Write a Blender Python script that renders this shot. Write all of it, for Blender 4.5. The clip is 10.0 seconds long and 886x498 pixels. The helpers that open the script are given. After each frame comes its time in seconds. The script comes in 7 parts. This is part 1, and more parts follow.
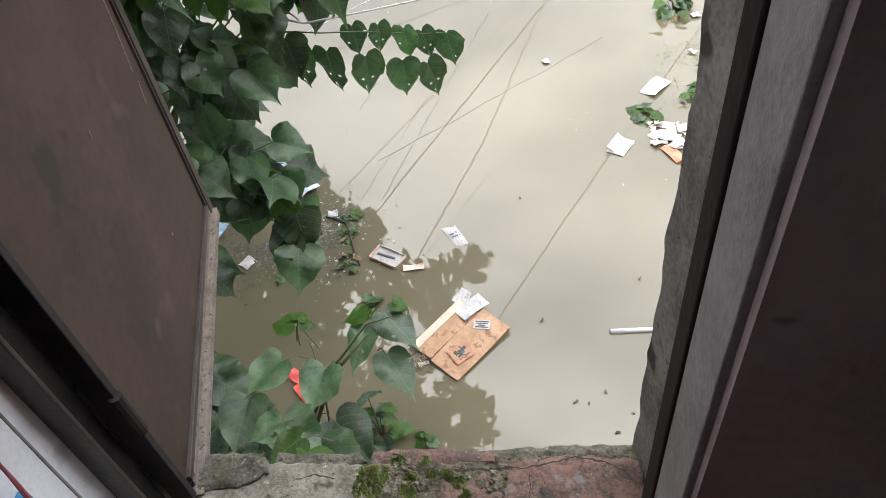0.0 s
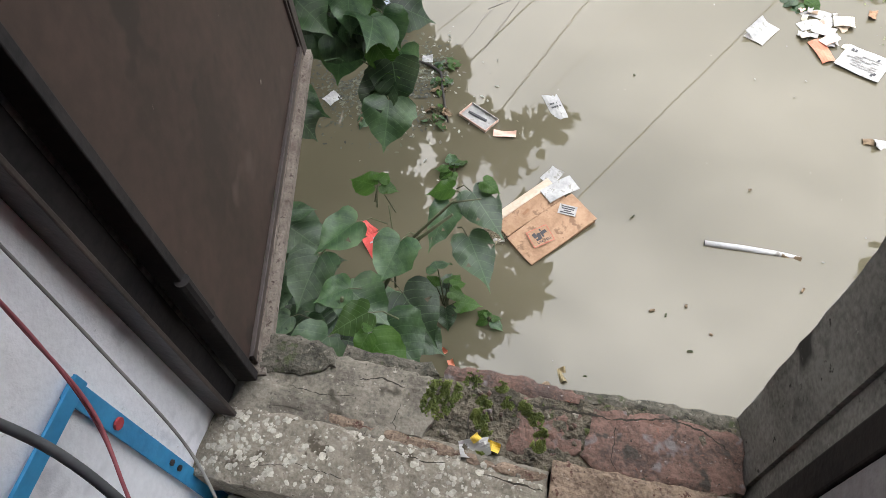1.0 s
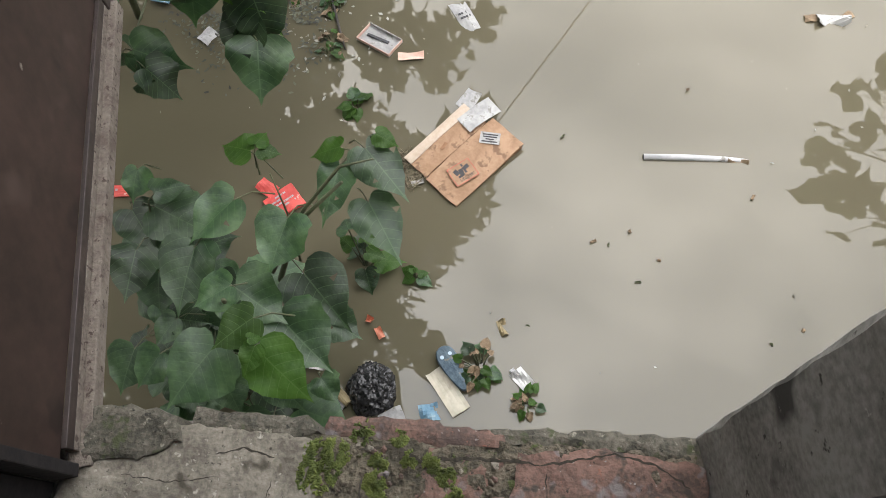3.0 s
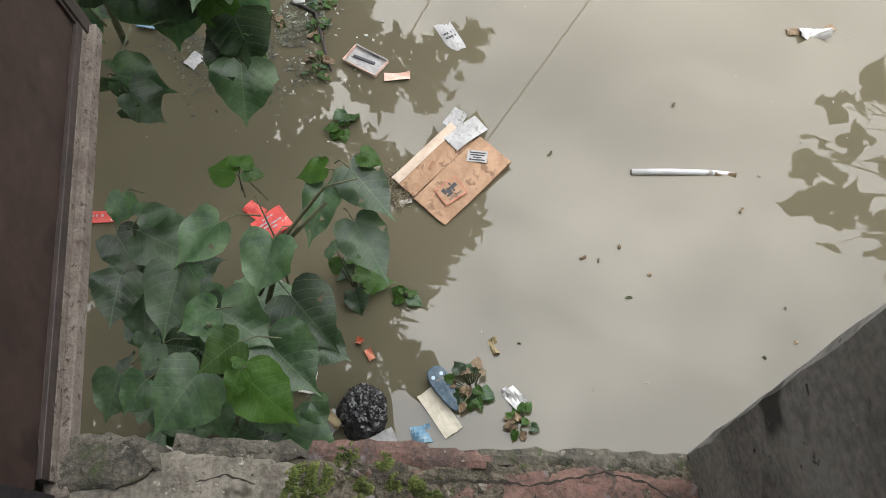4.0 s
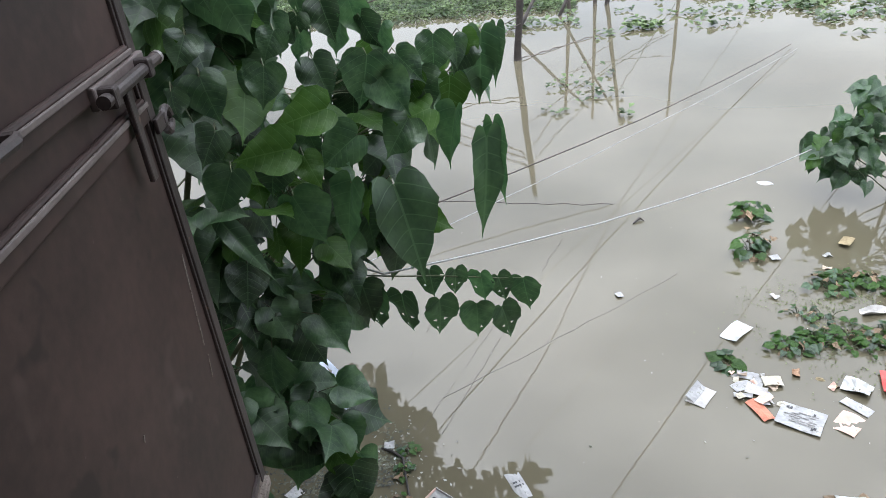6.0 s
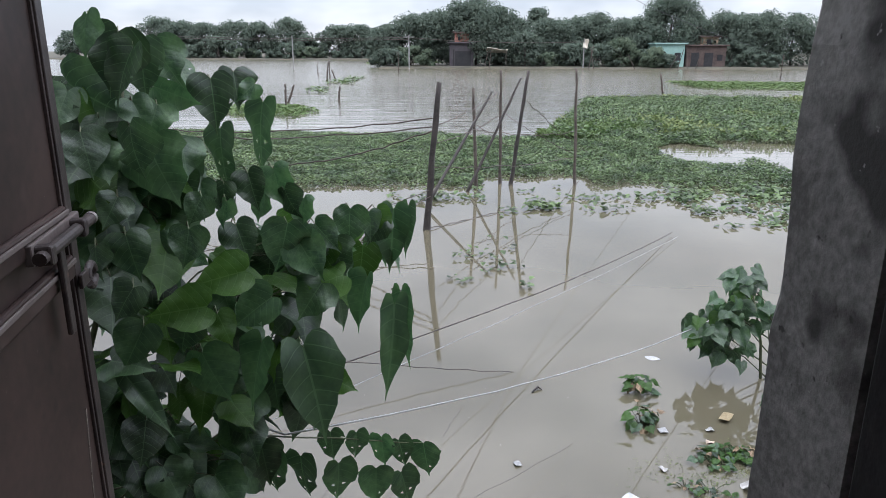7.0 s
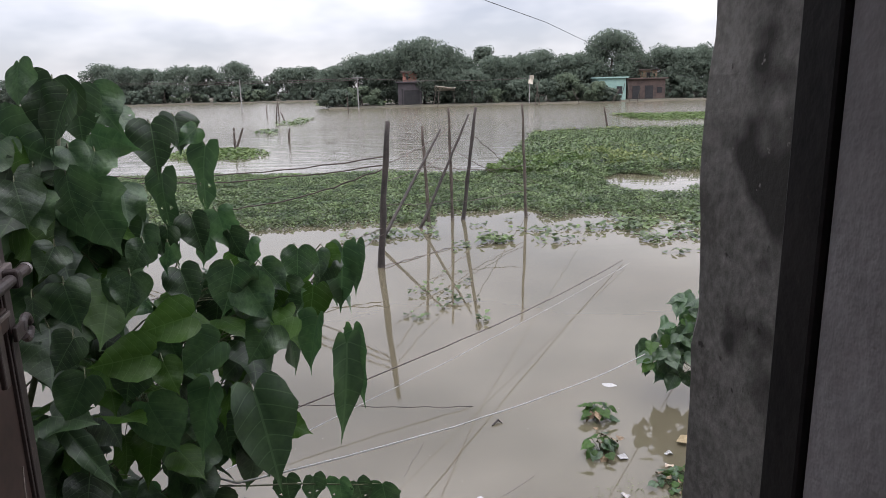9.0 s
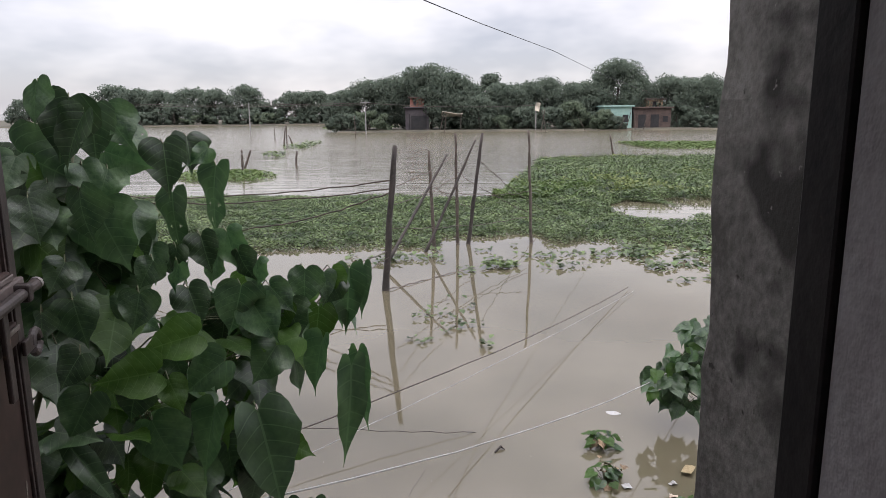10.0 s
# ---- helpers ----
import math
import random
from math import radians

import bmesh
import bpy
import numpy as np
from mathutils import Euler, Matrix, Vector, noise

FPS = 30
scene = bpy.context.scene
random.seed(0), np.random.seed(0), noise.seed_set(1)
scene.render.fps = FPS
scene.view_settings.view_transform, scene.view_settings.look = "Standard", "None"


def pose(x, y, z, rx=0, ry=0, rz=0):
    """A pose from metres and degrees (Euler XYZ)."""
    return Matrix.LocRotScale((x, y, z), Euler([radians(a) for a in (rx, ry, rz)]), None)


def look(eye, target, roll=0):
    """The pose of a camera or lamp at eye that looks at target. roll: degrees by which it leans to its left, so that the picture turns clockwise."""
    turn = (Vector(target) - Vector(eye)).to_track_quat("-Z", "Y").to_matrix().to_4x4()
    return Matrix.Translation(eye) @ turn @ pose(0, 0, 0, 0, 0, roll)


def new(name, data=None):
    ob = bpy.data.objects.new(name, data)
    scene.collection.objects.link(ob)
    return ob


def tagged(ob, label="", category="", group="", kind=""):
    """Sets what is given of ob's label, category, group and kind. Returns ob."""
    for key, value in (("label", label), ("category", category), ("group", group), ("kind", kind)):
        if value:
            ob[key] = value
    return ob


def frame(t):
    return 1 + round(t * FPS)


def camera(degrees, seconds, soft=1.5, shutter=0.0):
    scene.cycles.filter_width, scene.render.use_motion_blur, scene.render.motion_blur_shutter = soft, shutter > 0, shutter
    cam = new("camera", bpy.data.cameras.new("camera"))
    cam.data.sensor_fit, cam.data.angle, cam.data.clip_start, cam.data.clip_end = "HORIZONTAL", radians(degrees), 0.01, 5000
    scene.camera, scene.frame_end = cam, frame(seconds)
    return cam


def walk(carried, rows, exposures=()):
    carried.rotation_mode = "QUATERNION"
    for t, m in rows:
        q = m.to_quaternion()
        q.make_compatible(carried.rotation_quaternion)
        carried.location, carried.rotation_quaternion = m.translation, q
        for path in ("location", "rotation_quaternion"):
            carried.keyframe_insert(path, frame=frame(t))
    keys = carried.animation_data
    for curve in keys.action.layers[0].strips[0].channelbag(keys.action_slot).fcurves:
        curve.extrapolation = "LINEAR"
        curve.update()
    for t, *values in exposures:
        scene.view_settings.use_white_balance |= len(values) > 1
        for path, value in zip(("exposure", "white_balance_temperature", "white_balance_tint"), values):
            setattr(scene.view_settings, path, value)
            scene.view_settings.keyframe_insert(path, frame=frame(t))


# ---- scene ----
from mathutils.bvhtree import BVHTree
from mathutils.geometry import delaunay_2d_cdt

cam = camera(64.7, 10.0, soft=0.65)
PATH = [
    (0, (0.369, 0.624, 2.392), (0.187, 2.032, 0.983), -8.6),
    (0.5, (0.286, 0.614, 2.335), (-0.026, 1.751, 0.72), -5.6),
    (0.6, (0.281, 0.624, 2.324), (-0.054, 1.712, 0.679), -5.7),
    (1, (0.267, 0.819, 2.33), (-0.081, 1.857, 0.656), -7.3),
    (1.5, (0.291, 0.922, 2.291), (-0.043, 1.909, 0.584), -10.2),
    (2, (0.303, 1.046, 2.245), (-0.015, 2.024, 0.53), -12.4),
    (2.5, (0.293, 1.095, 2.176), (0.059, 1.891, 0.356), -10.3),
    (2.6, (0.306, 1.115, 2.161), (0.084, 1.915, 0.341), -10.1),
    (4, (0.346, 1.122, 2.118), (0.168, 1.994, 0.337), -9.9),
    (4.5, (0.345, 1.126, 2.125), (0.149, 2.011, 0.343), -10.4),
    (5, (0.313, 1.135, 2.174), (0.067, 1.957, 0.368), -14.0),
    (5.2, (0.296, 1.105, 2.235), (-0.041, 2.178, 0.581), -16.8),
    (5.5, (0.283, 1.059, 2.375), (-0.084, 2.467, 1.003), -16.8),
    (5.7, (0.305, 0.953, 2.448), (-0.049, 2.542, 1.287), -11.7),
    (6, (0.319, 0.858, 2.498), (-0.008, 2.577, 1.53), -6.3),
    (6.2, (0.323, 0.82, 2.521), (0.048, 2.606, 1.664), -4.3),
    (7.3, (0.328, 0.741, 2.56), (0.335, 2.678, 2.061), 0.0),
    (7.5, (0.329, 0.736, 2.561), (0.365, 2.677, 2.084), -0.6),
    (8, (0.328, 0.735, 2.575), (0.382, 2.676, 2.097), -1.6),
    (8.5, (0.319, 0.700, 2.542), (0.379, 2.647, 2.092), -1.1),
    (9, (0.35, 0.738, 2.558), (0.42, 2.683, 2.099), -1.4),
    (9.5, (0.363, 0.752, 2.537), (0.421, 2.709, 2.13), -1.6),
    (10, (0.342, 0.73, 2.554), (0.401, 2.691, 2.164), -0.5),
]
EXPOSURES = [(0.0, 1.50, 6600, 11), (1.0, 1.35, 6600, 11), (2.5, 1.20, 6750, 11), (5.0, 1.16, 6500, 10), (5.5, 1.16, 6250, 11), (6.2, 0.80, 5950, 11), (7.3, 0.50, 5900, 16), (8.5, 0.42, 6150, 18), (10.0, 0.32, 6500, 19)]
walk(cam, [(t, look(eye, target, roll)) for t, eye, target, roll in PATH], EXPOSURES)

# ---- world and light ----
world = bpy.data.worlds.new("overcast_sky")
scene.world = world
world.use_nodes = True
wt = world.node_tree
wt.nodes.clear()


def node(tree, kind, **values):
    n = tree.nodes.new(kind)
    for k, v in values.items():
        if k in n.inputs:
            n.inputs[k].default_value = v
    return n


sky = wt.nodes.new("ShaderNodeTexSky")
sky.sky_type, sky.sun_disc = "NISHITA", False
sky.sun_elevation, sky.sun_rotation = radians(55), radians(156)
sky_bg = node(wt, "ShaderNodeBackground", Strength=0.03)
wt.links.new(sky.outputs[0], sky_bg.inputs[0])
coord = wt.nodes.new("ShaderNodeTexCoord")
stretch = wt.nodes.new("ShaderNodeMapping")
stretch.inputs["Scale"].default_value = (1.0, 1.0, 2.6)
wt.links.new(coord.outputs["Generated"], stretch.inputs[0])
cloud = node(wt, "ShaderNodeTexNoise", Scale=1.9, Detail=5.0, Roughness=0.55)
wt.links.new(stretch.outputs[0], cloud.inputs["Vector"])
ramp = wt.nodes.new("ShaderNodeValToRGB")
ramp.color_ramp.elements[0].position, ramp.color_ramp.elements[0].color = 0.41, (0.485, 0.505, 0.545, 1)
ramp.color_ramp.elements[1].position, ramp.color_ramp.elements[1].color = 0.59, (0.955, 0.945, 0.93, 1)
wt.links.new(cloud.outputs[0], ramp.inputs[0])
cloud_bg = node(wt, "ShaderNodeBackground")
height = wt.nodes.new("ShaderNodeSeparateXYZ")
wt.links.new(coord.outputs["Generated"], height.inputs[0])
# an overcast sky is about three times as bright overhead as along the horizon
lift_up = wt.nodes.new("ShaderNodeMapRange")
lift_up.inputs["To Min"].default_value, lift_up.inputs["To Max"].default_value = 0.75, 4.3
lift_up.inputs["From Min"].default_value = 0.26
wt.links.new(height.outputs[2], lift_up.inputs["Value"])
wt.links.new(lift_up.outputs[0], cloud_bg.inputs["Strength"])
wt.links.new(ramp.outputs[0], cloud_bg.inputs[0])
both = wt.nodes.new("ShaderNodeAddShader")
wt.links.new(sky_bg.outputs[0], both.inputs[0])
wt.links.new(cloud_bg.outputs[0], both.inputs[1])
world_out = wt.nodes.new("ShaderNodeOutputWorld")
wt.links.new(both.outputs[0], world_out.inputs[0])

sun_data = bpy.data.lights.new("sun", "SUN")
sun_data.energy, sun_data.angle, sun_data.color = 0.6, radians(50), (1.0, 0.97, 0.92)
sun = new("sun", sun_data)
sun.matrix_world = look((4, -9, 14), (0, 2.4, 0))


# ---- materials ----
def material(name, dark, light, rough=0.8, scale=8.0, grain=60.0, bump=0.3, metal=0.0, spots=None, spot_scale=14.0,
             spot_cut=0.62, vary=0.0, island=False, depth=0.01, specular=0.5, grit=0.45, flecks=()):
    """Two tones mixed by noise at two sizes, with a fine relief and optional stains of a third tone."""
    m = bpy.data.materials.new(name)
    m.use_nodes = True
    t = m.node_tree
    b = t.nodes["Principled BSDF"]
    tc = t.nodes.new("ShaderNodeTexCoord")
    n1 = node(t, "ShaderNodeTexNoise", Scale=scale, Detail=4.0, Roughness=0.6)
    n2 = node(t, "ShaderNodeTexNoise", Scale=grain, Detail=3.0, Roughness=0.6)
    t.links.new(tc.outputs["Object"], n1.inputs["Vector"])
    t.links.new(tc.outputs["Object"], n2.inputs["Vector"])
    add = t.nodes.new("ShaderNodeMath")
    add.operation = "MULTIPLY_ADD"
    add.inputs[1].default_value = grit
    t.links.new(n2.outputs[0], add.inputs[0])
    sub = t.nodes.new("ShaderNodeMath")
    sub.operation = "SUBTRACT"
    sub.inputs[1].default_value = grit / 2
    t.links.new(n1.outputs[0], sub.inputs[0])
    t.links.new(sub.outputs[0], add.inputs[2])
    r = t.nodes.new("ShaderNodeValToRGB")
    r.color_ramp.elements[0].position, r.color_ramp.elements[0].color = 0.34, (*dark, 1)
    r.color_ramp.elements[1].position, r.color_ramp.elements[1].color = 0.66, (*light, 1)
    t.links.new(add.outputs[0], r.inputs[0])
    colour = r.outputs[0]
    for tone, size, above in ([(spots, spot_scale, spot_cut)] if spots else []) + list(flecks):
        n3 = node(t, "ShaderNodeTexNoise", Scale=size, Detail=3.0, Roughness=0.65)
        t.links.new(tc.outputs["Object"], n3.inputs["Vector"])
        cut = t.nodes.new("ShaderNodeMapRange")
        cut.inputs["From Min"].default_value, cut.inputs["From Max"].default_value = above, above + 0.06
        t.links.new(n3.outputs[0], cut.inputs["Value"])
        mix = t.nodes.new("ShaderNodeMix")
        mix.data_type = "RGBA"
        t.links.new(cut.outputs[0], mix.inputs["Factor"])
        t.links.new(colour, mix.inputs["A"])
        mix.inputs["B"].default_value = (*tone, 1)
        colour = mix.outputs["Result"]
    if vary:
        hsv = t.nodes.new("ShaderNodeHueSaturation")
        span = t.nodes.new("ShaderNodeMapRange")
        span.inputs["To Min"].default_value, span.inputs["To Max"].default_value = 1 - vary, 1 + vary
        info = t.nodes.new("ShaderNodeNewGeometry" if island else "ShaderNodeObjectInfo")
        t.links.new(info.outputs["Random Per Island" if island else "Random"], span.inputs["Value"])
        t.links.new(span.outputs[0], hsv.inputs["Value"])
        t.links.new(colour, hsv.inputs["Color"])
        colour = hsv.outputs[0]
    t.links.new(colour, b.inputs["Base Color"])
    b.inputs["Roughness"].default_value, b.inputs["Metallic"].default_value = rough, metal
    b.inputs["Specular IOR Level"].default_value = specular
    if bump:
        bp = node(t, "ShaderNodeBump", Strength=bump, Distance=depth)
        t.links.new(add.outputs[0], bp.inputs["Height"])
        t.links.new(bp.outputs[0], b.inputs["Normal"])
    return m


def leaf_material(name, dark, light, vein, vary=0.25, island=False, veins=True, through_it=0.35, rough=0.42, specular=0.35):
    """A leaf: two greens, pale ribs in its own measure (one unit long), some light let through."""
    m = material(name, dark, light, rough=rough, scale=1.6, grain=9.0, bump=0.12 if veins else 0.0, vary=vary, island=island, depth=0.05, specular=specular, grit=0.2)
    t = m.node_tree
    b = t.nodes["Principled BSDF"]
    colour = b.inputs["Base Color"].links[0].from_socket
    if veins:
        tc = t.nodes.new("ShaderNodeTexCoord")
        sep = t.nodes.new("ShaderNodeSeparateXYZ")
        t.links.new(tc.outputs["Object"], sep.inputs[0])
        ax = t.nodes.new("ShaderNodeMath")
        ax.operation = "ABSOLUTE"
        t.links.new(sep.outputs[0], ax.inputs[0])
        rise = t.nodes.new("ShaderNodeMath")
        rise.operation, rise.inputs[1].default_value = "MULTIPLY_ADD", -0.85
        bow = t.nodes.new("ShaderNodeMath")
        bow.operation, bow.inputs[1].default_value = "POWER", 1.35
        t.links.new(ax.outputs[0], bow.inputs[0])
        t.links.new(bow.outputs[0], rise.inputs[0])
        t.links.new(sep.outputs[1], rise.inputs[2])
        pp = t.nodes.new("ShaderNodeMath")
        pp.operation, pp.inputs[1].default_value = "PINGPONG", 0.085
        t.links.new(rise.outputs[0], pp.inputs[0])
        side = t.nodes.new("ShaderNodeMath")
        side.operation, side.inputs[1].default_value = "LESS_THAN", 0.006
        t.links.new(pp.outputs[0], side.inputs[0])
        mid = t.nodes.new("ShaderNodeMath")
        mid.operation, mid.inputs[1].default_value = "LESS_THAN", 0.011
        t.links.new(ax.outputs[0], mid.inputs[0])
        top = t.nodes.new("ShaderNodeMath")
        top.operation = "MAXIMUM"
        t.links.new(side.outputs[0], top.inputs[0])
        t.links.new(mid.outputs[0], top.inputs[1])
        half = t.nodes.new("ShaderNodeMath")
        half.operation, half.inputs[1].default_value = "MULTIPLY", 0.42
        t.links.new(top.outputs[0], half.inputs[0])
        mix = t.nodes.new("ShaderNodeMix")
        mix.data_type = "RGBA"
        t.links.new(half.outputs[0], mix.inputs["Factor"])
        t.links.new(colour, mix.inputs["A"])
        mix.inputs["B"].default_value = (*vein, 1)
        colour = mix.outputs["Result"]
        t.links.new(colour, b.inputs["Base Color"])
        # the blade swells between its ribs
        near = t.nodes.new("ShaderNodeMath")
        near.operation = "MINIMUM"
        t.links.new(pp.outputs[0], near.inputs[0])
        t.links.new(ax.outputs[0], near.inputs[1])
        quilt = node(t, "ShaderNodeBump", Strength=0.10, Distance=0.03)
        t.links.new(near.outputs[0], quilt.inputs["Height"])
        t.links.new(b.inputs["Normal"].links[0].from_socket, quilt.inputs["Normal"])
        t.links.new(quilt.outputs[0], b.inputs["Normal"])
    glow = t.nodes.new("ShaderNodeBsdfTranslucent")
    t.links.new(colour, glow.inputs[0])
    blend = t.nodes.new("ShaderNodeMixShader")
    blend.inputs[0].default_value = through_it
    t.links.new(b.outputs[0], blend.inputs[1])
    t.links.new(glow.outputs[0], blend.inputs[2])
    t.links.new(blend.outputs[0], t.nodes["Material Output"].inputs[0])
    return m


def water_material():
    m = bpy.data.materials.new("silty_flood_water")
    m.use_nodes = True
    t = m.node_tree
    b = t.nodes["Principled BSDF"]
    g = t.nodes.new("ShaderNodeNewGeometry")
    n1 = node(t, "ShaderNodeTexNoise", Scale=0.35, Detail=4.0, Roughness=0.55)
    t.links.new(g.outputs["Position"], n1.inputs["Vector"])
    r = t.nodes.new("ShaderNodeValToRGB")
    r.color_ramp.elements[0].position, r.color_ramp.elements[0].color = 0.35, (0.090, 0.081, 0.053, 1)
    r.color_ramp.elements[1].position, r.color_ramp.elements[1].color = 0.65, (0.114, 0.100, 0.067, 1)
    t.links.new(n1.outputs[0], r.inputs[0])
    t.links.new(r.outputs[0], b.inputs["Base Color"])
    b.inputs["IOR"].default_value = 1.5
    # still near the wall, ruffled by the wind on the open water beyond the weed
    sep = t.nodes.new("ShaderNodeSeparateXYZ")
    t.links.new(g.outputs["Position"], sep.inputs[0])
    far = t.nodes.new("ShaderNodeMapRange")
    far.inputs["From Min"].default_value, far.inputs["From Max"].default_value = 16.0, 45.0
    far.inputs["To Min"].default_value, far.inputs["To Max"].default_value = 0.006, 0.62
    t.links.new(sep.outputs[1], far.inputs["Value"])
    ruffle = t.nodes.new("ShaderNodeMapRange")
    ruffle.inputs["From Min"].default_value, ruffle.inputs["From Max"].default_value = 16.0, 60.0
    ruffle.inputs["To Min"].default_value, ruffle.inputs["To Max"].default_value = 0.012, 0.18
    t.links.new(sep.outputs[1], ruffle.inputs["Value"])
    t.links.new(ruffle.outputs[0], b.inputs["Roughness"])
    mp = t.nodes.new("ShaderNodeMapping")
    mp.inputs["Scale"].default_value = (0.16, 1.5, 1.0)
    t.links.new(g.outputs["Position"], mp.inputs[0])
    n2 = node(t, "ShaderNodeTexNoise", Scale=1.3, Detail=4.0, Roughness=0.6, Distortion=0.6)
    t.links.new(mp.outputs[0], n2.inputs["Vector"])
    bp = node(t, "ShaderNodeBump", Distance=0.16)
    t.links.new(far.outputs[0], bp.inputs["Strength"])
    t.links.new(n2.outputs[0], bp.inputs["Height"])
    t.links.new(bp.outputs[0], b.inputs["Normal"])
    return m


WATER = water_material()
WHITEWASH = material("whitewashed_plaster", (0.72, 0.73, 0.77), (0.87, 0.88, 0.92), 0.9, 4, 90, 0.45, spots=(0.52, 0.52, 0.53), spot_scale=60, spot_cut=0.70, grit=0.35, flecks=(((0.62, 0.63, 0.67), 7, 0.62), ((0.40, 0.40, 0.42), 42, 0.70)))
PLASTER = material("weathered_grey_plaster", (0.120, 0.116, 0.106), (0.275, 0.266, 0.248), 0.95, 5, 120, 0.45, spots=(0.052, 0.050, 0.046), spot_scale=6, spot_cut=0.60, grit=0.6, depth=0.003, flecks=(((0.045, 0.042, 0.037), 48, 0.66), ((0.33, 0.32, 0.30), 70, 0.68)))
JAMB_PLASTER = material("pale_jamb_plaster", (0.224, 0.208, 0.216), (0.320, 0.304, 0.312), 0.9, 9, 80, 0.4, spots=(0.160, 0.140, 0.136), spot_scale=55, spot_cut=0.68)
ROOM_WALL = material("dull_mauve_distemper", (0.324, 0.270, 0.290), (0.432, 0.365, 0.385), 0.9, 4, 60, 0.3, spots=(0.176, 0.121, 0.121), spot_scale=9, spot_cut=0.66)
CEMENT = material("cracked_sill_cement", (0.113, 0.101, 0.081), (0.230, 0.209, 0.171), 0.95, 16, 140, 0.7, spots=(0.068, 0.061, 0.045), spot_scale=13, spot_cut=0.60, grit=0.7, depth=0.004, flecks=(((0.324, 0.306, 0.261), 75, 0.64), ((0.047, 0.041, 0.032), 120, 0.64), ((0.077, 0.077, 0.041), 30, 0.66)))
CEMENT_SPOTTED = material("lichened_cement", (0.150, 0.132, 0.105), (0.290, 0.262, 0.212), 0.95, 14, 150, 0.7, spots=(0.38, 0.355, 0.30), spot_scale=55, spot_cut=0.60, grit=0.7, depth=0.003, flecks=(((0.085, 0.072, 0.052), 24, 0.60), ((0.44, 0.42, 0.36), 110, 0.63), ((0.06, 0.05, 0.038), 150, 0.66)))
BRICK_RED = material("worn_red_brick", (0.069, 0.048, 0.041), (0.167, 0.100, 0.079), 0.95, 18, 150, 0.7, spots=(0.154, 0.136, 0.136), spot_scale=16, spot_cut=0.60, grit=0.8, depth=0.004, flecks=(((0.048, 0.041, 0.034), 22, 0.60), ((0.235, 0.214, 0.200), 85, 0.66), ((0.191, 0.087, 0.062), 40, 0.64), ((0.036, 0.029, 0.024), 140, 0.65)))
BRICK_BROWN = material("dusty_brown_brick", (0.121, 0.086, 0.062), (0.257, 0.191, 0.140), 0.95, 20, 160, 0.8, spots=(0.090, 0.045, 0.034), spot_scale=70, spot_cut=0.60, grit=0.8, depth=0.004, flecks=(((0.328, 0.265, 0.211), 95, 0.65), ((0.055, 0.037, 0.028), 130, 0.63)))
SOIL = material("damp_mortar_soil", (0.048, 0.042, 0.030), (0.140, 0.120, 0.088), 1.0, 26, 140, 1.0, grit=0.8, flecks=(((0.030, 0.027, 0.018), 60, 0.62), ((0.21, 0.19, 0.15), 100, 0.66), ((0.062, 0.075, 0.024), 34, 0.62)))
MOSS = material("bright_moss", (0.063, 0.089, 0.018), (0.159, 0.190, 0.044), 1.0, 40, 220, 1.0)
STEEL_BROWN = material("brown_painted_steel", (0.024, 0.0150, 0.0125), (0.050, 0.030, 0.025), 0.55, 3, 40, 0.08, spots=(0.14, 0.10, 0.085), spot_scale=90, spot_cut=0.74, depth=0.002, specular=0.3, flecks=(((0.062, 0.041, 0.035), 4, 0.60), ((0.020, 0.013, 0.011), 7, 0.62), ((0.10, 0.078, 0.068), 55, 0.73)))
STEEL_DARK = material("dark_brown_steel_section", (0.022, 0.016, 0.015), (0.050, 0.036, 0.032), 0.5, 9, 70, 0.2, spots=(0.11, 0.065, 0.045), spot_scale=30, spot_cut=0.68)
STEEL_BLACK = material("blackened_steel_section", (0.016, 0.015, 0.016), (0.030, 0.027, 0.027), 0.7, 9, 70, 0.2, spots=(0.06, 0.045, 0.036), spot_scale=60, spot_cut=0.72, specular=0.15)
TILE_PALE = material("pale_dusty_tile", (0.46, 0.43, 0.43), (0.58, 0.55, 0.55), 0.6, 14, 90, 0.2, spots=(0.22, 0.16, 0.13), spot_scale=120, spot_cut=0.70)
FOIL = material("bright_foil", (0.80, 0.80, 0.81), (0.90, 0.90, 0.91), 0.35, 14, 60, 0.1, metal=0.2)
LICHEN = material("pale_crust_lichen", (0.30, 0.28, 0.235), (0.46, 0.44, 0.38), 0.95, 90, 300, 0.6, depth=0.002, vary=0.3, island=True)
CRACK = material("dark_open_crack", (0.020, 0.017, 0.013), (0.045, 0.038, 0.028), 1.0, 60, 200, 0.2)
SACKING = material("grubby_brown_sacking", (0.10, 0.075, 0.055), (0.20, 0.16, 0.12), 0.95, 20, 200, 0.6)
CEMENT_DARK = material("mossy_dark_cement", (0.051, 0.048, 0.037), (0.128, 0.117, 0.092), 0.95, 22, 140, 0.8, spots=(0.053, 0.061, 0.027), spot_scale=24, spot_cut=0.58, grit=0.8, depth=0.005, flecks=(((0.204, 0.191, 0.153), 65, 0.63), ((0.025, 0.024, 0.019), 110, 0.62)))
STEEL_DUSTY = material("dusty_bottom_rail", (0.105, 0.082, 0.068), (0.20, 0.172, 0.145), 0.95, 20, 150, 0.8, spots=(0.065, 0.046, 0.038), spot_scale=70, spot_cut=0.58)
STEEL_RUBBED = material("rubbed_brown_steel", (0.085, 0.065, 0.058), (0.15, 0.125, 0.115), 0.5, 9, 60, 0.2)
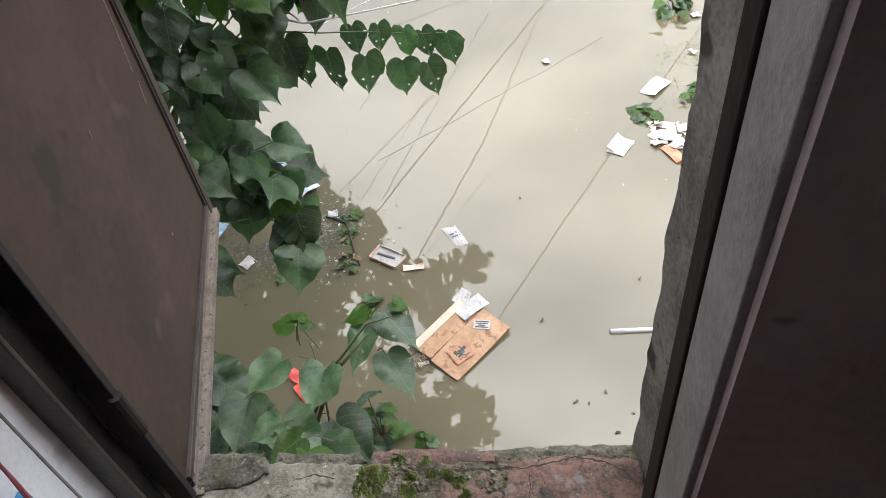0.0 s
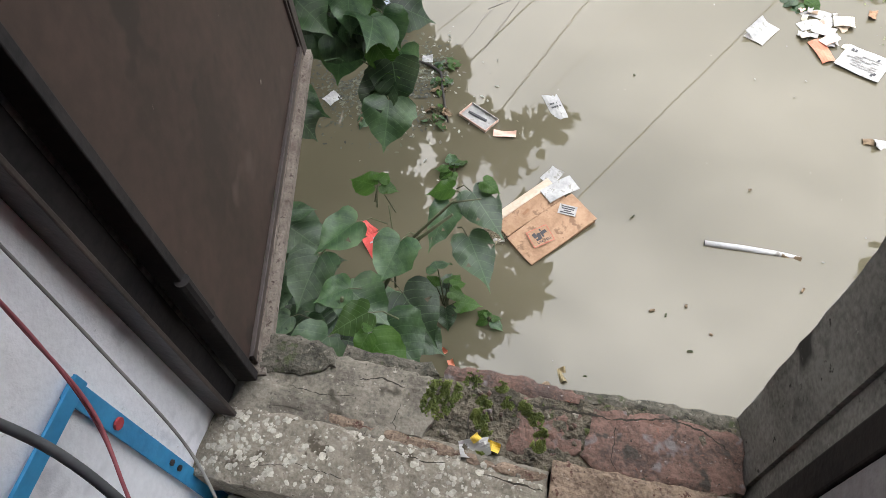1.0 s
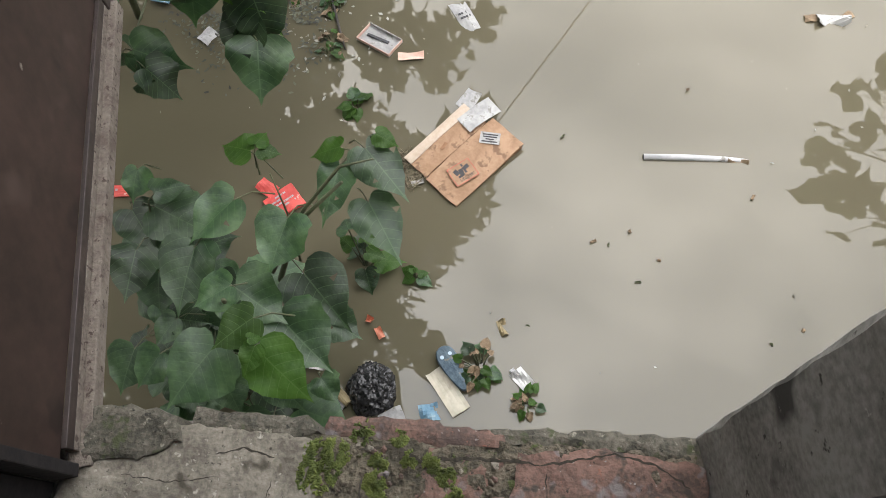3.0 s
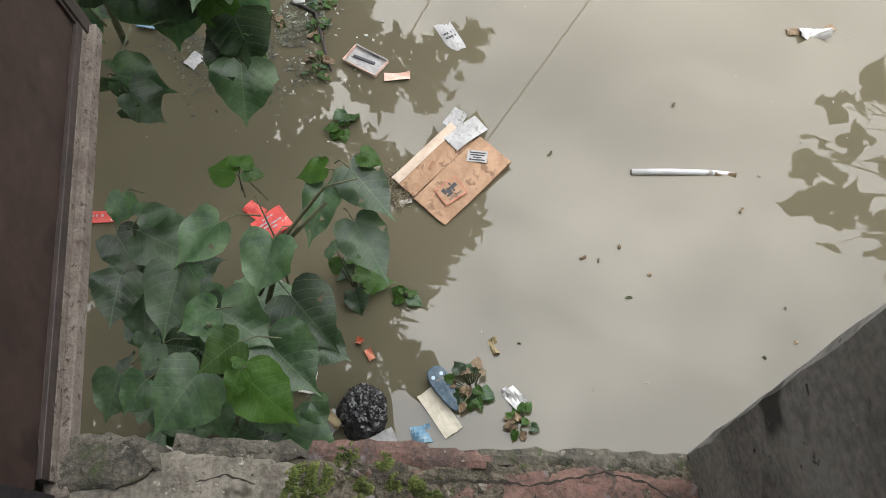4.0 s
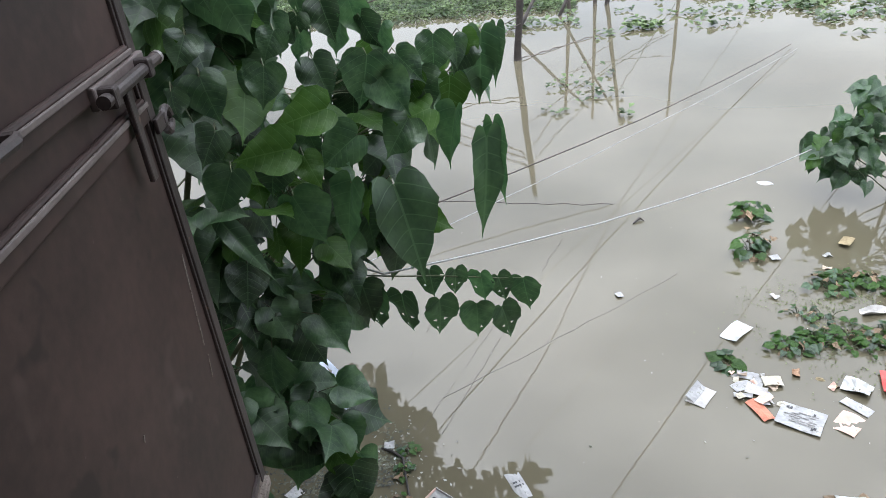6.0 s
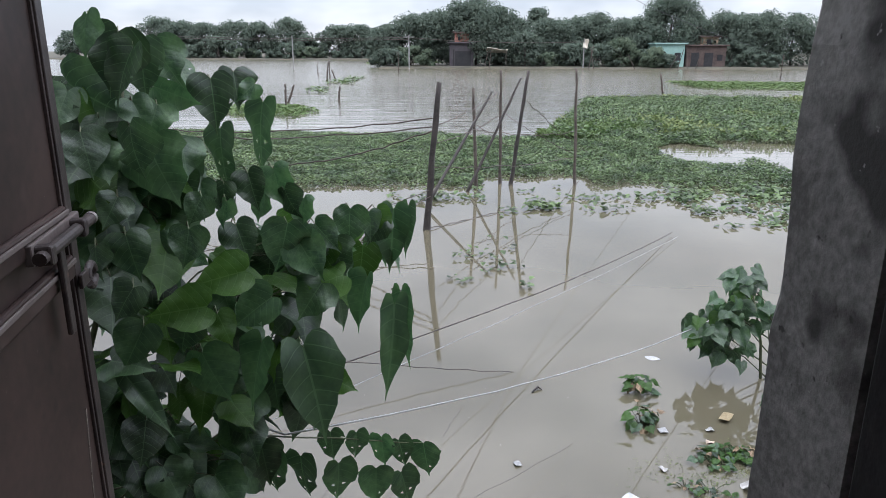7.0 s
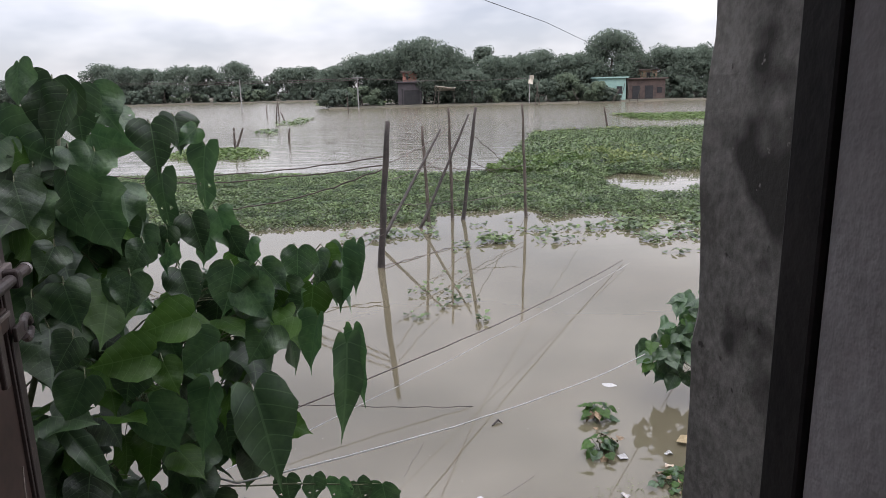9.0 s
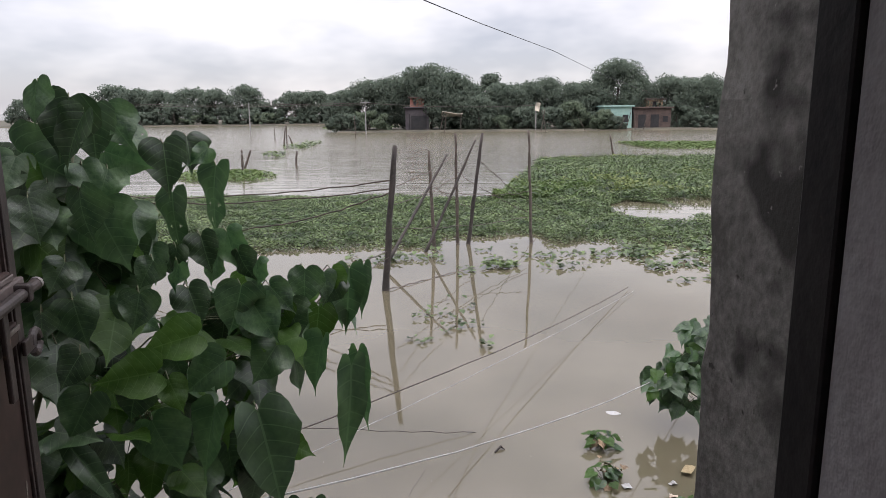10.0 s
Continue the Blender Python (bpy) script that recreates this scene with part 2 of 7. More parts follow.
STEEL_BARE = material("worn_bare_steel", (0.24, 0.22, 0.21), (0.42, 0.40, 0.38), 0.45, 20, 80, 0.2, metal=0.8)
BLUE_STEEL = material("blue_painted_flat_bar", (0.02, 0.20, 0.42), (0.04, 0.29, 0.55), 0.5, 8, 60, 0.15, spots=(0.16, 0.08, 0.07), spot_scale=22, spot_cut=0.72)
WOOD_POLE = material("weathered_bamboo", (0.040, 0.032, 0.026), (0.100, 0.082, 0.069), 0.9, 6, 40, 0.5)
WOOD_DARK = material("dark_wet_timber", (0.018, 0.016, 0.014), (0.049, 0.040, 0.036), 0.8, 6, 40, 0.5)
CARD = material("wet_brown_cardboard", (0.254, 0.147, 0.083), (0.374, 0.235, 0.144), 0.75, 12, 70, 0.25, spots=(0.186, 0.107, 0.061), spot_scale=16, spot_cut=0.58)
CARD_EDGE = material("soaked_card_side", (0.216, 0.108, 0.054), (0.297, 0.162, 0.086), 0.8, 9, 70, 0.2)
CARD_PALE = material("pale_card_strip", (0.437, 0.341, 0.259), (0.531, 0.442, 0.353), 0.75, 9, 70, 0.2)
PAPER = material("white_paper", (0.278, 0.278, 0.278), (0.397, 0.397, 0.390), 0.7, 14, 60, 0.2, spots=(0.216, 0.209, 0.191), spot_scale=34, spot_cut=0.58, vary=0.12)
PAPER_GREY = material("soggy_grey_paper", (0.336, 0.320, 0.304), (0.480, 0.464, 0.440), 0.8, 12, 60, 0.4)
PRINT = material("black_print", (0.03, 0.03, 0.035), (0.05, 0.05, 0.055), 0.7, 8, 60, 0.0)
RED_PACK = material("red_carton_print", (0.46, 0.045, 0.04), (0.60, 0.085, 0.07), 0.55, 12, 50, 0.15, spots=(0.66, 0.40, 0.36), spot_scale=28, spot_cut=0.66)
PINK_PACK = material("faded_pink_card", (0.56, 0.36, 0.29), (0.66, 0.46, 0.38), 0.7, 12, 50, 0.15)
ORANGE_PACK = material("orange_wrapper", (0.417, 0.129, 0.071), (0.518, 0.201, 0.122), 0.6, 12, 50, 0.15)
YELLOW_PACK = material("yellow_wrapper", (0.62, 0.43, 0.04), (0.76, 0.56, 0.10), 0.45, 12, 50, 0.15)
BLUE_PACK = material("light_blue_wrapper", (0.075, 0.180, 0.270), (0.180, 0.300, 0.375), 0.5, 24, 90, 0.2, spots=(0.360, 0.390, 0.405), spot_scale=40, spot_cut=0.60)
OLD_YELLOW = material("dirty_yellow_card", (0.193, 0.148, 0.075), (0.287, 0.230, 0.128), 0.7, 12, 50, 0.15)
BLACK_FILM = material("black_polythene", (0.006, 0.006, 0.007), (0.018, 0.018, 0.019), 0.22, 12, 50, 0.15)
SILVER = material("silver_film", (0.385, 0.385, 0.378), (0.504, 0.504, 0.490), 0.3, 16, 50, 0.3, metal=0.3)
FILM_BLUE = material("blue_grey_plastic", (0.26, 0.30, 0.36), (0.42, 0.46, 0.52), 0.35, 9, 40, 0.4, spots=(0.12, 0.12, 0.11), spot_scale=12, spot_cut=0.60)
SLIPPER = material("blue_rubber_sole", (0.050, 0.080, 0.108), (0.095, 0.135, 0.165), 0.85, 20, 80, 0.5, spots=(0.17, 0.16, 0.14), spot_scale=26, spot_cut=0.62)
BUTTON = material("pale_blue_plug", (0.36, 0.47, 0.56), (0.45, 0.56, 0.64), 0.6, 20, 80, 0.0)
BOARD = material("dirty_white_board", (0.391, 0.357, 0.281), (0.527, 0.493, 0.399), 0.75, 14, 60, 0.2)
PVC = material("grey_white_pvc", (0.36, 0.36, 0.37), (0.50, 0.50, 0.51), 0.45, 12, 60, 0.1, spots=(0.20, 0.19, 0.17), spot_scale=20, spot_cut=0.64)
DRY_LEAF = material("dry_brown_leaf", (0.126, 0.085, 0.049), (0.232, 0.168, 0.104), 0.8, 8, 40, 0.4, vary=0.3)
STRAW = material("matted_straw", (0.14, 0.115, 0.075), (0.30, 0.26, 0.18), 0.95, 30, 120, 1.0, vary=0.25, island=True)
WIRE_WHITE = material("white_insulated_wire", (0.285, 0.285, 0.277), (0.375, 0.375, 0.360), 0.6, 8, 60, 0.0)
WIRE_DARK = material("rusty_dark_wire", (0.035, 0.028, 0.025), (0.085, 0.065, 0.055), 0.8, 8, 60, 0.0)
BLACK_RUBBER = material("black_rubber_cable", (0.030, 0.031, 0.034), (0.062, 0.064, 0.070), 0.7, 10, 60, 0.1)
DULL_WIRE = material("dusty_grey_wire", (0.17, 0.165, 0.155), (0.26, 0.25, 0.24), 0.7, 10, 60, 0.0)
RED_WIRE = material("red_insulated_wire", (0.24, 0.055, 0.07), (0.34, 0.10, 0.115), 0.6, 10, 60, 0.0)
BATTERY_BLACK = material("black_battery_plastic", (0.016, 0.016, 0.017), (0.038, 0.038, 0.040), 0.5, 10, 60, 0.1, spots=(0.09, 0.085, 0.08), spot_scale=40, spot_cut=0.70)
WHITE_PLASTIC = material("white_plastic", (0.66, 0.66, 0.65), (0.76, 0.76, 0.75), 0.4, 10, 60, 0.05)
YELLOW_PLASTIC = material("yellow_vent_cap", (0.55, 0.43, 0.02), (0.66, 0.52, 0.04), 0.5, 10, 60, 0.05)
CREAM_PLASTIC = material("dusty_cream_plastic", (0.42, 0.40, 0.35), (0.55, 0.53, 0.47), 0.6, 10, 60, 0.1)
RED_PAINT = material("chipped_red_paint", (0.34, 0.035, 0.045), (0.46, 0.065, 0.075), 0.5, 8, 60, 0.2, spots=(0.26, 0.15, 0.12), spot_scale=24, spot_cut=0.70)
PEGBOARD = material("perforated_hardboard", (0.40, 0.30, 0.20), (0.55, 0.44, 0.31), 0.85, 8, 60, 0.2, spots=(0.13, 0.075, 0.05), spot_scale=80, spot_cut=0.68)
FLOOR_DIRT = material("gritty_cement_floor", (0.145, 0.111, 0.085), (0.340, 0.281, 0.221), 0.95, 7, 80, 0.6, spots=(0.085, 0.051, 0.034), spot_scale=50, spot_cut=0.66)
CLOTH_DARK = material("black_cloth", (0.012, 0.013, 0.015), (0.03, 0.031, 0.034), 0.95, 20, 90, 0.4)
LEAF = leaf_material("broad_green_leaf", (0.016, 0.049, 0.019), (0.071, 0.142, 0.050), (0.11, 0.20, 0.085), vary=0.5, through_it=0.48, rough=0.48, specular=0.95)
LEAF_YOUNG = leaf_material("young_green_leaf", (0.034, 0.089, 0.013), (0.066, 0.140, 0.024), (0.119, 0.212, 0.064), through_it=0.52)
WEED = leaf_material("water_weed_leaf", (0.029, 0.057, 0.020), (0.119, 0.169, 0.066), (0.110, 0.198, 0.066), vary=0.65, island=True, veins=False, rough=0.5, specular=0.45)
WEED_YELLOW = leaf_material("yellowing_weed_leaf", (0.080, 0.115, 0.036), (0.165, 0.190, 0.070), (0.1, 0.18, 0.06), vary=0.35, island=True, veins=False, rough=0.6, specular=0.2)
GRASS = leaf_material("floating_grass", (0.062, 0.105, 0.034), (0.120, 0.165, 0.062), (0.1, 0.18, 0.06), vary=0.3, island=True, veins=False, rough=0.6, specular=0.2)
# far leaf colours lifted towards grey-green, so distance haze sits in the base colour
TREE_LEAF_HAZED = leaf_material("haze_lifted_tree_foliage", (0.103, 0.137, 0.108), (0.168, 0.202, 0.157), (0.112, 0.202, 0.067), vary=0.2, island=True, veins=False, through_it=0.55, rough=0.95, specular=0.05)
TREE_LEAF_PALE_HAZED = leaf_material("haze_lifted_pale_foliage", (0.116, 0.156, 0.108), (0.182, 0.220, 0.152), (0.110, 0.198, 0.066), vary=0.2, island=True, veins=False, through_it=0.55, rough=0.95, specular=0.05)
STEM = material("green_brown_stem", (0.045, 0.055, 0.025), (0.10, 0.11, 0.055), 0.7, 10, 60, 0.2)
BARK = material("dark_bark", (0.05, 0.042, 0.035), (0.11, 0.095, 0.08), 0.95, 4, 30, 0.6)
EARTH = material("wet_bank_earth", (0.035, 0.034, 0.022), (0.075, 0.066, 0.042), 0.95, 0.3, 6, 0.4)
FAR_GREEN_WALL = material("mint_painted_wall", (0.20, 0.33, 0.29), (0.28, 0.42, 0.37), 0.8, 1, 8, 0.1)
FAR_BRICK = material("far_brick_wall", (0.052, 0.038, 0.034), (0.098, 0.070, 0.059), 0.9, 1.2, 12, 0.3)
FAR_CREAM = material("far_cream_wall", (0.40, 0.37, 0.30), (0.52, 0.48, 0.40), 0.9, 1, 9, 0.1)
FAR_RED = material("far_red_brickwork", (0.210, 0.091, 0.070), (0.308, 0.154, 0.119), 0.9, 1, 9, 0.1)
FAR_SAND = material("far_sandstone_wall", (0.26, 0.18, 0.12), (0.38, 0.28, 0.19), 0.9, 1, 9, 0.1)
# low house wall: its dark colour includes the shade under the trees
FAR_SHADE = material("far_dark_shaded_wall", (0.040, 0.036, 0.040), (0.075, 0.066, 0.070), 0.9, 1, 9, 0.1)
FAR_DARK = material("far_dark_opening", (0.015, 0.015, 0.017), (0.03, 0.03, 0.03), 0.9, 1, 9, 0.0)
CONCRETE_POLE = material("pale_concrete_post", (0.17, 0.17, 0.165), (0.26, 0.26, 0.25), 0.9, 2, 12, 0.1)


# ---- building helpers ----
def mesh_of(name, bm, mat, smooth=False):
    me = bpy.data.meshes.new(name)
    bm.normal_update()
    bm.to_mesh(me)
    bm.free()
    if mat:
        me.materials.append(mat)
    if smooth:
        me.polygons.foreach_set("use_smooth", [True] * len(me.polygons))
    return me


def part(name, bm, mat, parent=None, label="", smooth=False, at=None):
    ob = new(name, mesh_of(name, bm, mat, smooth))
    if at is not None:
        ob.matrix_basis = at
    if parent:
        ob.parent = parent
    if label:
        tagged(ob, label)
    return ob


def thing(name, m, label, category, group="", kind=""):
    e = new(name)
    e.empty_display_size = 0.05
    e.matrix_basis = m
    return tagged(e, label, category, group, kind)


def box(bm, x0, x1, y0, y1, z0, z1, bevel=0.0, cuts=0):
    made = bmesh.ops.create_cube(bm, size=1.0, matrix=Matrix.LocRotScale(((x0 + x1) / 2, (y0 + y1) / 2, (z0 + z1) / 2), None, (x1 - x0, y1 - y0, z1 - z0)))
    vs = made["verts"]
    if bevel:
        es = list({e for v in vs for e in v.link_edges})
        bmesh.ops.bevel(bm, geom=es, offset=bevel, segments=2, affect="EDGES", profile=0.5)
    return bm


def boxed(*a, **k):
    return box(bmesh.new(), *a, **k)


def tube(bm, points, radii, sides=8, cap=True):
    """A round bar along points."""
    pts = [Vector(p) for p in points]
    if isinstance(radii, (int, float)):
        radii = [radii] * len(pts)
    rings = []
    for i, p in enumerate(pts):
        d = (pts[min(i + 1, len(pts) - 1)] - pts[max(i - 1, 0)]).normalized()
        q = d.to_track_quat("Z", "Y")
        rings.append([bm.verts.new(p + q @ Vector((radii[i] * math.cos(2 * math.pi * k / sides), radii[i] * math.sin(2 * math.pi * k / sides), 0))) for k in range(sides)])
    for a, b in zip(rings, rings[1:]):
        for k in range(sides):
            bm.faces.new((a[k], a[(k + 1) % sides], b[(k + 1) % sides], b[k]))
    if cap:
        bm.faces.new(rings[0][::-1])
        bm.faces.new(rings[-1])
    return bm


def sagging(a, b, sag, n=14, wobble=0.0, rng=None):
    a, b = Vector(a), Vector(b)
    out = []
    for i in range(n + 1):
        f = i / n
        p = a.lerp(b, f) - Vector((0, 0, sag * 4 * f * (1 - f)))
        if wobble and 0 < i < n:
            p += Vector((rng.uniform(-1, 1), rng.uniform(-1, 1), rng.uniform(-1, 1))) * wobble
        out.append(p)
    return out


def ragged_slab(outline, z0, z1, seed, jitter=0.006, step=0.02, bevel=0.004, rise=0.003, wear=0.014, cell=0.0075):
    """A broken slab: a jittered outline, a pitted uneven top worn down along its edges, and sides."""
    rng = random.Random(seed)
    pts = []
    n = len(outline)
    for i in range(n):
        a, b = Vector(outline[i]).to_2d(), Vector(outline[(i + 1) % n]).to_2d()
        k = max(1, int((b - a).length / min(step, 0.012)))
        for j in range(k):
            p = a.lerp(b, j / k)
            q = Vector((p.x * 45, p.y * 45, seed))
            pts.append(p + Vector((noise.noise(q), noise.noise(q + Vector((9, 4, 2))))) * jitter * 1.5 + Vector((rng.uniform(-1, 1), rng.uniform(-1, 1))) * jitter * 0.35)
    m = len(pts)
    xs, ys = [p.x for p in pts], [p.y for p in pts]

    def edge_distance(p):
        return min(((p - a) - (b - a) * max(0.0, min(1.0, (p - a).dot(b - a) / max((b - a).length_squared, 1e-9)))).length for a, b in zip(pts, pts[1:] + pts[:1]))

    inner = []
    for j in range(int((max(ys) - min(ys)) / cell) + 1):
        for i in range(int((max(xs) - min(xs)) / cell) + 1):
            inner.append(Vector((min(xs) + (i + 0.5 * (j % 2) + rng.uniform(-0.3, 0.3)) * cell, min(ys) + (j + rng.uniform(-0.3, 0.3)) * cell)))
    flat = delaunay_2d_cdt(pts + inner, [(i, (i + 1) % m) for i in range(m)], [], 1, 1e-6)
    bm = bmesh.new()
    top = []
    for p in flat[0]:
        d = edge_distance(p)
        q = Vector((p.x, p.y, seed * 0.37))
        z = z1 + rise * (1.3 * noise.noise(q * 24) + 0.8 * noise.noise(q * 70) + 0.5 * noise.noise(q * 160))
        if d < wear:
            z -= bevel * (1 - d / wear) ** 2 * (1.0 + 0.9 * noise.noise(q * 55))
        top.append(bm.verts.new((p.x, p.y, z)))
    for f in flat[2]:
        bm.faces.new([top[i] for i in f])
    rim = [e for e in bm.edges if e.is_boundary]
    made = bmesh.ops.extrude_edge_only(bm, edges=rim)["geom"]
    for v in made:
        if isinstance(v, bmesh.types.BMVert):
            v.co.z = z0
    bmesh.ops.recalc_face_normals(bm, faces=bm.faces)
    for v in [v for v in bm.verts if not v.link_faces]:
        bm.verts.remove(v)
    return bm


def sheet(w, h, seed, thick=0.002, curl=0.006, n=5):
    """A limp sheet of paper or card, w by h, lying about z = 0."""
    rng = random.Random(seed)
    ax, ay, ph = rng.uniform(-1, 1), rng.uniform(-1, 1), rng.uniform(0, 6)
    bm = bmesh.new()
    rows = []
    for layer in (thick, 0.0):
        g = []
        for j in range(n + 1):
            for i in range(n + 1):
                u, v = i / n - 0.5, j / n - 0.5
                z = curl * (ax * u * u * 4 + ay * v * v * 4 + 0.5 * math.sin(5 * u + 4 * v + ph)) + layer
                g.append(bm.verts.new((u * w + rng.uniform(-1, 1) * 0.008 * w, v * h + rng.uniform(-1, 1) * 0.008 * h, z)))
        rows.append(g)
    s = n + 1
    for j in range(n):
        for i in range(n):
            q = [j * s + i, j * s + i + 1, (j + 1) * s + i + 1, (j + 1) * s + i]
            bm.faces.new([rows[0][k] for k in q])
            bm.faces.new([rows[1][k] for k in q[::-1]])
    ring = list(range(s)) + [k * s + n for k in range(1, s)] + [n * s + k for k in range(n - 1, -1, -1)] + [k * s for k in range(n - 1, 0, -1)]
    for a, b in zip(ring, ring[1:] + ring[:1]):
        bm.faces.new((rows[0][b], rows[0][a], rows[1][a], rows[1][b]))
    return bm


# ---- ground: the flood ----
bm = bmesh.new()
xs = [-2500, -400, -80, -20, -6, 6, 20, 80, 400, 2500]
ys = [-600, -60, -8, 1.24, 6, 14, 30, 70, 160, 500, 3000]
grid = [[bm.verts.new((x, y, 0)) for x in xs] for y in ys]
for j in range(len(ys) - 1):
    for i in range(len(xs) - 1):
        bm.faces.new((grid[j][i], grid[j][i + 1], grid[j + 1][i + 1], grid[j + 1][i]))
tagged(part("water", bm, WATER), "silty grey-brown flood water standing still under cloud", "water", kind="structure")

# ---- the house wall and the room behind ----
IN_Y, OUT_Y, SILL_Z, FLOOR_Z, HEAD_Z, CEIL_Z = 1.035, 1.275, 1.17, 0.98, 3.12, 3.75
LEFT_X, RIGHT_X = -0.29, 0.595
JAMB_X, JAMB_Y = 0.546, 0.980

wall = thing("wall_north", pose(0, 0, 0), "weathered grey plastered brick wall rising from the flood", "wall", kind="structure")
part("wall_left", boxed(-4.0, LEFT_X, 1.155, OUT_Y, -1.5, CEIL_Z + 0.3), PLASTER, wall)
part("wall_below", boxed(LEFT_X, RIGHT_X, IN_Y + 0.01, OUT_Y - 0.004, -1.5, SILL_Z - 0.02), PLASTER, wall)
part("wall_above", boxed(LEFT_X, RIGHT_X, IN_Y, OUT_Y, HEAD_Z, CEIL_Z + 0.3), PLASTER, wall)
rng = random.Random(5)
bm = bmesh.new()
levels = [-1.5 + 2.66 * i / 6 for i in range(6)] + [1.16 + (HEAD_Z - 1.16) * i / 70 for i in range(71)] + [CEIL_Z + 0.3]
rings = []
for z in levels:
    e = (noise.noise(Vector((0, 3, z * 9))) + 0.6 * noise.noise(Vector((4, 1, z * 31)))) * 0.006
    f = noise.noise(Vector((7, 2, z * 17))) * 0.004
    rings.append([bm.verts.new(p) for p in ((RIGHT_X, 1.185, z), (RIGHT_X - 0.008 + f, 1.25 + e, z), (RIGHT_X - 0.014 + e, OUT_Y + 0.016 + f, z), (RIGHT_X - 0.006, OUT_Y + 0.026 + e * 0.5, z), (5.0, OUT_Y + 0.026, z), (5.0, 1.185, z))])
for a, b in zip(rings, rings[1:]):
    for k in range(6):
        bm.faces.new((a[k], a[(k + 1) % 6], b[(k + 1) % 6], b[k]))
bm.faces.new(rings[0][::-1])
bm.faces.new(rings[-1])
part("wall_right", bm, PLASTER, wall, "rough grey plaster with dark damp streaks")
part("jamb_plaster", boxed(JAMB_X, 5.0, JAMB_Y, 1.057, FLOOR_Z - 0.1, CEIL_Z + 0.3, bevel=0.002), JAMB_PLASTER, wall, "pale chipped plaster of the door jamb")

tagged(part("wall_west", boxed(LEFT_X - 0.12, LEFT_X, -3.0, 1.153, FLOOR_Z - 0.3, CEIL_Z), WHITEWASH), "white whitewashed plaster side wall with blistered paint", "wall", kind="structure")
tagged(part("wall_east", boxed(3.1, 3.22, -3.0, IN_Y, FLOOR_Z - 0.3, CEIL_Z), WHITEWASH), "white whitewashed plaster room wall", "wall", kind="structure")
tagged(part("wall_south", boxed(LEFT_X - 0.12, 3.22, -3.12, -3.0, FLOOR_Z - 0.3, CEIL_Z), WHITEWASH), "white whitewashed plaster room wall", "wall", kind="structure")
tagged(part("wall_inner_face", boxed(JAMB_X + 0.008, 3.1, JAMB_Y - 0.014, JAMB_Y - 0.002, FLOOR_Z, CEIL_Z), ROOM_WALL), "stained mauve painted plaster beside the doorway", "wall", kind="structure")
tagged(part("floor", boxed(LEFT_X, 3.1, -3.0, IN_Y + 0.008, FLOOR_Z - 0.15, FLOOR_Z), FLOOR_DIRT), "gritty littered cement floor inside the doorway", "floor", kind="structure")
tagged(part("ceiling", boxed(LEFT_X - 0.12, 3.22, -3.12, IN_Y, CEIL_Z, CEIL_Z + 0.15), WHITEWASH), "plain whitewashed plaster ceiling", "ceiling", kind="structure")

# ---- the threshold of brick and broken cement ----
sill = thing("door_sill", pose(0, 0, 0), "broken cement and brick threshold with moss in the cracks", "door sill", kind="structure")
part("cement_strip", ragged_slab([(-0.288, 1.022), (0.29, 1.012), (0.29, 1.115), (0.13, 1.128), (-0.10, 1.148), (-0.288, 1.150)], 1.10, 1.198, 1, 0.003, 0.03), CEMENT_SPOTTED, sill, "grey cement spotted with pale lichen")
part("brick_edge", ragged_slab([(-0.10, 1.151), (0.13, 1.131), (0.288, 1.118), (0.286, 1.135), (0.13, 1.150), (-0.09, 1.166)], 1.12, 1.194, 2, 0.002, 0.02), BRICK_BROWN, sill)
part("brick", ragged_slab([(0.293, 1.034), (0.541, 1.036), (0.542, 1.152), (0.292, 1.155)], 1.14, 1.212, 3, 0.0022, 0.03, 0.004), BRICK_BROWN, sill, "dusty brown brick with two open cracks")
part("mortar", ragged_slab([(-0.284, 1.138), (-0.10, 1.132), (0.288, 1.096), (0.288, 1.142), (0.10, 1.160), (-0.10, 1.178), (-0.262, 1.166)], 1.10, 1.190, 4, 0.003, 0.02, 0.003), CEMENT, sill)
part("cement_patch", ragged_slab([(-0.265, 1.153), (-0.10, 1.168), (0.075, 1.156), (0.088, 1.20), (0.075, 1.262), (-0.10, 1.272), (-0.245, 1.262)], 1.12, 1.192, 5, 0.004, 0.02, 0.002), CEMENT, sill, "cracked pale grey cement patch")
part("cement_lump", ragged_slab([(-0.243, 1.215), (-0.15, 1.222), (-0.105, 1.25), (-0.12, 1.284), (-0.19, 1.290), (-0.243, 1.288)], 1.10, 1.204, 6, 0.006, 0.015, 0.006), CEMENT_DARK, sill, "dark lichened cement lump")
part("soil_bed", ragged_slab([(-0.25, 1.155), (0.29, 1.139), (0.58, 1.150), (0.58, 1.272), (-0.235, 1.272)], 1.10, 1.183, 7, 0.006, 0.015, 0.004, 0.006), SOIL, sill, "damp dark mortar and soil")
part("brick", ragged_slab([(0.335, 1.178), (0.36, 1.157), (0.545, 1.157), (0.588, 1.165), (0.587, 1.255), (0.46, 1.272), (0.35, 1.258)], 1.10, 1.189, 8, 0.004, 0.02, 0.0025), BRICK_RED, sill, "large worn red brick")
part("brick", ragged_slab([(0.215, 1.165), (0.328, 1.172), (0.342, 1.255), (0.225, 1.262)], 1.10, 1.184, 9, 0.006, 0.012, 0.003, 0.004), BRICK_RED, sill, "broken red brick end")
part("cement_lip", ragged_slab([(-0.10, 1.264), (0.05, 1.264), (0.08, 1.275), (0.06, 1.292), (-0.10, 1.296)], 1.08, 1.186, 10, 0.005, 0.015), CEMENT_DARK, sill)
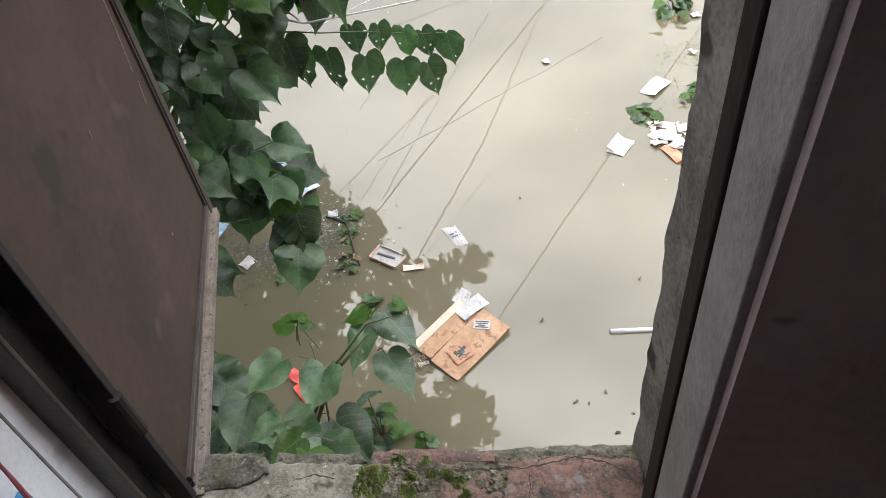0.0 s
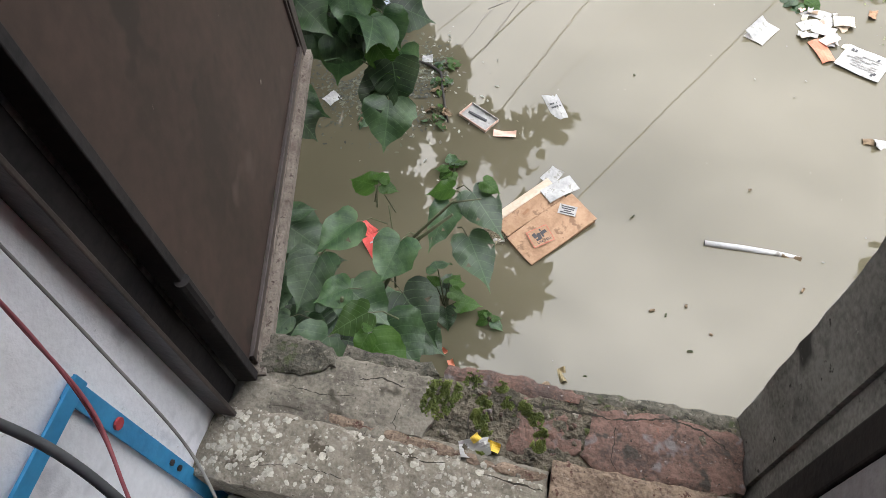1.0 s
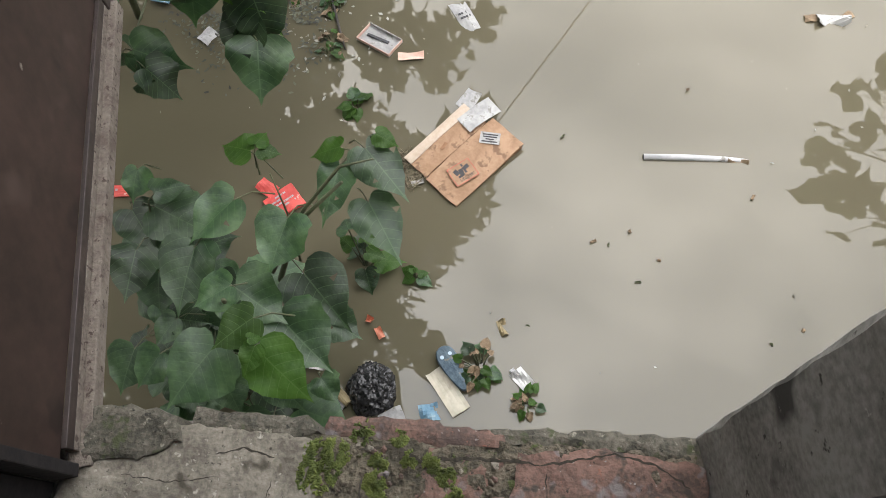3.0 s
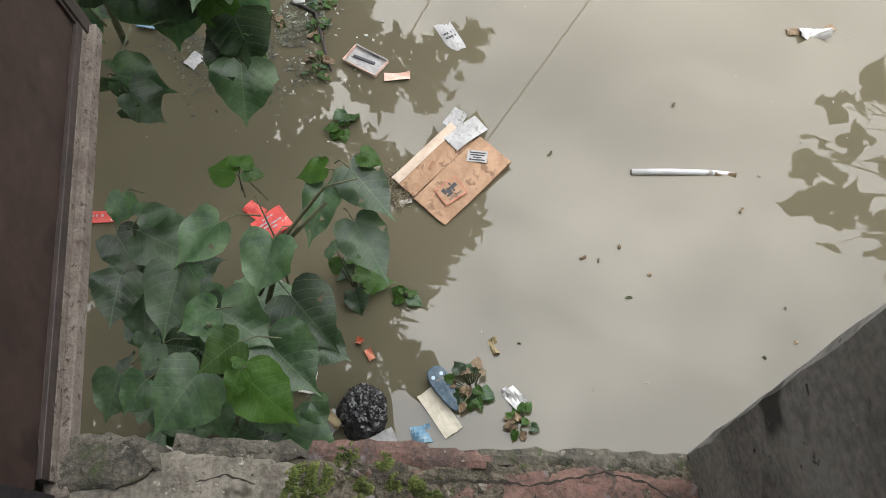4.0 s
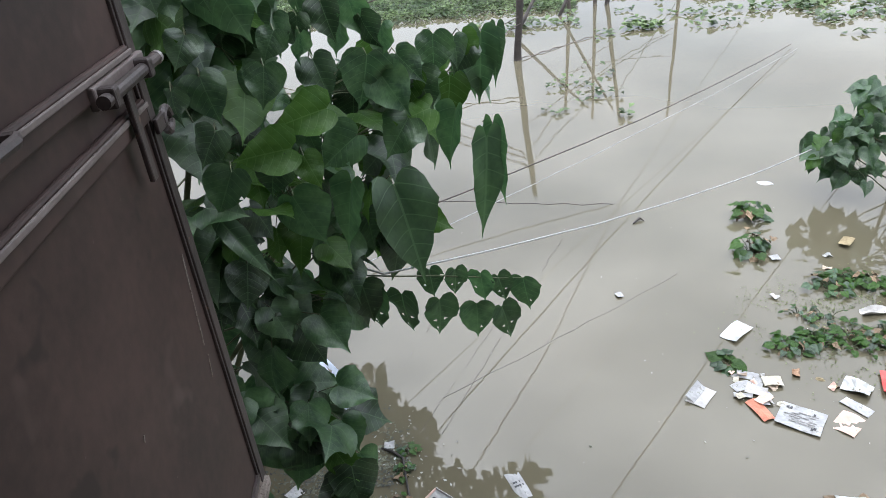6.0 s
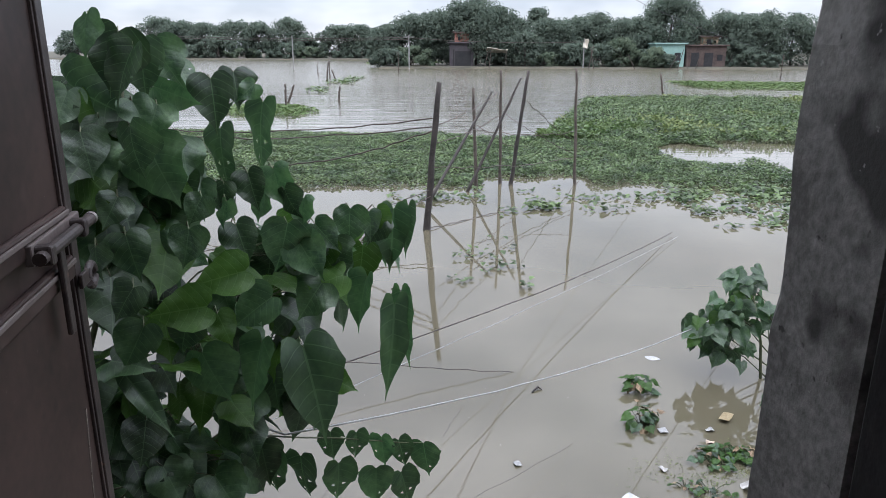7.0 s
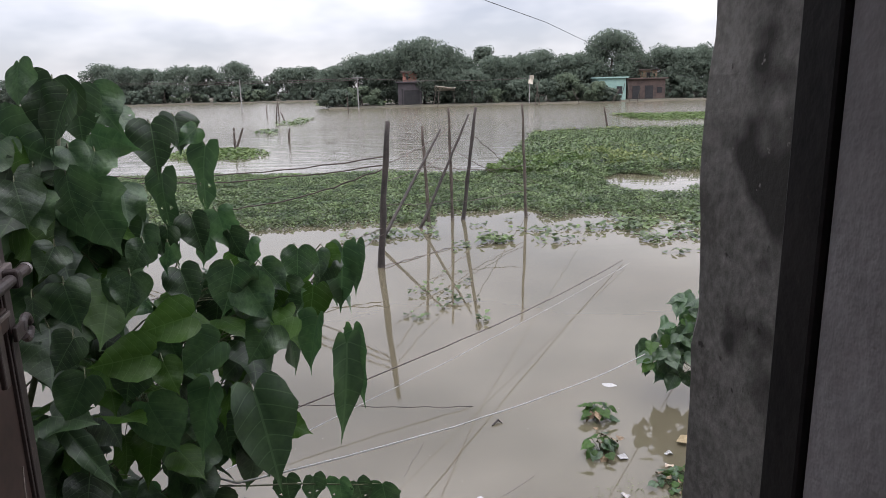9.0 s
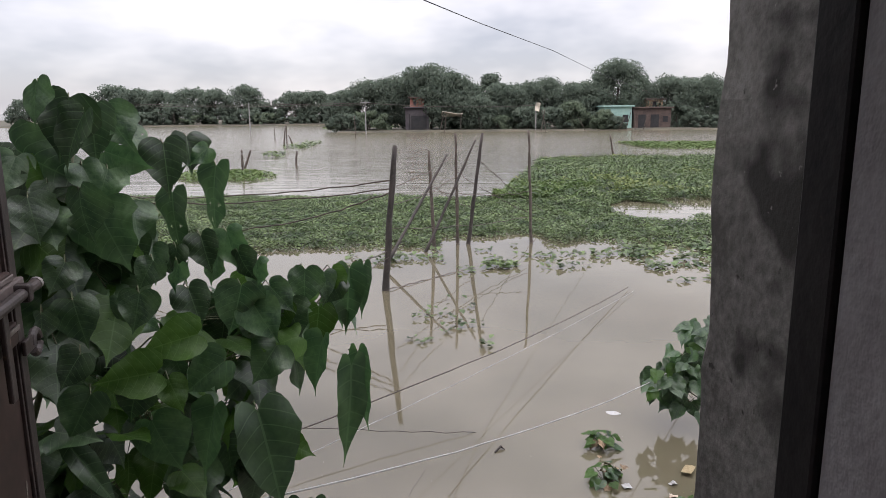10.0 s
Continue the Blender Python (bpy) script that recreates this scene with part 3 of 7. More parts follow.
part("cement_lip", ragged_slab([(0.09, 1.266), (0.30, 1.264), (0.345, 1.262), (0.33, 1.285), (0.20, 1.298), (0.09, 1.292)], 1.08, 1.184, 11, 0.006, 0.015), BRICK_RED, sill)
part("cement_lip", ragged_slab([(0.312, 1.270), (0.46, 1.274), (0.587, 1.257), (0.59, 1.292), (0.45, 1.294), (0.31, 1.29)], 1.08, 1.182, 12, 0.005, 0.015), CEMENT_DARK, sill)
part("stone_chip", ragged_slab([(0.545, 1.04), (0.592, 1.045), (0.59, 1.155), (0.546, 1.155)], 1.10, 1.196, 13, 0.004, 0.02), CEMENT, sill)


solid = [(ob.data, len(ob.data.vertices)) for ob in sill.children]
shell_verts, shell_faces = [], []
for me, count in solid:
    first = len(shell_verts)
    shell_verts += [v.co.copy() for v in me.vertices]
    shell_faces += [[first + i for i in p.vertices] for p in me.polygons]
sill_shell = BVHTree.FromPolygons(shell_verts, shell_faces)


def sill_top(x, y):
    hit = sill_shell.ray_cast(Vector((x, y, 1.6)), Vector((0, 0, -1)), 1.0)[0]
    return hit.z if hit else 1.18


def moss_tuft(places, n, seed):
    """A flat, ragged cushion of moss: many small upright points along a line of places (x, y, reach)."""
    rng = random.Random(seed)
    bm = bmesh.new()
    while n:
        cx, cy, reach = rng.choice(places)
        a, r = rng.uniform(0, 2 * math.pi), rng.random() ** 0.6
        x, y = cx + reach * r * math.cos(a), cy + reach * r * math.sin(a)
        if noise.noise(Vector((x * 90, y * 90, seed))) < -0.12:
            n -= 1
            continue
        s = rng.uniform(0.003, 0.006)
        z = sill_top(x, y)
        top = z + (1 - r * r) * 0.004 + rng.uniform(0.001, 0.003)
        ang = rng.uniform(0, 6)
        tip = bm.verts.new((x, y, top))
        base = [bm.verts.new((x + s * math.cos(ang + k * 2.1), y + s * math.sin(ang + k * 2.1), z - 0.0015)) for k in range(3)]
        for k in range(3):
            bm.faces.new((base[k], base[(k + 1) % 3], tip))
        n -= 1
    return bm


for k, (places, n) in enumerate([([(0.09, 1.235, 0.030), (0.085, 1.215, 0.026), (0.105, 1.245, 0.020)], 1300), ([(0.165, 1.235, 0.014), (0.163, 1.21, 0.016), (0.172, 1.185, 0.016), (0.178, 1.16, 0.014)], 1200),
                                 ([(0.205, 1.243, 0.012), (0.235, 1.24, 0.012), (0.255, 1.225, 0.014), (0.268, 1.20, 0.013), (0.266, 1.18, 0.012)], 1100), ([(0.14, 1.275, 0.016), (0.19, 1.27, 0.012)], 250)]):
    part("moss", moss_tuft(places, n, 40 + k), MOSS, sill, "bright green moss cushion")


def crack(points, wide, seed):
    """An open crack: a thin dark ragged ribbon along the surface."""
    rng = random.Random(seed)
    bm = bmesh.new()
    pts = []
    for a, b in zip(points, points[1:]):
        steps = max(2, int(math.dist(a, b) / 0.006))
        pts += [(a[0] + (b[0] - a[0]) * i / steps + rng.uniform(-1, 1) * 0.0018, a[1] + (b[1] - a[1]) * i / steps + rng.uniform(-1, 1) * 0.0018) for i in range(steps)]
    pts.append(points[-1])
    last = None
    for i, (x, y) in enumerate(pts):
        x2, y2 = pts[min(i + 1, len(pts) - 1)]
        x1, y1 = pts[max(i - 1, 0)]
        l = math.hypot(x2 - x1, y2 - y1) or 1
        w = wide * rng.uniform(0.35, 1.2) * (0.3 if i in (0, len(pts) - 1) else 1)
        nx, ny = -(y2 - y1) / l * w, (x2 - x1) / l * w
        z = max(sill_top(x + nx, y + ny), sill_top(x - nx, y - ny)) + 0.0007
        pair = (bm.verts.new((x + nx, y + ny, z)), bm.verts.new((x - nx, y - ny, z)))
        if last:
            bm.faces.new((last[0], last[1], pair[1], pair[0]))
        last = pair
    return bm


for k, (line, wide) in enumerate([([(-0.055, 1.233), (-0.017, 1.244), (0.027, 1.234)], 0.0014), ([(0.027, 1.205), (0.022, 1.17), (0.03, 1.158)], 0.0008), ([(0.143, 1.22), (0.151, 1.156)], 0.0014),
                                  ([(0.137, 1.253), (0.183, 1.257), (0.224, 1.242), (0.281, 1.249), (0.344, 1.25), (0.376, 1.245)], 0.0026), ([(0.386, 1.236), (0.384, 1.18), (0.393, 1.162)], 0.0009),
                                  ([(0.376, 1.245), (0.473, 1.264), (0.522, 1.255), (0.564, 1.228)], 0.0015), ([(0.314, 1.038), (0.37, 1.052), (0.433, 1.071)], 0.0009), ([(0.418, 1.092), (0.48, 1.088), (0.539, 1.086)], 0.0014),
                                  ([(0.036, 1.12), (0.088, 1.116), (0.125, 1.12)], 0.0010), ([(0.183, 1.114), (0.232, 1.11), (0.284, 1.106)], 0.0016), ([(-0.20, 1.05), (-0.12, 1.07), (-0.03, 1.062)], 0.0006), ([(-0.18, 1.20), (-0.11, 1.195), (-0.05, 1.205)], 0.0008)]):
    part("crack", crack(line, wide, 60 + k), CRACK, sill)
rng = random.Random(12)
bm = bmesh.new()
for k in range(420):
    x = -0.275 + 0.55 * rng.random() ** 1.3
    y = rng.uniform(1.030, 1.146 - 0.05 * max(0, x + 0.1))
    r = rng.choice((0.0012, 0.0016, 0.0022, 0.003, 0.004, 0.0055)) * rng.uniform(0.8, 1.2)
    ph = rng.uniform(0, 6)
    ring = []
    for i in range(11):
        a = 2 * math.pi * i / 11
        q = r * (1 + 0.22 * math.sin(2 * a + ph) + rng.uniform(-0.22, 0.22))
        ring.append((x + q * math.cos(a), y + q * math.sin(a)))
    mid = bm.verts.new((x, y, sill_top(x, y) + 0.0011))
    verts = [bm.verts.new((px, py, sill_top(px, py) + 0.0006)) for px, py in ring]
    for i in range(11):
        bm.faces.new((mid, verts[i], verts[(i + 1) % 11]))
part("lichen", bm, LICHEN, sill, "round pale crusts of lichen")
rng = random.Random(9)
for k in range(70):
    x, y, s = rng.uniform(0.02, 0.36), rng.uniform(1.14, 1.26), rng.uniform(0.0015, 0.006)
    bm = bmesh.new()
    bmesh.ops.create_icosphere(bm, subdivisions=1, radius=s, matrix=pose(x, y, 1.183 + s * 0.35, rng.uniform(0, 90), 0, rng.uniform(0, 90)))
    for v in bm.verts:
        v.co += Vector((rng.uniform(-1, 1), rng.uniform(-1, 1), rng.uniform(-1, 1))) * s * 0.3
    part("stone_chip", bm, (CEMENT, BRICK_RED, SOIL)[k % 3], sill)

# ---- the steel door frame and the leaf, opened outward ----
frame_set = thing("door_frame", pose(0, 0, 0), "dark brown steel section door frame", "door frame", kind="structure")
part("left_post", boxed(LEFT_X, LEFT_X + 0.018, 1.128, 1.185, SILL_Z + 0.015, HEAD_Z, 0.002), STEEL_BLACK, frame_set)
part("left_flange", boxed(LEFT_X + 0.001, LEFT_X + 0.045, 1.126, 1.134, SILL_Z + 0.015, HEAD_Z, 0.002), STEEL_DARK, frame_set)
part("right_filler", boxed(RIGHT_X + 0.006, 5.0, 1.058, 1.184, FLOOR_Z - 0.1, CEIL_Z + 0.3), PLASTER, wall)
part("right_post", boxed(0.543, RIGHT_X + 0.004, 1.058, 1.095, SILL_Z + 0.02, HEAD_Z, 0.003), STEEL_BLACK, frame_set)
part("head_bar", boxed(LEFT_X + 0.02, RIGHT_X - 0.03, 1.128, 1.185, HEAD_Z - 0.03, HEAD_Z, 0.002), STEEL_DARK, frame_set)

HINGE, FREE = Vector((-0.236, 1.205, 0)), Vector((-0.425, 2.035, 0))
swing = math.degrees(math.atan2(FREE.y - HINGE.y, FREE.x - HINGE.x))
LEAF_W, LEAF_Z0, LEAF_Z1 = (FREE - HINGE).length, 1.205, 3.08
door = thing("door_1", pose(HINGE.x, HINGE.y, 0, 0, 0, swing), "brown sheet steel door leaf standing open outward over the water", "door", kind="structure")
# in the leaf's own measure: x along its width, y away from the doorway (the seen face is y = 0), z up
part("sheet_panel", boxed(0.005, LEAF_W - 0.03, 0.006, 0.010, LEAF_Z0 + 0.03, LEAF_Z1 - 0.03), STEEL_BROWN, door, "brown painted sheet steel with scratches")
part("hinge_stile", boxed(-0.014, 0.004, -0.004, 0.030, LEAF_Z0, LEAF_Z1, 0.002), STEEL_BLACK, door)
part("lock_stile", boxed(LEAF_W - 0.034, LEAF_W, -0.004, 0.030, LEAF_Z0 - 0.02, LEAF_Z1, 0.002), STEEL_DARK, door)
part("stile_bead", boxed(LEAF_W - 0.042, LEAF_W - 0.034, 0.000, 0.012, LEAF_Z0 + 0.02, LEAF_Z1, 0.001), STEEL_DARK, door)
part("bottom_rail", boxed(0.0, LEAF_W - 0.012, -0.016, 0.016, LEAF_Z0 - 0.03, LEAF_Z0 - 0.004, 0.002), STEEL_DUSTY, door, "dusty grey bottom rail")
part("bottom_bead", boxed(0.02, LEAF_W - 0.036, -0.002, 0.012, LEAF_Z0 - 0.003, LEAF_Z0 + 0.012, 0.002), STEEL_DUSTY, door)
part("bottom_groove", boxed(0.02, LEAF_W - 0.036, -0.002, 0.006, LEAF_Z0 + 0.012, LEAF_Z0 + 0.03, 0.001), STEEL_DARK, door)
part("top_rail", boxed(0.0, LEAF_W, -0.004, 0.030, LEAF_Z1, LEAF_Z1 + 0.03, 0.002), STEEL_DARK, door)
for z in (2.252, 2.158, 2.74):
    part("cross_rail", boxed(0.034, LEAF_W - 0.043, -0.008, 0.006, z - 0.022, z + 0.022, 0.005), STEEL_BROWN, door, "pressed steel cross rail with rubbed edges")
    part("rail_ridge", boxed(0.036, LEAF_W - 0.045, -0.013, -0.0085, z + 0.006, z + 0.016, 0.002), STEEL_RUBBED, door, "rubbed grey ridge of the rail")
bolt = part("tower_bolt", tube(bmesh.new(), [(LEAF_W - 0.27, -0.030, 2.235), (LEAF_W + 0.012, -0.030, 2.235)], 0.011, 12), STEEL_DARK, door, "round sliding bolt of worn steel")
part("bolt_channel", boxed(LEAF_W - 0.26, LEAF_W - 0.01, -0.018, -0.004, 2.220, 2.256, 0.003), STEEL_RUBBED, door, "steel channel behind the bolt")
part("bolt_tip", tube(bmesh.new(), [(LEAF_W + 0.008, -0.030, 2.235), (LEAF_W + 0.020, -0.030, 2.235)], 0.0125, 12), STEEL_BARE, door, "bright worn bolt end")
for x in (LEAF_W - 0.24, LEAF_W - 0.06):
    part("bolt_clamp", boxed(x - 0.012, x + 0.012, -0.044, -0.004, 2.218, 2.252, 0.005), STEEL_DARK, door)
part("hasp", boxed(LEAF_W - 0.155, LEAF_W - 0.130, -0.024, -0.014, 2.06, 2.235, 0.003), STEEL_DARK, door, "rusty hanging hasp")
bm = tube(bmesh.new(), [(LEAF_W + 0.030 + 0.022 * math.cos(a), -0.012, 2.115 + 0.022 * math.sin(a)) for a in [math.radians(d) for d in range(-150, 200, 22)]], 0.008, 8)
box(bm, LEAF_W - 0.04, LEAF_W + 0.015, -0.016, -0.008, 2.108, 2.136, 0.002)
part("staple", bm, STEEL_DARK, door, "curled steel padlock staple")
part("pull_handle", tube(bmesh.new(), [(0.15, -0.004, 2.28), (0.15, -0.045, 2.28), (0.165, -0.05, 2.28), (0.285, -0.05, 2.28), (0.30, -0.045, 2.28), (0.30, -0.004, 2.28)], 0.008, 8), STEEL_DARK, door, "bent steel pull handle")
for z in (1.50, 2.05, 2.85):
    part("hinge", tube(bmesh.new(), [(-0.012, -0.004, z - 0.05), (-0.012, -0.004, z + 0.05)], 0.011, 10), STEEL_BLACK, door)
for k, (x, z, l, a) in enumerate([(0.77, 1.77, 0.20, 80), (0.75, 1.62, 0.05, 75), (0.40, 1.75, 0.012, 60), (0.52, 1.40, 0.010, 20)]):
    part("scratch", boxed(-l / 2, l / 2, -0.0006, 0.0006, -0.0022, 0.0022), STEEL_DUSTY, door, "pale scratch in the paint", at=pose(x, 0.0054, z, 0, -a, 0))

# ---- plants ----
OUTLINE = [(0.0, 0.0), (0.10, -0.085), (0.20, -0.12), (0.31, -0.105), (0.41, -0.045), (0.475, 0.05), (0.51, 0.16), (0.515, 0.28), (0.49, 0.40), (0.44, 0.52), (0.37, 0.64), (0.285, 0.75), (0.195, 0.85), (0.105, 0.93), (0.045, 1.01), (0.02, 1.10), (0.0, 1.18)]


def leaf_mesh(name, mat, fold, droop, wave, seed, wide=1.0, twist=0.0, eaten=0):
    """A heart-shaped leaf one unit long: stalk at the origin, tip towards y, upper face towards z; toothed, and eaten through in places."""
    rng = random.Random(seed)
    ph, ph2, ph3 = rng.uniform(0, 6), rng.uniform(0, 6), rng.uniform(0, 6)
    lop = rng.uniform(-0.10, 0.10)
    bm = bmesh.new()

    def lift(x, y):
        curl = 0.04 * math.sin(11 * y + ph3 + 5 * x) * min(1.0, abs(x) * 2.2)
        return fold * abs(x) - droop * max(y, 0) ** 2 + wave * math.sin(6 * y + ph + 2 * x) * abs(x) * 2 + 0.03 * math.sin(9 * x + ph2) - 0.35 * droop * x * x * 4 + twist * x * y + curl

    last, rows = len(OUTLINE) - 1, []
    for i, (x, y) in enumerate(OUTLINE):
        my = max(0.0, min(1.17, 0.02 + 1.15 * i / last))
        row = {0: bm.verts.new((0, my, lift(0, my)))}
        for side in (-1, 1):
            tooth = (0.025 if i % 2 else -0.018) * (1 if 2 < i < last - 2 else 0.2)
            jx = x * wide * (1 + side * lop) * (1 + rng.uniform(-0.03, 0.03) + tooth)
            jy = y + rng.uniform(-0.012, 0.012)
            for k in (1, 2, 3, 4):
                f = k / 4
                xx, yy = side * jx * f, my + (jy - my) * f ** 1.3
                row[side * k] = bm.verts.new((xx, yy, lift(xx, yy))) if x > 0 else row[0]
        rows.append(row)
    gone = {(rng.randrange(3, last - 3), rng.choice((-1, 1)), rng.randrange(1, 4)) for _ in range(eaten)}
    for i, (a, b) in enumerate(zip(rows, rows[1:])):
        for side in (-1, 1):
            for k in range(4):
                q = [a[side * k], a[side * (k + 1)], b[side * (k + 1)], b[side * k]]
                q = [v for n, v in enumerate(q) if v not in q[:n]]
                if (i, side, k) in gone:
                    q = q[:3]
                if len(q) >= 3:
                    bm.faces.new(q if side > 0 else q[::-1])
    return mesh_of(name, bm, mat, True)


LEAVES = [leaf_mesh("leaf", LEAF, f, d, w, 10 + k, wd, tw, ho) for k, (f, d, w, wd, tw, ho) in enumerate([(0.10, 0.18, 0.05, 1.12, 0.1, 0), (0.22, 0.10, 0.07, 1.0, -0.15, 1), (0.05, 0.32, 0.10, 1.12, 0.2, 0), (0.32, 0.25, 0.05, 0.95, 0.0, 3), (-0.12, 0.28, 0.10, 1.05, -0.25, 0), (0.15, 0.05, 0.12, 1.15, 0.15, 1), (0.45, 0.45, 0.10, 1.0, 0.3, 0), (0.02, 0.40, 0.14, 1.05, -0.3, 0), (0.28, 0.15, 0.12, 1.15, 0.25, 0)])]
YOUNG = [leaf_mesh("leaf", LEAF_YOUNG, f, d, w, 30 + k, wd) for k, (f, d, w, wd) in enumerate([(0.14, 0.15, 0.05, 0.95), (0.28, 0.10, 0.06, 0.9)])]
NARROW = [leaf_mesh("leaf", LEAF, f, d, w, 70 + k, wd, tw, 0) for k, (f, d, w, wd, tw) in enumerate([(0.30, 0.12, 0.10, 0.34, 0.2), (0.45, 0.20, 0.12, 0.58, -0.2), (0.22, 0.08, 0.08, 0.64, 0.1)])]
HANGING = [leaf_mesh("leaf", LEAF, f, d, w, 90 + k, wd, tw, ho) for k, (f, d, w, wd, tw, ho) in enumerate([(0.16, 0.10, 0.06, 0.78, 0.2, 2), (0.28, 0.18, 0.09, 0.70, -0.2, 4), (0.10, 0.06, 0.05, 0.84, 0.1, 1)])]
DRY = [leaf_mesh("leaf", DRY_LEAF, f, d, w, 50 + k, wd) for k, (f, d, w, wd) in enumerate([(0.35, 0.4, 0.2, 0.8), (0.5, 0.2, 0.25, 0.7)])]


def leaf_pose(base, tip, face, size):
    """Where a leaf goes: stalk end, the way its tip points, the way its upper face looks."""
    y = Vector(tip).normalized()
    z = Vector(face)
    z = (z - y * z.dot(y)).normalized()
    x = y.cross(z)
    m = Matrix((x, y, z)).transposed().to_4x4()
    return Matrix.Translation(base) @ m @ Matrix.Scale(size, 4)


def add_leaf(parent, base, tip, face, size, rng, young=0.1, choice=None):
    me = choice or (rng.choice(YOUNG) if rng.random() < young else rng.choice(LEAVES))
    ob = new("leaf", me)
    ob.matrix_basis = leaf_pose(base, tip, face, size)
    ob.parent = parent
    return ob


def rand_unit(rng):
    return Vector((rng.gauss(0, 1), rng.gauss(0, 1), rng.gauss(0, 1))).normalized()


def leafy_branch(parent, root, centre, radius, count, size, rng, lean, face, young=0.1, flat=1.0, twig=0.006, calm=0.42):
    """A bent twig from root to centre with stalked leaves round its end."""
    root, centre = Vector(root), Vector(centre)
    bm = bmesh.new()
    mid = root.lerp(centre, 0.55) + Vector((rng.uniform(-1, 1), rng.uniform(-1, 1), rng.uniform(0, 1))) * 0.07
    line = [root, root.lerp(mid, 0.5), mid, mid.lerp(centre, 0.6), centre]
    tube(bm, line, [twig, twig * 0.9, twig * 0.75, twig * 0.6, twig * 0.35], 6)
    for _ in range(count):
        off = rand_unit(rng) * radius * rng.random() ** 0.45
        off.z *= flat
        base = centre + off
        hook = centre.lerp(mid, rng.uniform(0.0, 0.75))
        tube(bm, [hook, hook.lerp(base, 0.5) + Vector((0, 0, 0.015)), base], [0.0022, 0.0019, 0.0016], 4, False)
        tip = Vector(lean) + (rand_unit(rng) * 0.55 + off.normalized() * 0.45) * (1.0 if flat == 1.0 else 2.2)
        if flat < 1.0:
            tip.z = -0.25 * tip.length
        up = Vector(face) + rand_unit(rng) * calm
        add_leaf(parent, base, tip, up, size * rng.uniform(0.72, 1.2), rng, young)
    part("twig", bm, STEM, parent, smooth=True)


rng = random.Random(21)
shrub = thing("shrub", pose(0, 0, 0), "tall broad-leaved green shrub growing out of the flood beside the door", "shrub")
for k, line in enumerate([[(-1.35, 2.75, -0.4), (-1.25, 2.75, 0.5), (-0.95, 2.7, 1.3), (-0.66, 2.62, 2.0), (-0.55, 2.6, 2.55)],
                          [(-1.3, 3.1, -0.4), (-1.15, 3.1, 0.5), (-0.85, 3.05, 1.1), (-0.42, 3.05, 1.75), (-0.2, 3.2, 1.9)],
                          [(-1.4, 2.95, -0.3), (-1.2, 2.95, 0.6), (-0.85, 2.9, 1.0), (-0.68, 2.85, 1.2), (-0.52, 2.80, 1.28)]]):
    part("stem", tube(bmesh.new(), line, [0.016, 0.014, 0.011, 0.008, 0.005], 8), STEM, shrub, smooth=True)
# twig ends: place, reach and number of leaves
UPPER = [(-0.66, 2.55, 2.42, 0.10, 8), (-0.62, 2.60, 2.32, 0.10, 8), (-0.70, 2.52, 2.24, 0.12, 8), (-0.56, 2.72, 2.28, 0.09, 7), (-0.60, 2.66, 2.16, 0.12, 8), (-0.66, 2.50, 2.05, 0.13, 8), (-0.54, 2.70, 2.04, 0.12, 9)]
MIDDLE = [(-0.34, 3.02, 1.92, 0.12, 9), (-0.18, 3.16, 1.88, 0.10, 7), (-0.04, 3.26, 1.86, 0.08, 5), (-0.46, 2.80, 1.84, 0.14, 10), (-0.32, 2.98, 1.74, 0.13, 9),
          (-0.58, 2.56, 1.86, 0.13, 8), (-0.47, 2.70, 1.66, 0.14, 10), (-0.36, 2.92, 1.56, 0.13, 9), (-0.56, 2.50, 1.66, 0.13, 8), (-0.40, 2.74, 1.46, 0.14, 9), (-0.28, 3.02, 1.42, 0.10, 6),
          (-0.16, 3.12, 1.78, 0.10, 5), (-0.26, 2.98, 1.62, 0.10, 5), (-0.22, 3.00, 1.40, 0.10, 4)]
LOWER = [(-0.75, 2.51, 1.11, 0.14, 9), (-0.69, 2.77, 0.87, 0.14, 9), (-0.70, 2.49, 0.90, 0.13, 7), (-0.58, 2.63, 0.83, 0.14, 8), (-0.66, 2.45, 1.70, 0.14, 8),
         (-0.66, 2.55, 1.42, 0.14, 8), (-0.58, 2.62, 1.28, 0.14, 8), (-0.50, 2.83, 1.20, 0.13, 7), (-0.74, 2.34, 0.62, 0.06, 4), (-0.40, 2.53, 0.82, 0.10, 6), (-0.38, 2.45, 0.72, 0.09, 5), (-0.48, 2.58, 0.92, 0.11, 6)]
for x, y, z, r, n in UPPER:
    leafy_branch(shrub, (-0.72, 2.74, z - 0.25), (x, y, z), r, n, 0.145, rng, (0.15, -0.35, -0.75), (0.3, -0.6, 0.7), 0.13, calm=0.8, twig=0.004)
for x, y, z, r, n in MIDDLE:
    leafy_branch(shrub, (-0.72, 2.74, z - 0.25), (x, y, z), r, n, 0.130, rng, (0.15, -0.35, -0.6), (0.2, -0.4, 1.0), 0.30, calm=0.8, twig=0.004)
BACK = [(-0.95, 3.1, 1.2, 0.25, 14), (-0.95, 3.2, 1.7, 0.25, 14), (-0.75, 3.4, 1.4, 0.2, 12), (-1.2, 2.7, 1.0, 0.25, 13), (-1.2, 2.6, 1.6, 0.25, 13), (-0.95, 3.3, 0.7, 0.22, 12), (-1.3, 2.9, 0.5, 0.25, 12)]
shrub_2 = thing("shrub", pose(0, 0, 0), "dense dark green shrub crowding against the open door", "shrub")
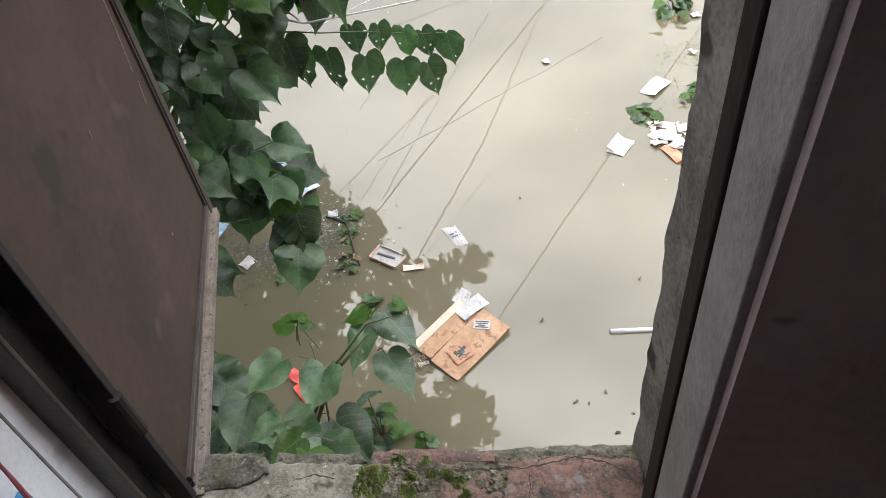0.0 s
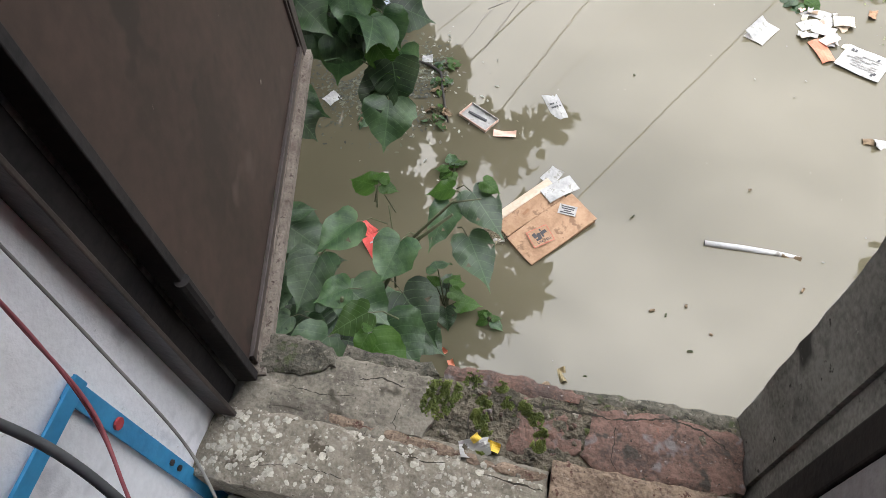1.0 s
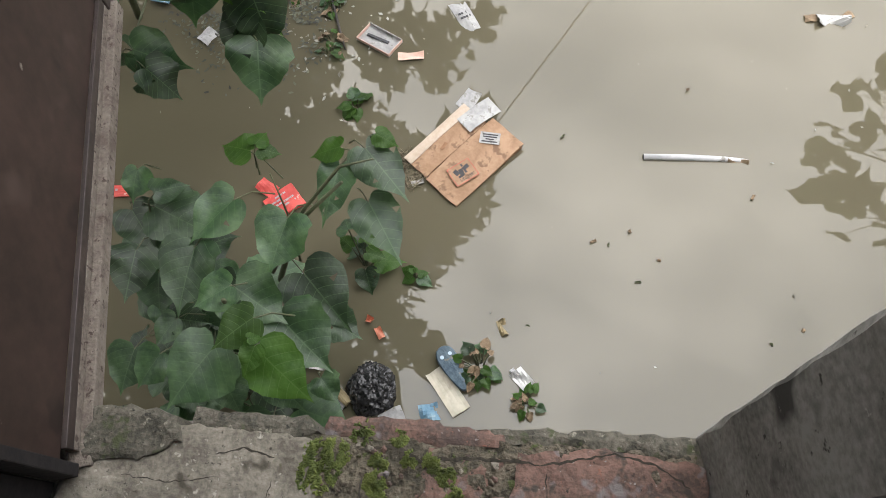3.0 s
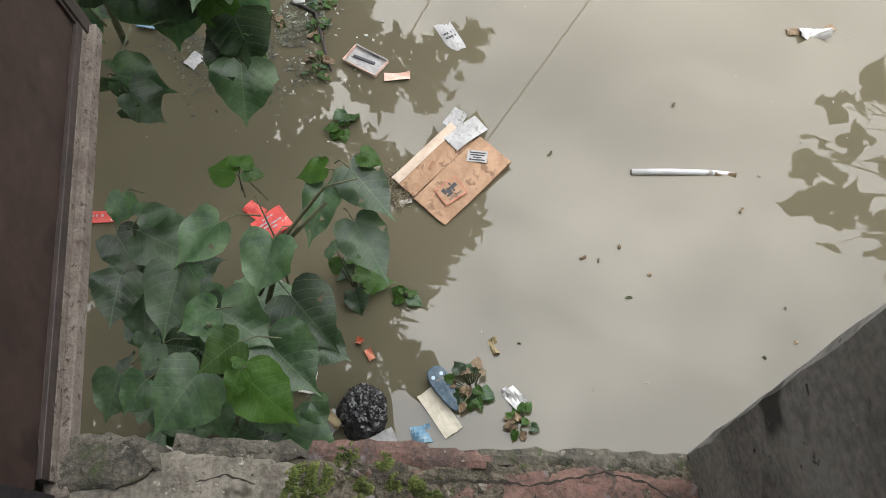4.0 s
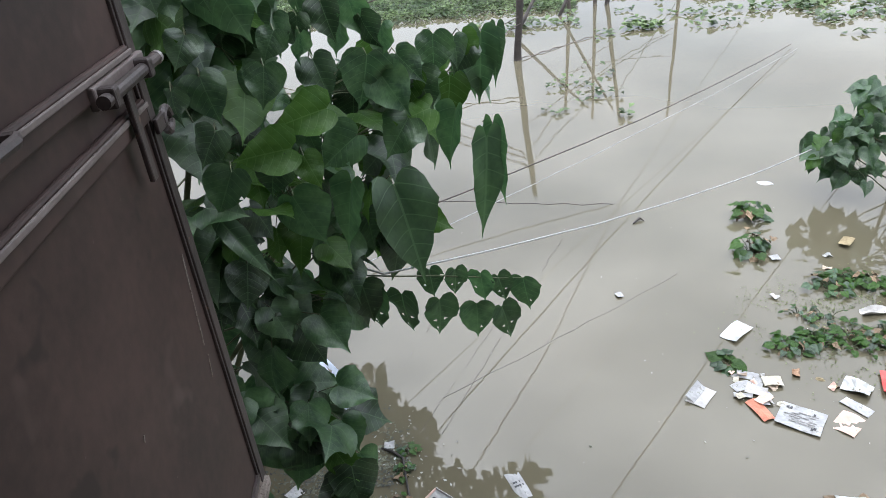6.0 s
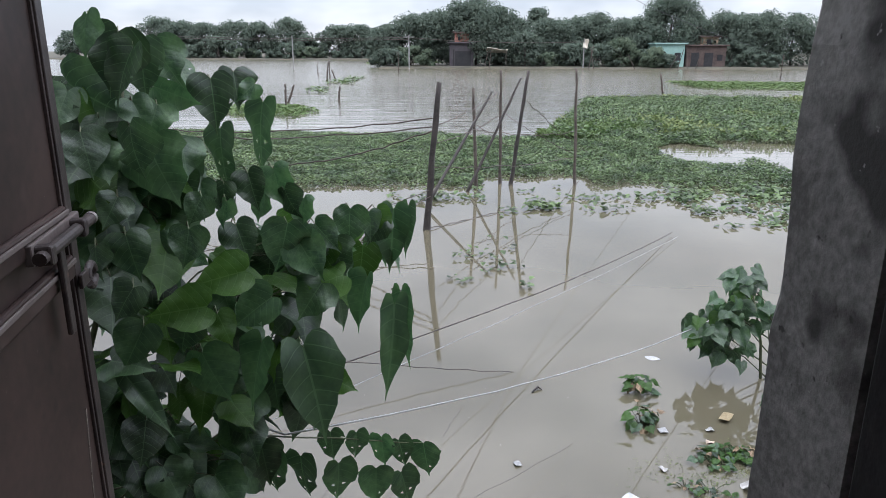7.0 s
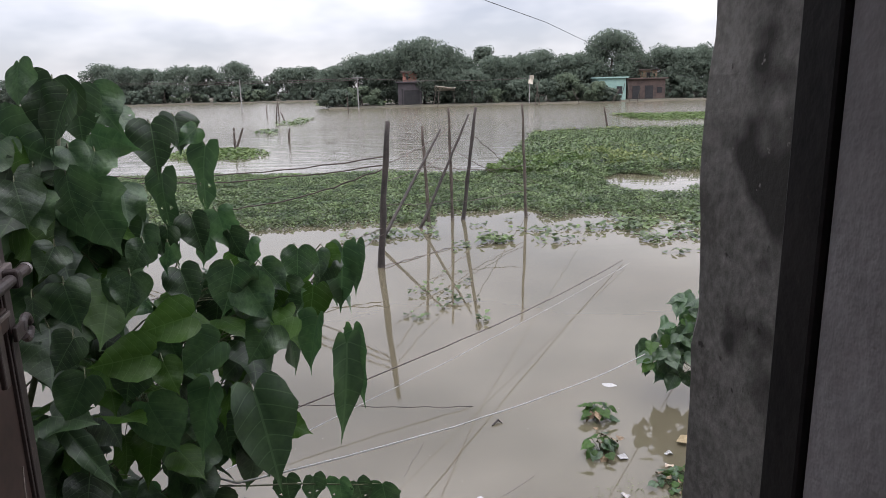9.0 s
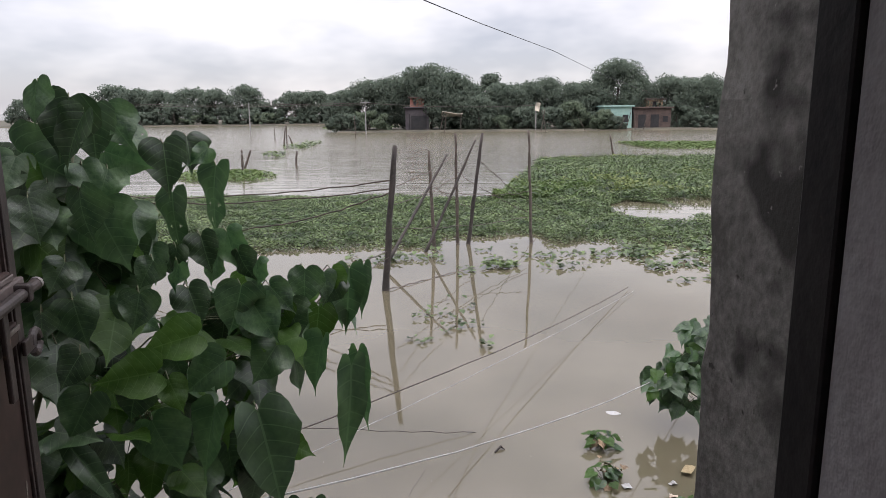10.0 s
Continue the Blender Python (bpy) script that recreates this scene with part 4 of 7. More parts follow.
part("stem", tube(bmesh.new(), [(-1.35, 2.9, -0.4), (-1.2, 2.85, 0.6), (-1.05, 2.85, 1.4), (-0.95, 2.9, 2.1)], [0.016, 0.014, 0.010, 0.006], 8), STEM, shrub_2, smooth=True)
for x, y, z, r, n in LOWER:
    leafy_branch(shrub_2, (-0.92, 2.78, z - 0.2), (x, y, z), r, n + 1, 0.142, rng, (0.35, -0.3, -0.6), (0.25, -0.45, 0.85), 0.05, calm=0.55, twig=0.004)
for x, y, z, r, n in BACK:
    leafy_branch(shrub_2, (-1.1, 2.9, z - 0.2), (x, y, z), r, n, 0.135, rng, (0.3, -0.2, -0.7), (0.2, -0.5, 0.8), 0.06, calm=0.6, twig=0.004)
# the long arm with its row of hanging leaves
arm = [(-0.52, 2.80, 1.28), (-0.385, 2.88, 1.26), (-0.265, 3.0, 1.18), (-0.142, 3.1, 1.12), (-0.016, 3.2, 1.05), (0.08, 3.27, 1.00), (0.17, 3.32, 0.97)]
bm = tube(bmesh.new(), arm, [0.004, 0.0035, 0.003, 0.003, 0.0025, 0.002, 0.0015], 6)
part("twig", bm, STEM, shrub, smooth=True)
for x, y, z, size in [(-0.36, 2.85, 1.25, 0.17), (-0.34, 2.90, 1.19, 0.19), (-0.26, 3.0, 1.11, 0.20), (-0.14, 3.08, 1.03, 0.19), (-0.01, 3.18, 0.94, 0.17), (0.08, 3.25, 0.88, 0.18),
                      (-0.17, 3.10, 1.15, 0.13), (-0.08, 3.15, 1.12, 0.13), (0.01, 3.22, 1.06, 0.14), (0.07, 3.28, 1.01, 0.14), (0.17, 3.32, 0.97, 0.16)]:
    add_leaf(shrub, (x, y, z), (0.10 + rng.uniform(-0.2, 0.2), 0.1, -1.0), (rng.uniform(-0.55, 0.55), -0.9, 0.25), size, rng, choice=rng.choice(HANGING))
# leaves that stand out, branch by branch: stalk end and reach
CREST = [(-0.504, 2.35, 2.624, -0.013, -0.088), (-0.464, 2.40, 2.593, -0.042, -0.128), (-0.415, 2.36, 2.558, -0.058, -0.109), (-0.450, 2.55, 2.561, 0.056, -0.082), (-0.461, 2.50, 2.567, 0.009, -0.124), (-0.536, 2.90, 2.504, 0.049, -0.059), (-0.495, 2.62, 2.455, 0.122, -0.041), (-0.386, 2.75, 2.472, 0.021, -0.135), (-0.375, 2.92, 2.484, 0.024, -0.101), (-0.305, 2.90, 2.448, -0.044, -0.040)]
CREST_LOW = [(-0.295, 2.95, 2.390, -0.035, -0.206), (-0.402, 2.85, 2.321, -0.002, -0.178), (-0.462, 2.42, 2.434, 0.048, -0.066), (-0.517, 2.36, 2.397, -0.038, -0.043), (-0.456, 2.38, 2.380, 0.005, -0.115), (-0.449, 2.45, 2.322, 0.070, -0.135), (-0.436, 2.50, 2.418, -0.021, -0.087), (-0.531, 2.30, 2.372, 0.034, -0.087), (-0.509, 2.33, 2.332, 0.029, -0.071), (-0.425, 2.60, 2.316, 0.021, -0.092)]
SHOULDER = [(-0.465, 2.30, 2.225, -0.024, -0.063), (-0.479, 2.34, 2.126, 0.034, -0.096), (-0.372, 2.46, 2.110, -0.006, -0.089), (-0.522, 2.28, 2.112, 0.001, -0.064), (-0.464, 2.32, 2.000, -0.046, -0.074), (-0.470, 2.36, 1.884, -0.048, -0.109), (-0.380, 2.44, 1.888, -0.041, -0.100), (-0.387, 2.50, 1.747, 0.065, -0.134), (-0.257, 2.62, 1.733, -0.045, -0.199), (-0.536, 2.36, 1.745, 0.117, -0.144), (-0.170, 2.75, 1.663, 0.076, -0.311), (-0.210, 2.60, 1.876, -0.113, -0.075)]
SPRAY = [(0.003, 3.00, 1.809, -0.053, -0.187), (0.083, 3.15, 2.011, -0.009, -0.222), (0.133, 3.17, 2.017, -0.014, -0.177), (-0.037, 2.95, 2.054, -0.010, -0.111), (-0.134, 2.85, 2.026, 0.067, -0.068), (-0.180, 2.80, 1.991, 0.073, -0.113), (-0.201, 2.78, 2.047, -0.025, -0.147), (-0.319, 2.66, 2.072, 0.044, -0.103), (0.006, 3.05, 2.017, 0.022, -0.078), (-0.089, 2.90, 1.956, 0.038, -0.103), (-0.318, 2.60, 2.153, -0.025, -0.061), (-0.365, 2.55, 2.173, -0.031, -0.063), (-0.110, 2.80, 1.850, -0.070, -0.103), (0.045, 3.10, 1.986, -0.049, -0.080)]
BRIGHT = [(-0.335, 2.44, 1.905, -0.142, -0.013), (-0.375, 2.46, 1.923, -0.012, -0.044), (-0.335, 2.50, 1.862, 0.045, -0.073), (-0.246, 2.50, 1.984, -0.136, -0.029), (0.104, 3.18, 1.690, 0.012, -0.285), (0.028, 3.10, 2.016, 0.048, -0.069), (-0.049, 2.85, 1.858, -0.136, -0.038), (-0.095, 2.90, 1.956, -0.045, -0.092)]


def front_leaf(parent, place, reach, face, choice, g=rng):
    """A leaf between two places, with its stalk running back into the bush."""
    base, tip = Vector(place), Vector(reach)
    add_leaf(parent, base, tip, face, tip.length / 1.05, g, choice=choice)
    back = base + Vector((-0.05, 0.10, -0.03))
    part("stalk", tube(bmesh.new(), [base + tip * 0.03, base.lerp(back, 0.4) + Vector((0, 0, 0.02)), back], [0.0016, 0.0018, 0.0022], 5, False), STEM, parent, smooth=True)


for branch in (CREST, CREST_LOW, SHOULDER, SPRAY, BRIGHT):
    for x, y, z, dx, dz in branch:
        front_leaf(shrub, (x, y, z), (dx, -0.035, dz), Vector((rng.uniform(-0.65, 0.7), -0.8, rng.uniform(0.0, 1.0))), rng.choice(YOUNG) if branch is BRIGHT and dz > -0.2 else (NARROW[0] if x > 0.1 else rng.choice(HANGING if branch is CREST_LOW else NARROW)) if dx * dx + dz * dz > 0.026 else rng.choice(LEAVES))
# the long leaf that hangs over the open water, seen half from its side
front_leaf(shrub, (0.076, 3.14, 1.66), (-0.017, -0.035, -0.37), Vector((0.45, -0.85, 0.1)), NARROW[0])
# smaller leaves that close the bush between the crest and the spray
FILL = [(-0.454, 2.78, 2.167, 0.018, -0.095), (-0.384, 2.78, 2.165, -0.009, -0.085), (-0.317, 2.80, 2.196, 0.029, -0.100), (-0.246, 2.82, 2.206, 0.025, -0.105), (-0.206, 2.78, 2.150, 0.029, -0.085), (-0.154, 2.80, 2.120, -0.012, -0.080), (-0.507, 2.78, 2.235, 0.012, -0.115), (-0.552, 2.78, 2.262, -0.021, -0.105), (-0.420, 2.84, 2.140, 0.040, -0.080), (-0.285, 2.86, 2.130, -0.030, -0.085)]
fill_rng = random.Random(77)
for x, y, z, dx, dz in FILL:
    front_leaf(shrub, (x, y, z), (dx, -0.035, dz), Vector((fill_rng.uniform(-0.65, 0.7), -0.8, fill_rng.uniform(0.0, 1.0))), fill_rng.choice(LEAVES), fill_rng)

low = thing("plant", pose(0, 0, 0), "low green broad-leaved plant standing in the water under the sill", "plant")
part("stem", tube(bmesh.new(), [(-0.45, 1.72, -0.3), (-0.42, 1.70, 0.2), (-0.36, 1.66, 0.5), (-0.30, 1.62, 0.72)], [0.011, 0.010, 0.008, 0.005], 7), STEM, low, smooth=True)
part("stem", tube(bmesh.new(), [(-0.40, 1.85, -0.3), (-0.33, 1.84, 0.3), (-0.2, 1.86, 0.62), (-0.05, 1.88, 0.80)], [0.010, 0.009, 0.007, 0.004], 7), STEM, low, smooth=True)
for x, y, z, r, n in [(-0.62, 1.90, 0.38, 0.13, 9), (-0.62, 1.74, 0.34, 0.13, 9), (-0.48, 1.64, 0.32, 0.13, 10), (-0.52, 1.50, 0.26, 0.12, 9), (-0.40, 1.48, 0.24, 0.12, 9), (-0.28, 1.50, 0.24, 0.10, 6), (-0.42, 1.80, 0.30, 0.10, 5)]:
    leafy_branch(low, (-0.40, 1.70, max(0.05, z - 0.3)), (x, y, z), r, n, 0.12, rng, (0.1, -0.15, -0.2), (0.05, -0.1, 1.0), 0.0, 0.5, calm=0.38)
LOW_UPPER = [(-0.195, 1.841, 0.70, -0.039, -0.135), (-0.353, 1.905, 0.66, -0.108, -0.111), (-0.445, 1.794, 0.62, -0.032, -0.168), (-0.298, 1.663, 0.70, -0.094, -0.049), (-0.298, 1.667, 0.68, 0.126, -0.075), (-0.201, 1.781, 0.50, 0.133, -0.140), (-0.135, 1.672, 0.46, 0.094, -0.042), (-0.081, 1.973, 0.72, -0.034, -0.147), (-0.017, 1.907, 0.66, 0.091, -0.145), (-0.022, 2.008, 0.74, 0.109, -0.122)]
LOW_YOUNG = [(-0.199, 1.562, 0.78, -0.094, -0.064), (-0.181, 1.500, 0.79, -0.023, -0.061), (-0.173, 1.491, 0.78, 0.112, -0.094), (-0.075, 1.997, 0.76, -0.082, -0.011), (0.006, 2.029, 0.77, 0.054, -0.019), (-0.335, 2.043, 0.66, -0.101, 0.039), (-0.325, 2.057, 0.67, 0.015, 0.058), (-0.318, 2.050, 0.66, 0.055, 0.002), (-0.196, 1.511, 0.80, 0.025, 0.010)]
LOW_DARK = [(-0.323, 1.530, 0.66, -0.101, -0.137), (-0.190, 1.607, 0.64, 0.123, -0.108), (-0.623, 1.972, 0.56, 0.076, 0.047), (-0.696, 2.051, 0.55, -0.018, -0.088), (-0.648, 1.962, 0.50, 0.155, -0.066), (-0.667, 1.831, 0.50, -0.008, -0.140), (-0.530, 1.552, 0.50, -0.058, -0.085), (-0.629, 1.576, 0.45, -0.028, -0.117), (-0.363, 1.506, 0.48, 0.046, -0.090), (-0.522, 1.649, 0.48, -0.055, -0.073), (-0.179, 1.728, 0.42, -0.066, -0.122), (-0.511, 1.518, 0.40, 0.073, -0.089), (-0.258, 1.525, 0.42, 0.081, -0.079), (-0.157, 1.546, 0.35, 0.049, -0.061), (-0.743, 1.976, 0.45, 0.087, -0.114)]
for k, branch in enumerate((LOW_UPPER, LOW_YOUNG, LOW_DARK)):
    for x, y, z, dx, dy in branch:
        reach = Vector((dx, dy, -0.02))
        add_leaf(low, (x, y, z), reach, (rng.uniform(-0.2, 0.2), rng.uniform(-0.3, 0.05), 1.0), reach.length / 1.12, rng, choice=YOUNG[0] if k == 1 else rng.choice(HANGING if x > -0.1 else (LEAVES[0], LEAVES[1], LEAVES[5], LEAVES[8], LEAVES[2])))
        part("stalk", tube(bmesh.new(), [(x + dx * 0.03, y + dy * 0.03, z), (x - dx * 0.3, y - dy * 0.3, z - 0.02), (x - dx * 0.6, y - dy * 0.6, z - 0.09)], [0.0015, 0.0018, 0.0024], 5, False), STEM, low, smooth=True)
part("twig", tube(bmesh.new(), [(-0.28, 1.90, 0.30), (-0.27, 1.95, 0.5), (-0.275, 1.98, 0.66)], [0.004, 0.003, 0.002], 6), STEM, low, smooth=True)
part("twig", tube(bmesh.new(), [(-0.30, 1.80, 0.45), (-0.16, 1.86, 0.7), (-0.06, 1.92, 0.80), (0.02, 1.93, 0.82)], [0.006, 0.005, 0.004, 0.002], 6), STEM, low, smooth=True)


def leaf_cloud(lobes, per, size, mat, seed):
    """A crown of many folded leaves round a few centres, as one mesh."""
    g = np.random.RandomState(seed)
    verts, faces = [], []
    for cx, cy, cz, r in lobes:
        for _ in range(int(per * (r / 0.55) ** 2)):
            d = Vector(g.normal(size=3)).normalized() * r * (0.35 + 0.65 * g.rand() ** 0.5)
            p = Vector((cx, cy, cz)) + d
            s = size * g.uniform(0.7, 1.25)
            y = (Vector((0, 0, -0.8)) + Vector(g.normal(size=3)) * 0.5).normalized()
            x = y.cross(Vector(g.normal(size=3))).normalized()
            z = x.cross(y)
            b = len(verts)
            for u, v, w in ((0, 0, 0), (0.34, -0.1, 0.05), (0.48, 0.2, 0.09), (0.3, 0.65, 0.03), (0, 1.05, -0.1), (-0.3, 0.65, 0.03), (-0.48, 0.2, 0.09), (-0.34, -0.1, 0.05)):
                verts.append(p + (x * u + y * v + z * w) * s)
            faces += [(b, b + 1, b + 2, b + 3), (b, b + 3, b + 4), (b, b + 4, b + 5), (b, b + 5, b + 6, b + 7)]
    me = bpy.data.meshes.new("crown")
    me.from_pydata(verts, [], faces)
    me.materials.append(mat)
    return me


LEAF_MASS = leaf_material("overhanging_leaf", (0.018, 0.050, 0.018), (0.040, 0.090, 0.028), (0.1, 0.19, 0.08), vary=0.4, island=True, veins=False)
over = thing("tree", pose(0, 0, 0), "leafy tree leaning over the water beside the door", "tree")
trunk = tube(bmesh.new(), [(-2.3, 3.6, -0.4), (-2.2, 3.6, 1.2), (-1.9, 3.5, 2.6), (-1.4, 3.4, 3.5), (-0.9, 3.4, 4.0)], [0.06, 0.055, 0.045, 0.03, 0.015], 9)
tube(trunk, [(-1.9, 3.5, 2.6), (-1.5, 2.9, 3.3), (-0.9, 2.6, 3.7)], [0.03, 0.022, 0.01], 7)
part("trunk", trunk, BARK, over, smooth=True)
crown = new("crown", leaf_cloud([(-0.95, 3.40, 3.8, 0.34), (-1.05, 3.9, 4.1, 0.55), (-1.5, 3.3, 3.7, 0.55), (-1.05, 2.75, 3.75, 0.33), (-1.6, 4.4, 4.3, 0.65), (-0.62, 2.95, 3.7, 0.16), (-1.4, 2.3, 3.6, 0.5), (-1.9, 3.0, 3.2, 0.6), (-2.1, 4.0, 3.95, 0.65), (-2.7, 4.2, 2.5, 0.8), (-3.3, 5.0, 3.5, 1.0), (-2.4, 3.4, 1.6, 0.65), (-2.0, 2.5, 1.6, 0.6), (-3.8, 5.4, 2.0, 0.9), (-2.9, 4.6, 4.4, 1.0), (-1.5, 5.2, 4.7, 0.8), (-1.15, 4.6, 4.35, 0.5), (-2.4, 2.2, 2.6, 0.6), (-0.55, 4.2, 4.4, 0.4), (-0.4, 5.0, 4.9, 0.5), (-2.3, 5.4, 4.3, 0.7), (-1.9, 4.7, 4.35, 0.55), (-2.8, 5.2, 4.1, 0.7), (-3.2, 4.0, 3.6, 0.8), (-2.5, 3.3, 3.9, 0.6)], 260, 0.15, LEAF_MASS, 17))
crown.parent = over
over_2 = thing("tree", pose(0, 0, 0), "broad leafy tree standing in the flood beyond the shrub", "tree")
trunk = tube(bmesh.new(), [(-6.2, 8.2, -0.4), (-6.0, 8.2, 1.6), (-5.4, 8.2, 3.4), (-4.4, 8.2, 4.6), (-3.2, 8.3, 5.1)], [0.10, 0.09, 0.07, 0.045, 0.02], 9)
tube(trunk, [(-5.4, 8.2, 3.4), (-4.6, 7.6, 4.5), (-3.2, 7.3, 5.0)], [0.05, 0.035, 0.012], 7)
part("trunk", trunk, BARK, over_2, smooth=True)
crown = new("crown", leaf_cloud([(-3.75, 8.8, 5.1, 0.8), (-3.3, 7.6, 5.1, 0.75), (-3.0, 8.4, 5.2, 0.7), (-3.0, 9.4, 5.3, 0.7), (-2.15, 8.6, 5.3, 0.6), (-2.45, 7.75, 5.2, 0.6), (-2.9, 7.0, 5.1, 0.65), (-4.2, 8.0, 5.2, 0.8), (-4.7, 7.2, 5.0, 0.8), (-2.3, 6.9, 4.9, 0.45), (-1.75, 7.9, 5.3, 0.4), (-1.1, 7.4, 5.1, 0.4), (-0.55, 7.5, 5.1, 0.35), (-0.7, 6.85, 5.0, 0.3), (-0.15, 7.8, 5.2, 0.28), (-1.3, 6.9, 5.0, 0.35), (-5.2, 8.6, 5.4, 0.9)], 230, 0.17, LEAF_MASS, 18))
crown.parent = over_2


def seedling(x, y, r, n, seed, label, size, height=0.05, dry=0.0, spread=0.4, group="seedlings"):
    """A rosette of leaves that floats or just stands out of the water."""
    g = random.Random(seed)
    s = thing("seedling", pose(x, y, 0), label, "plant", group)
    for _ in range(n):
        a = g.uniform(0, 2 * math.pi)
        rr = r * g.random() ** 0.7
        base = Vector((rr * math.cos(a), rr * math.sin(a), 0.012 + height * g.random()))
        part("stem", tube(bmesh.new(), [(0, 0, -0.04), base * 0.6, base], [0.003, 0.0025, 0.002], 4, False), STEM, s)
        me = g.choice(DRY) if g.random() < dry else (g.choice(YOUNG) if g.random() < 0.6 else g.choice(LEAVES))
        add_leaf(s, base, (math.cos(a), math.sin(a), -spread * 0.6 + g.uniform(-0.2, 0.3)), (g.uniform(-0.3, 0.3), g.uniform(-0.3, 0.3), 1), size * g.uniform(0.7, 1.2), g, choice=me)
    return s


seedling(-0.152, 2.01, 0.05, 9, 3, "small green sprig standing out of the water", 0.075, 0.2)
seedling(-0.256, 2.652, 0.05, 8, 4, "pale green sprig floating on the water", 0.065, 0.02)
seedling(0.246, 1.68, 0.06, 22, 5, "half-withered sprig drifting beside a rubber sole", 0.036, 0.035, 0.45)
spray = random.Random(612)
for k in range(9):
    seedling(-0.52 + spray.uniform(-0.26, 0.2), 3.06 + spray.uniform(-0.18, 0.25), 0.045, 6, 620 + k, "half-drowned dark sprig under the shrub", 0.042, 0.008, 0.35, group="drowned sprigs")
seedling(0.39, 1.583, 0.04, 14, 6, "withered brown-green sprig floating on the water", 0.027, 0.02, 0.5)
seedling(0.02, 1.98, 0.03, 5, 7, "thin green sprig floating on the water", 0.045, 0.02)
seedling(1.70, 5.70, 0.11, 24, 8, "round green tuft standing out of the water", 0.075, 0.10, 0.25)
seedling(1.60, 5.17, 0.12, 24, 9, "round green tuft with litter caught in it", 0.075, 0.10, 0.3)
seedling(1.20, 3.97, 0.06, 8, 10, "flat green weed floating beside litter", 0.08, 0.02)
patch = random.Random(88)
for cx, cy, rx, ry, n, size in [(2.06, 4.74, 0.20, 0.12, 8, 0.070), (1.62, 4.16, 0.14, 0.07, 6, 0.066), (1.98, 4.20, 0.16, 0.09, 7, 0.066), (2.42, 4.5, 0.22, 0.30, 8, 0.085), (1.80, 4.42, 0.16, 0.06, 2, 0.05)]:
    for k in range(n):
        a, r = patch.uniform(0, 6.28), math.sqrt(patch.random())
        seedling(cx + rx * r * math.cos(a), cy + ry * r * math.sin(a), 0.10, 13, patch.randrange(9999), "creeping green weed floating on the water", size * patch.uniform(0.5, 0.8), 0.035, 0.15, group="creeping weed")

bush = thing("bush", pose(0, 0, 0), "leafy green bush standing in the water by the house wall", "bush")
part("stem", tube(bmesh.new(), [(2.75, 5.9, -0.3), (2.7, 5.95, 0.3), (2.6, 6.05, 0.8)], [0.014, 0.011, 0.005], 7), STEM, bush, smooth=True)
for x, y, z, r, n in [(2.50, 6.0, 0.50, 0.18, 18), (2.30, 6.0, 0.40, 0.17, 18), (2.62, 6.1, 0.72, 0.18, 16), (2.42, 6.0, 0.62, 0.13, 9), (2.45, 5.95, 0.25, 0.17, 9), (2.85, 6.0, 0.50, 0.2, 11), (3.0, 5.7, 0.8, 0.22, 11), (2.9, 5.5, 0.40, 0.22, 13), (2.75, 5.35, 0.22, 0.18, 9), (2.72, 5.0, 0.62, 0.2, 13), (2.62, 4.72, 0.55, 0.18, 12), (2.85, 4.8, 0.8, 0.2, 12), (2.78, 4.5, 0.35, 0.2, 12)]:
    leafy_branch(bush, (2.78, min(y + 0.3, 5.93), max(0.0, z - 0.3)), (x, y, z), r, int(n * 1.4), 0.12, rng, (-0.2, -0.35, -0.7), (-0.25, -0.6, 0.8), 0.15)
vine = thing("shrub", pose(0, 0, 0), "leafy shrub leaning over the water from the house corner", "shrub")
part("stem", tube(bmesh.new(), [(2.75, 2.6, -0.3), (2.65, 2.75, 0.6), (2.3, 2.95, 1.0), (1.95, 3.05, 1.1)], [0.014, 0.011, 0.007, 0.004], 7), STEM, vine, smooth=True)
for x, y, z, r, n in [(1.88, 2.95, 1.0, 0.13, 9), (2.05, 2.75, 1.0, 0.15, 9), (2.0, 3.25, 1.1, 0.15, 9), (2.3, 3.0, 1.05, 0.2, 11), (2.35, 2.6, 0.9, 0.2, 11), (2.3, 3.6, 1.1, 0.2, 10)]:
    leafy_branch(vine, (2.6, 2.85, z - 0.2), (x, y, z), r, n, 0.15, rng, (-0.3, -0.2, -0.7), (-0.3, -0.4, 0.9), 0.1)


# ---- floating litter ----
def litter(name, x, y, ang, w, h, mat, label, category, seed, z=0.004, thick=0.002, curl=0.006, group="", tilt=0):
    t = thing(name, pose(x, y, z, tilt, 0, ang), label, category, group)
    part("sheet", sheet(w, h, seed, thick, curl), mat, t)
    return t


def bars(parent, w, h, rows, mat, seed, z=0.003, name="print", fill=0.8):
    """Printing too small to read: rows of plain bars."""
    g = random.Random(seed)
    for r in range(rows):
        y = h * (0.5 - (r + 0.5) / rows)
        x = -w / 2
        while x < w / 2 - 0.004:
            l = min(g.uniform(0.10, 0.30) * w, w / 2 - x)
            if g.random() < fill:
                part(name, boxed(x, x + l * 0.85, y - h / rows * 0.22, y + h / rows * 0.22, z, z + 0.0008), mat, parent)
            x += l


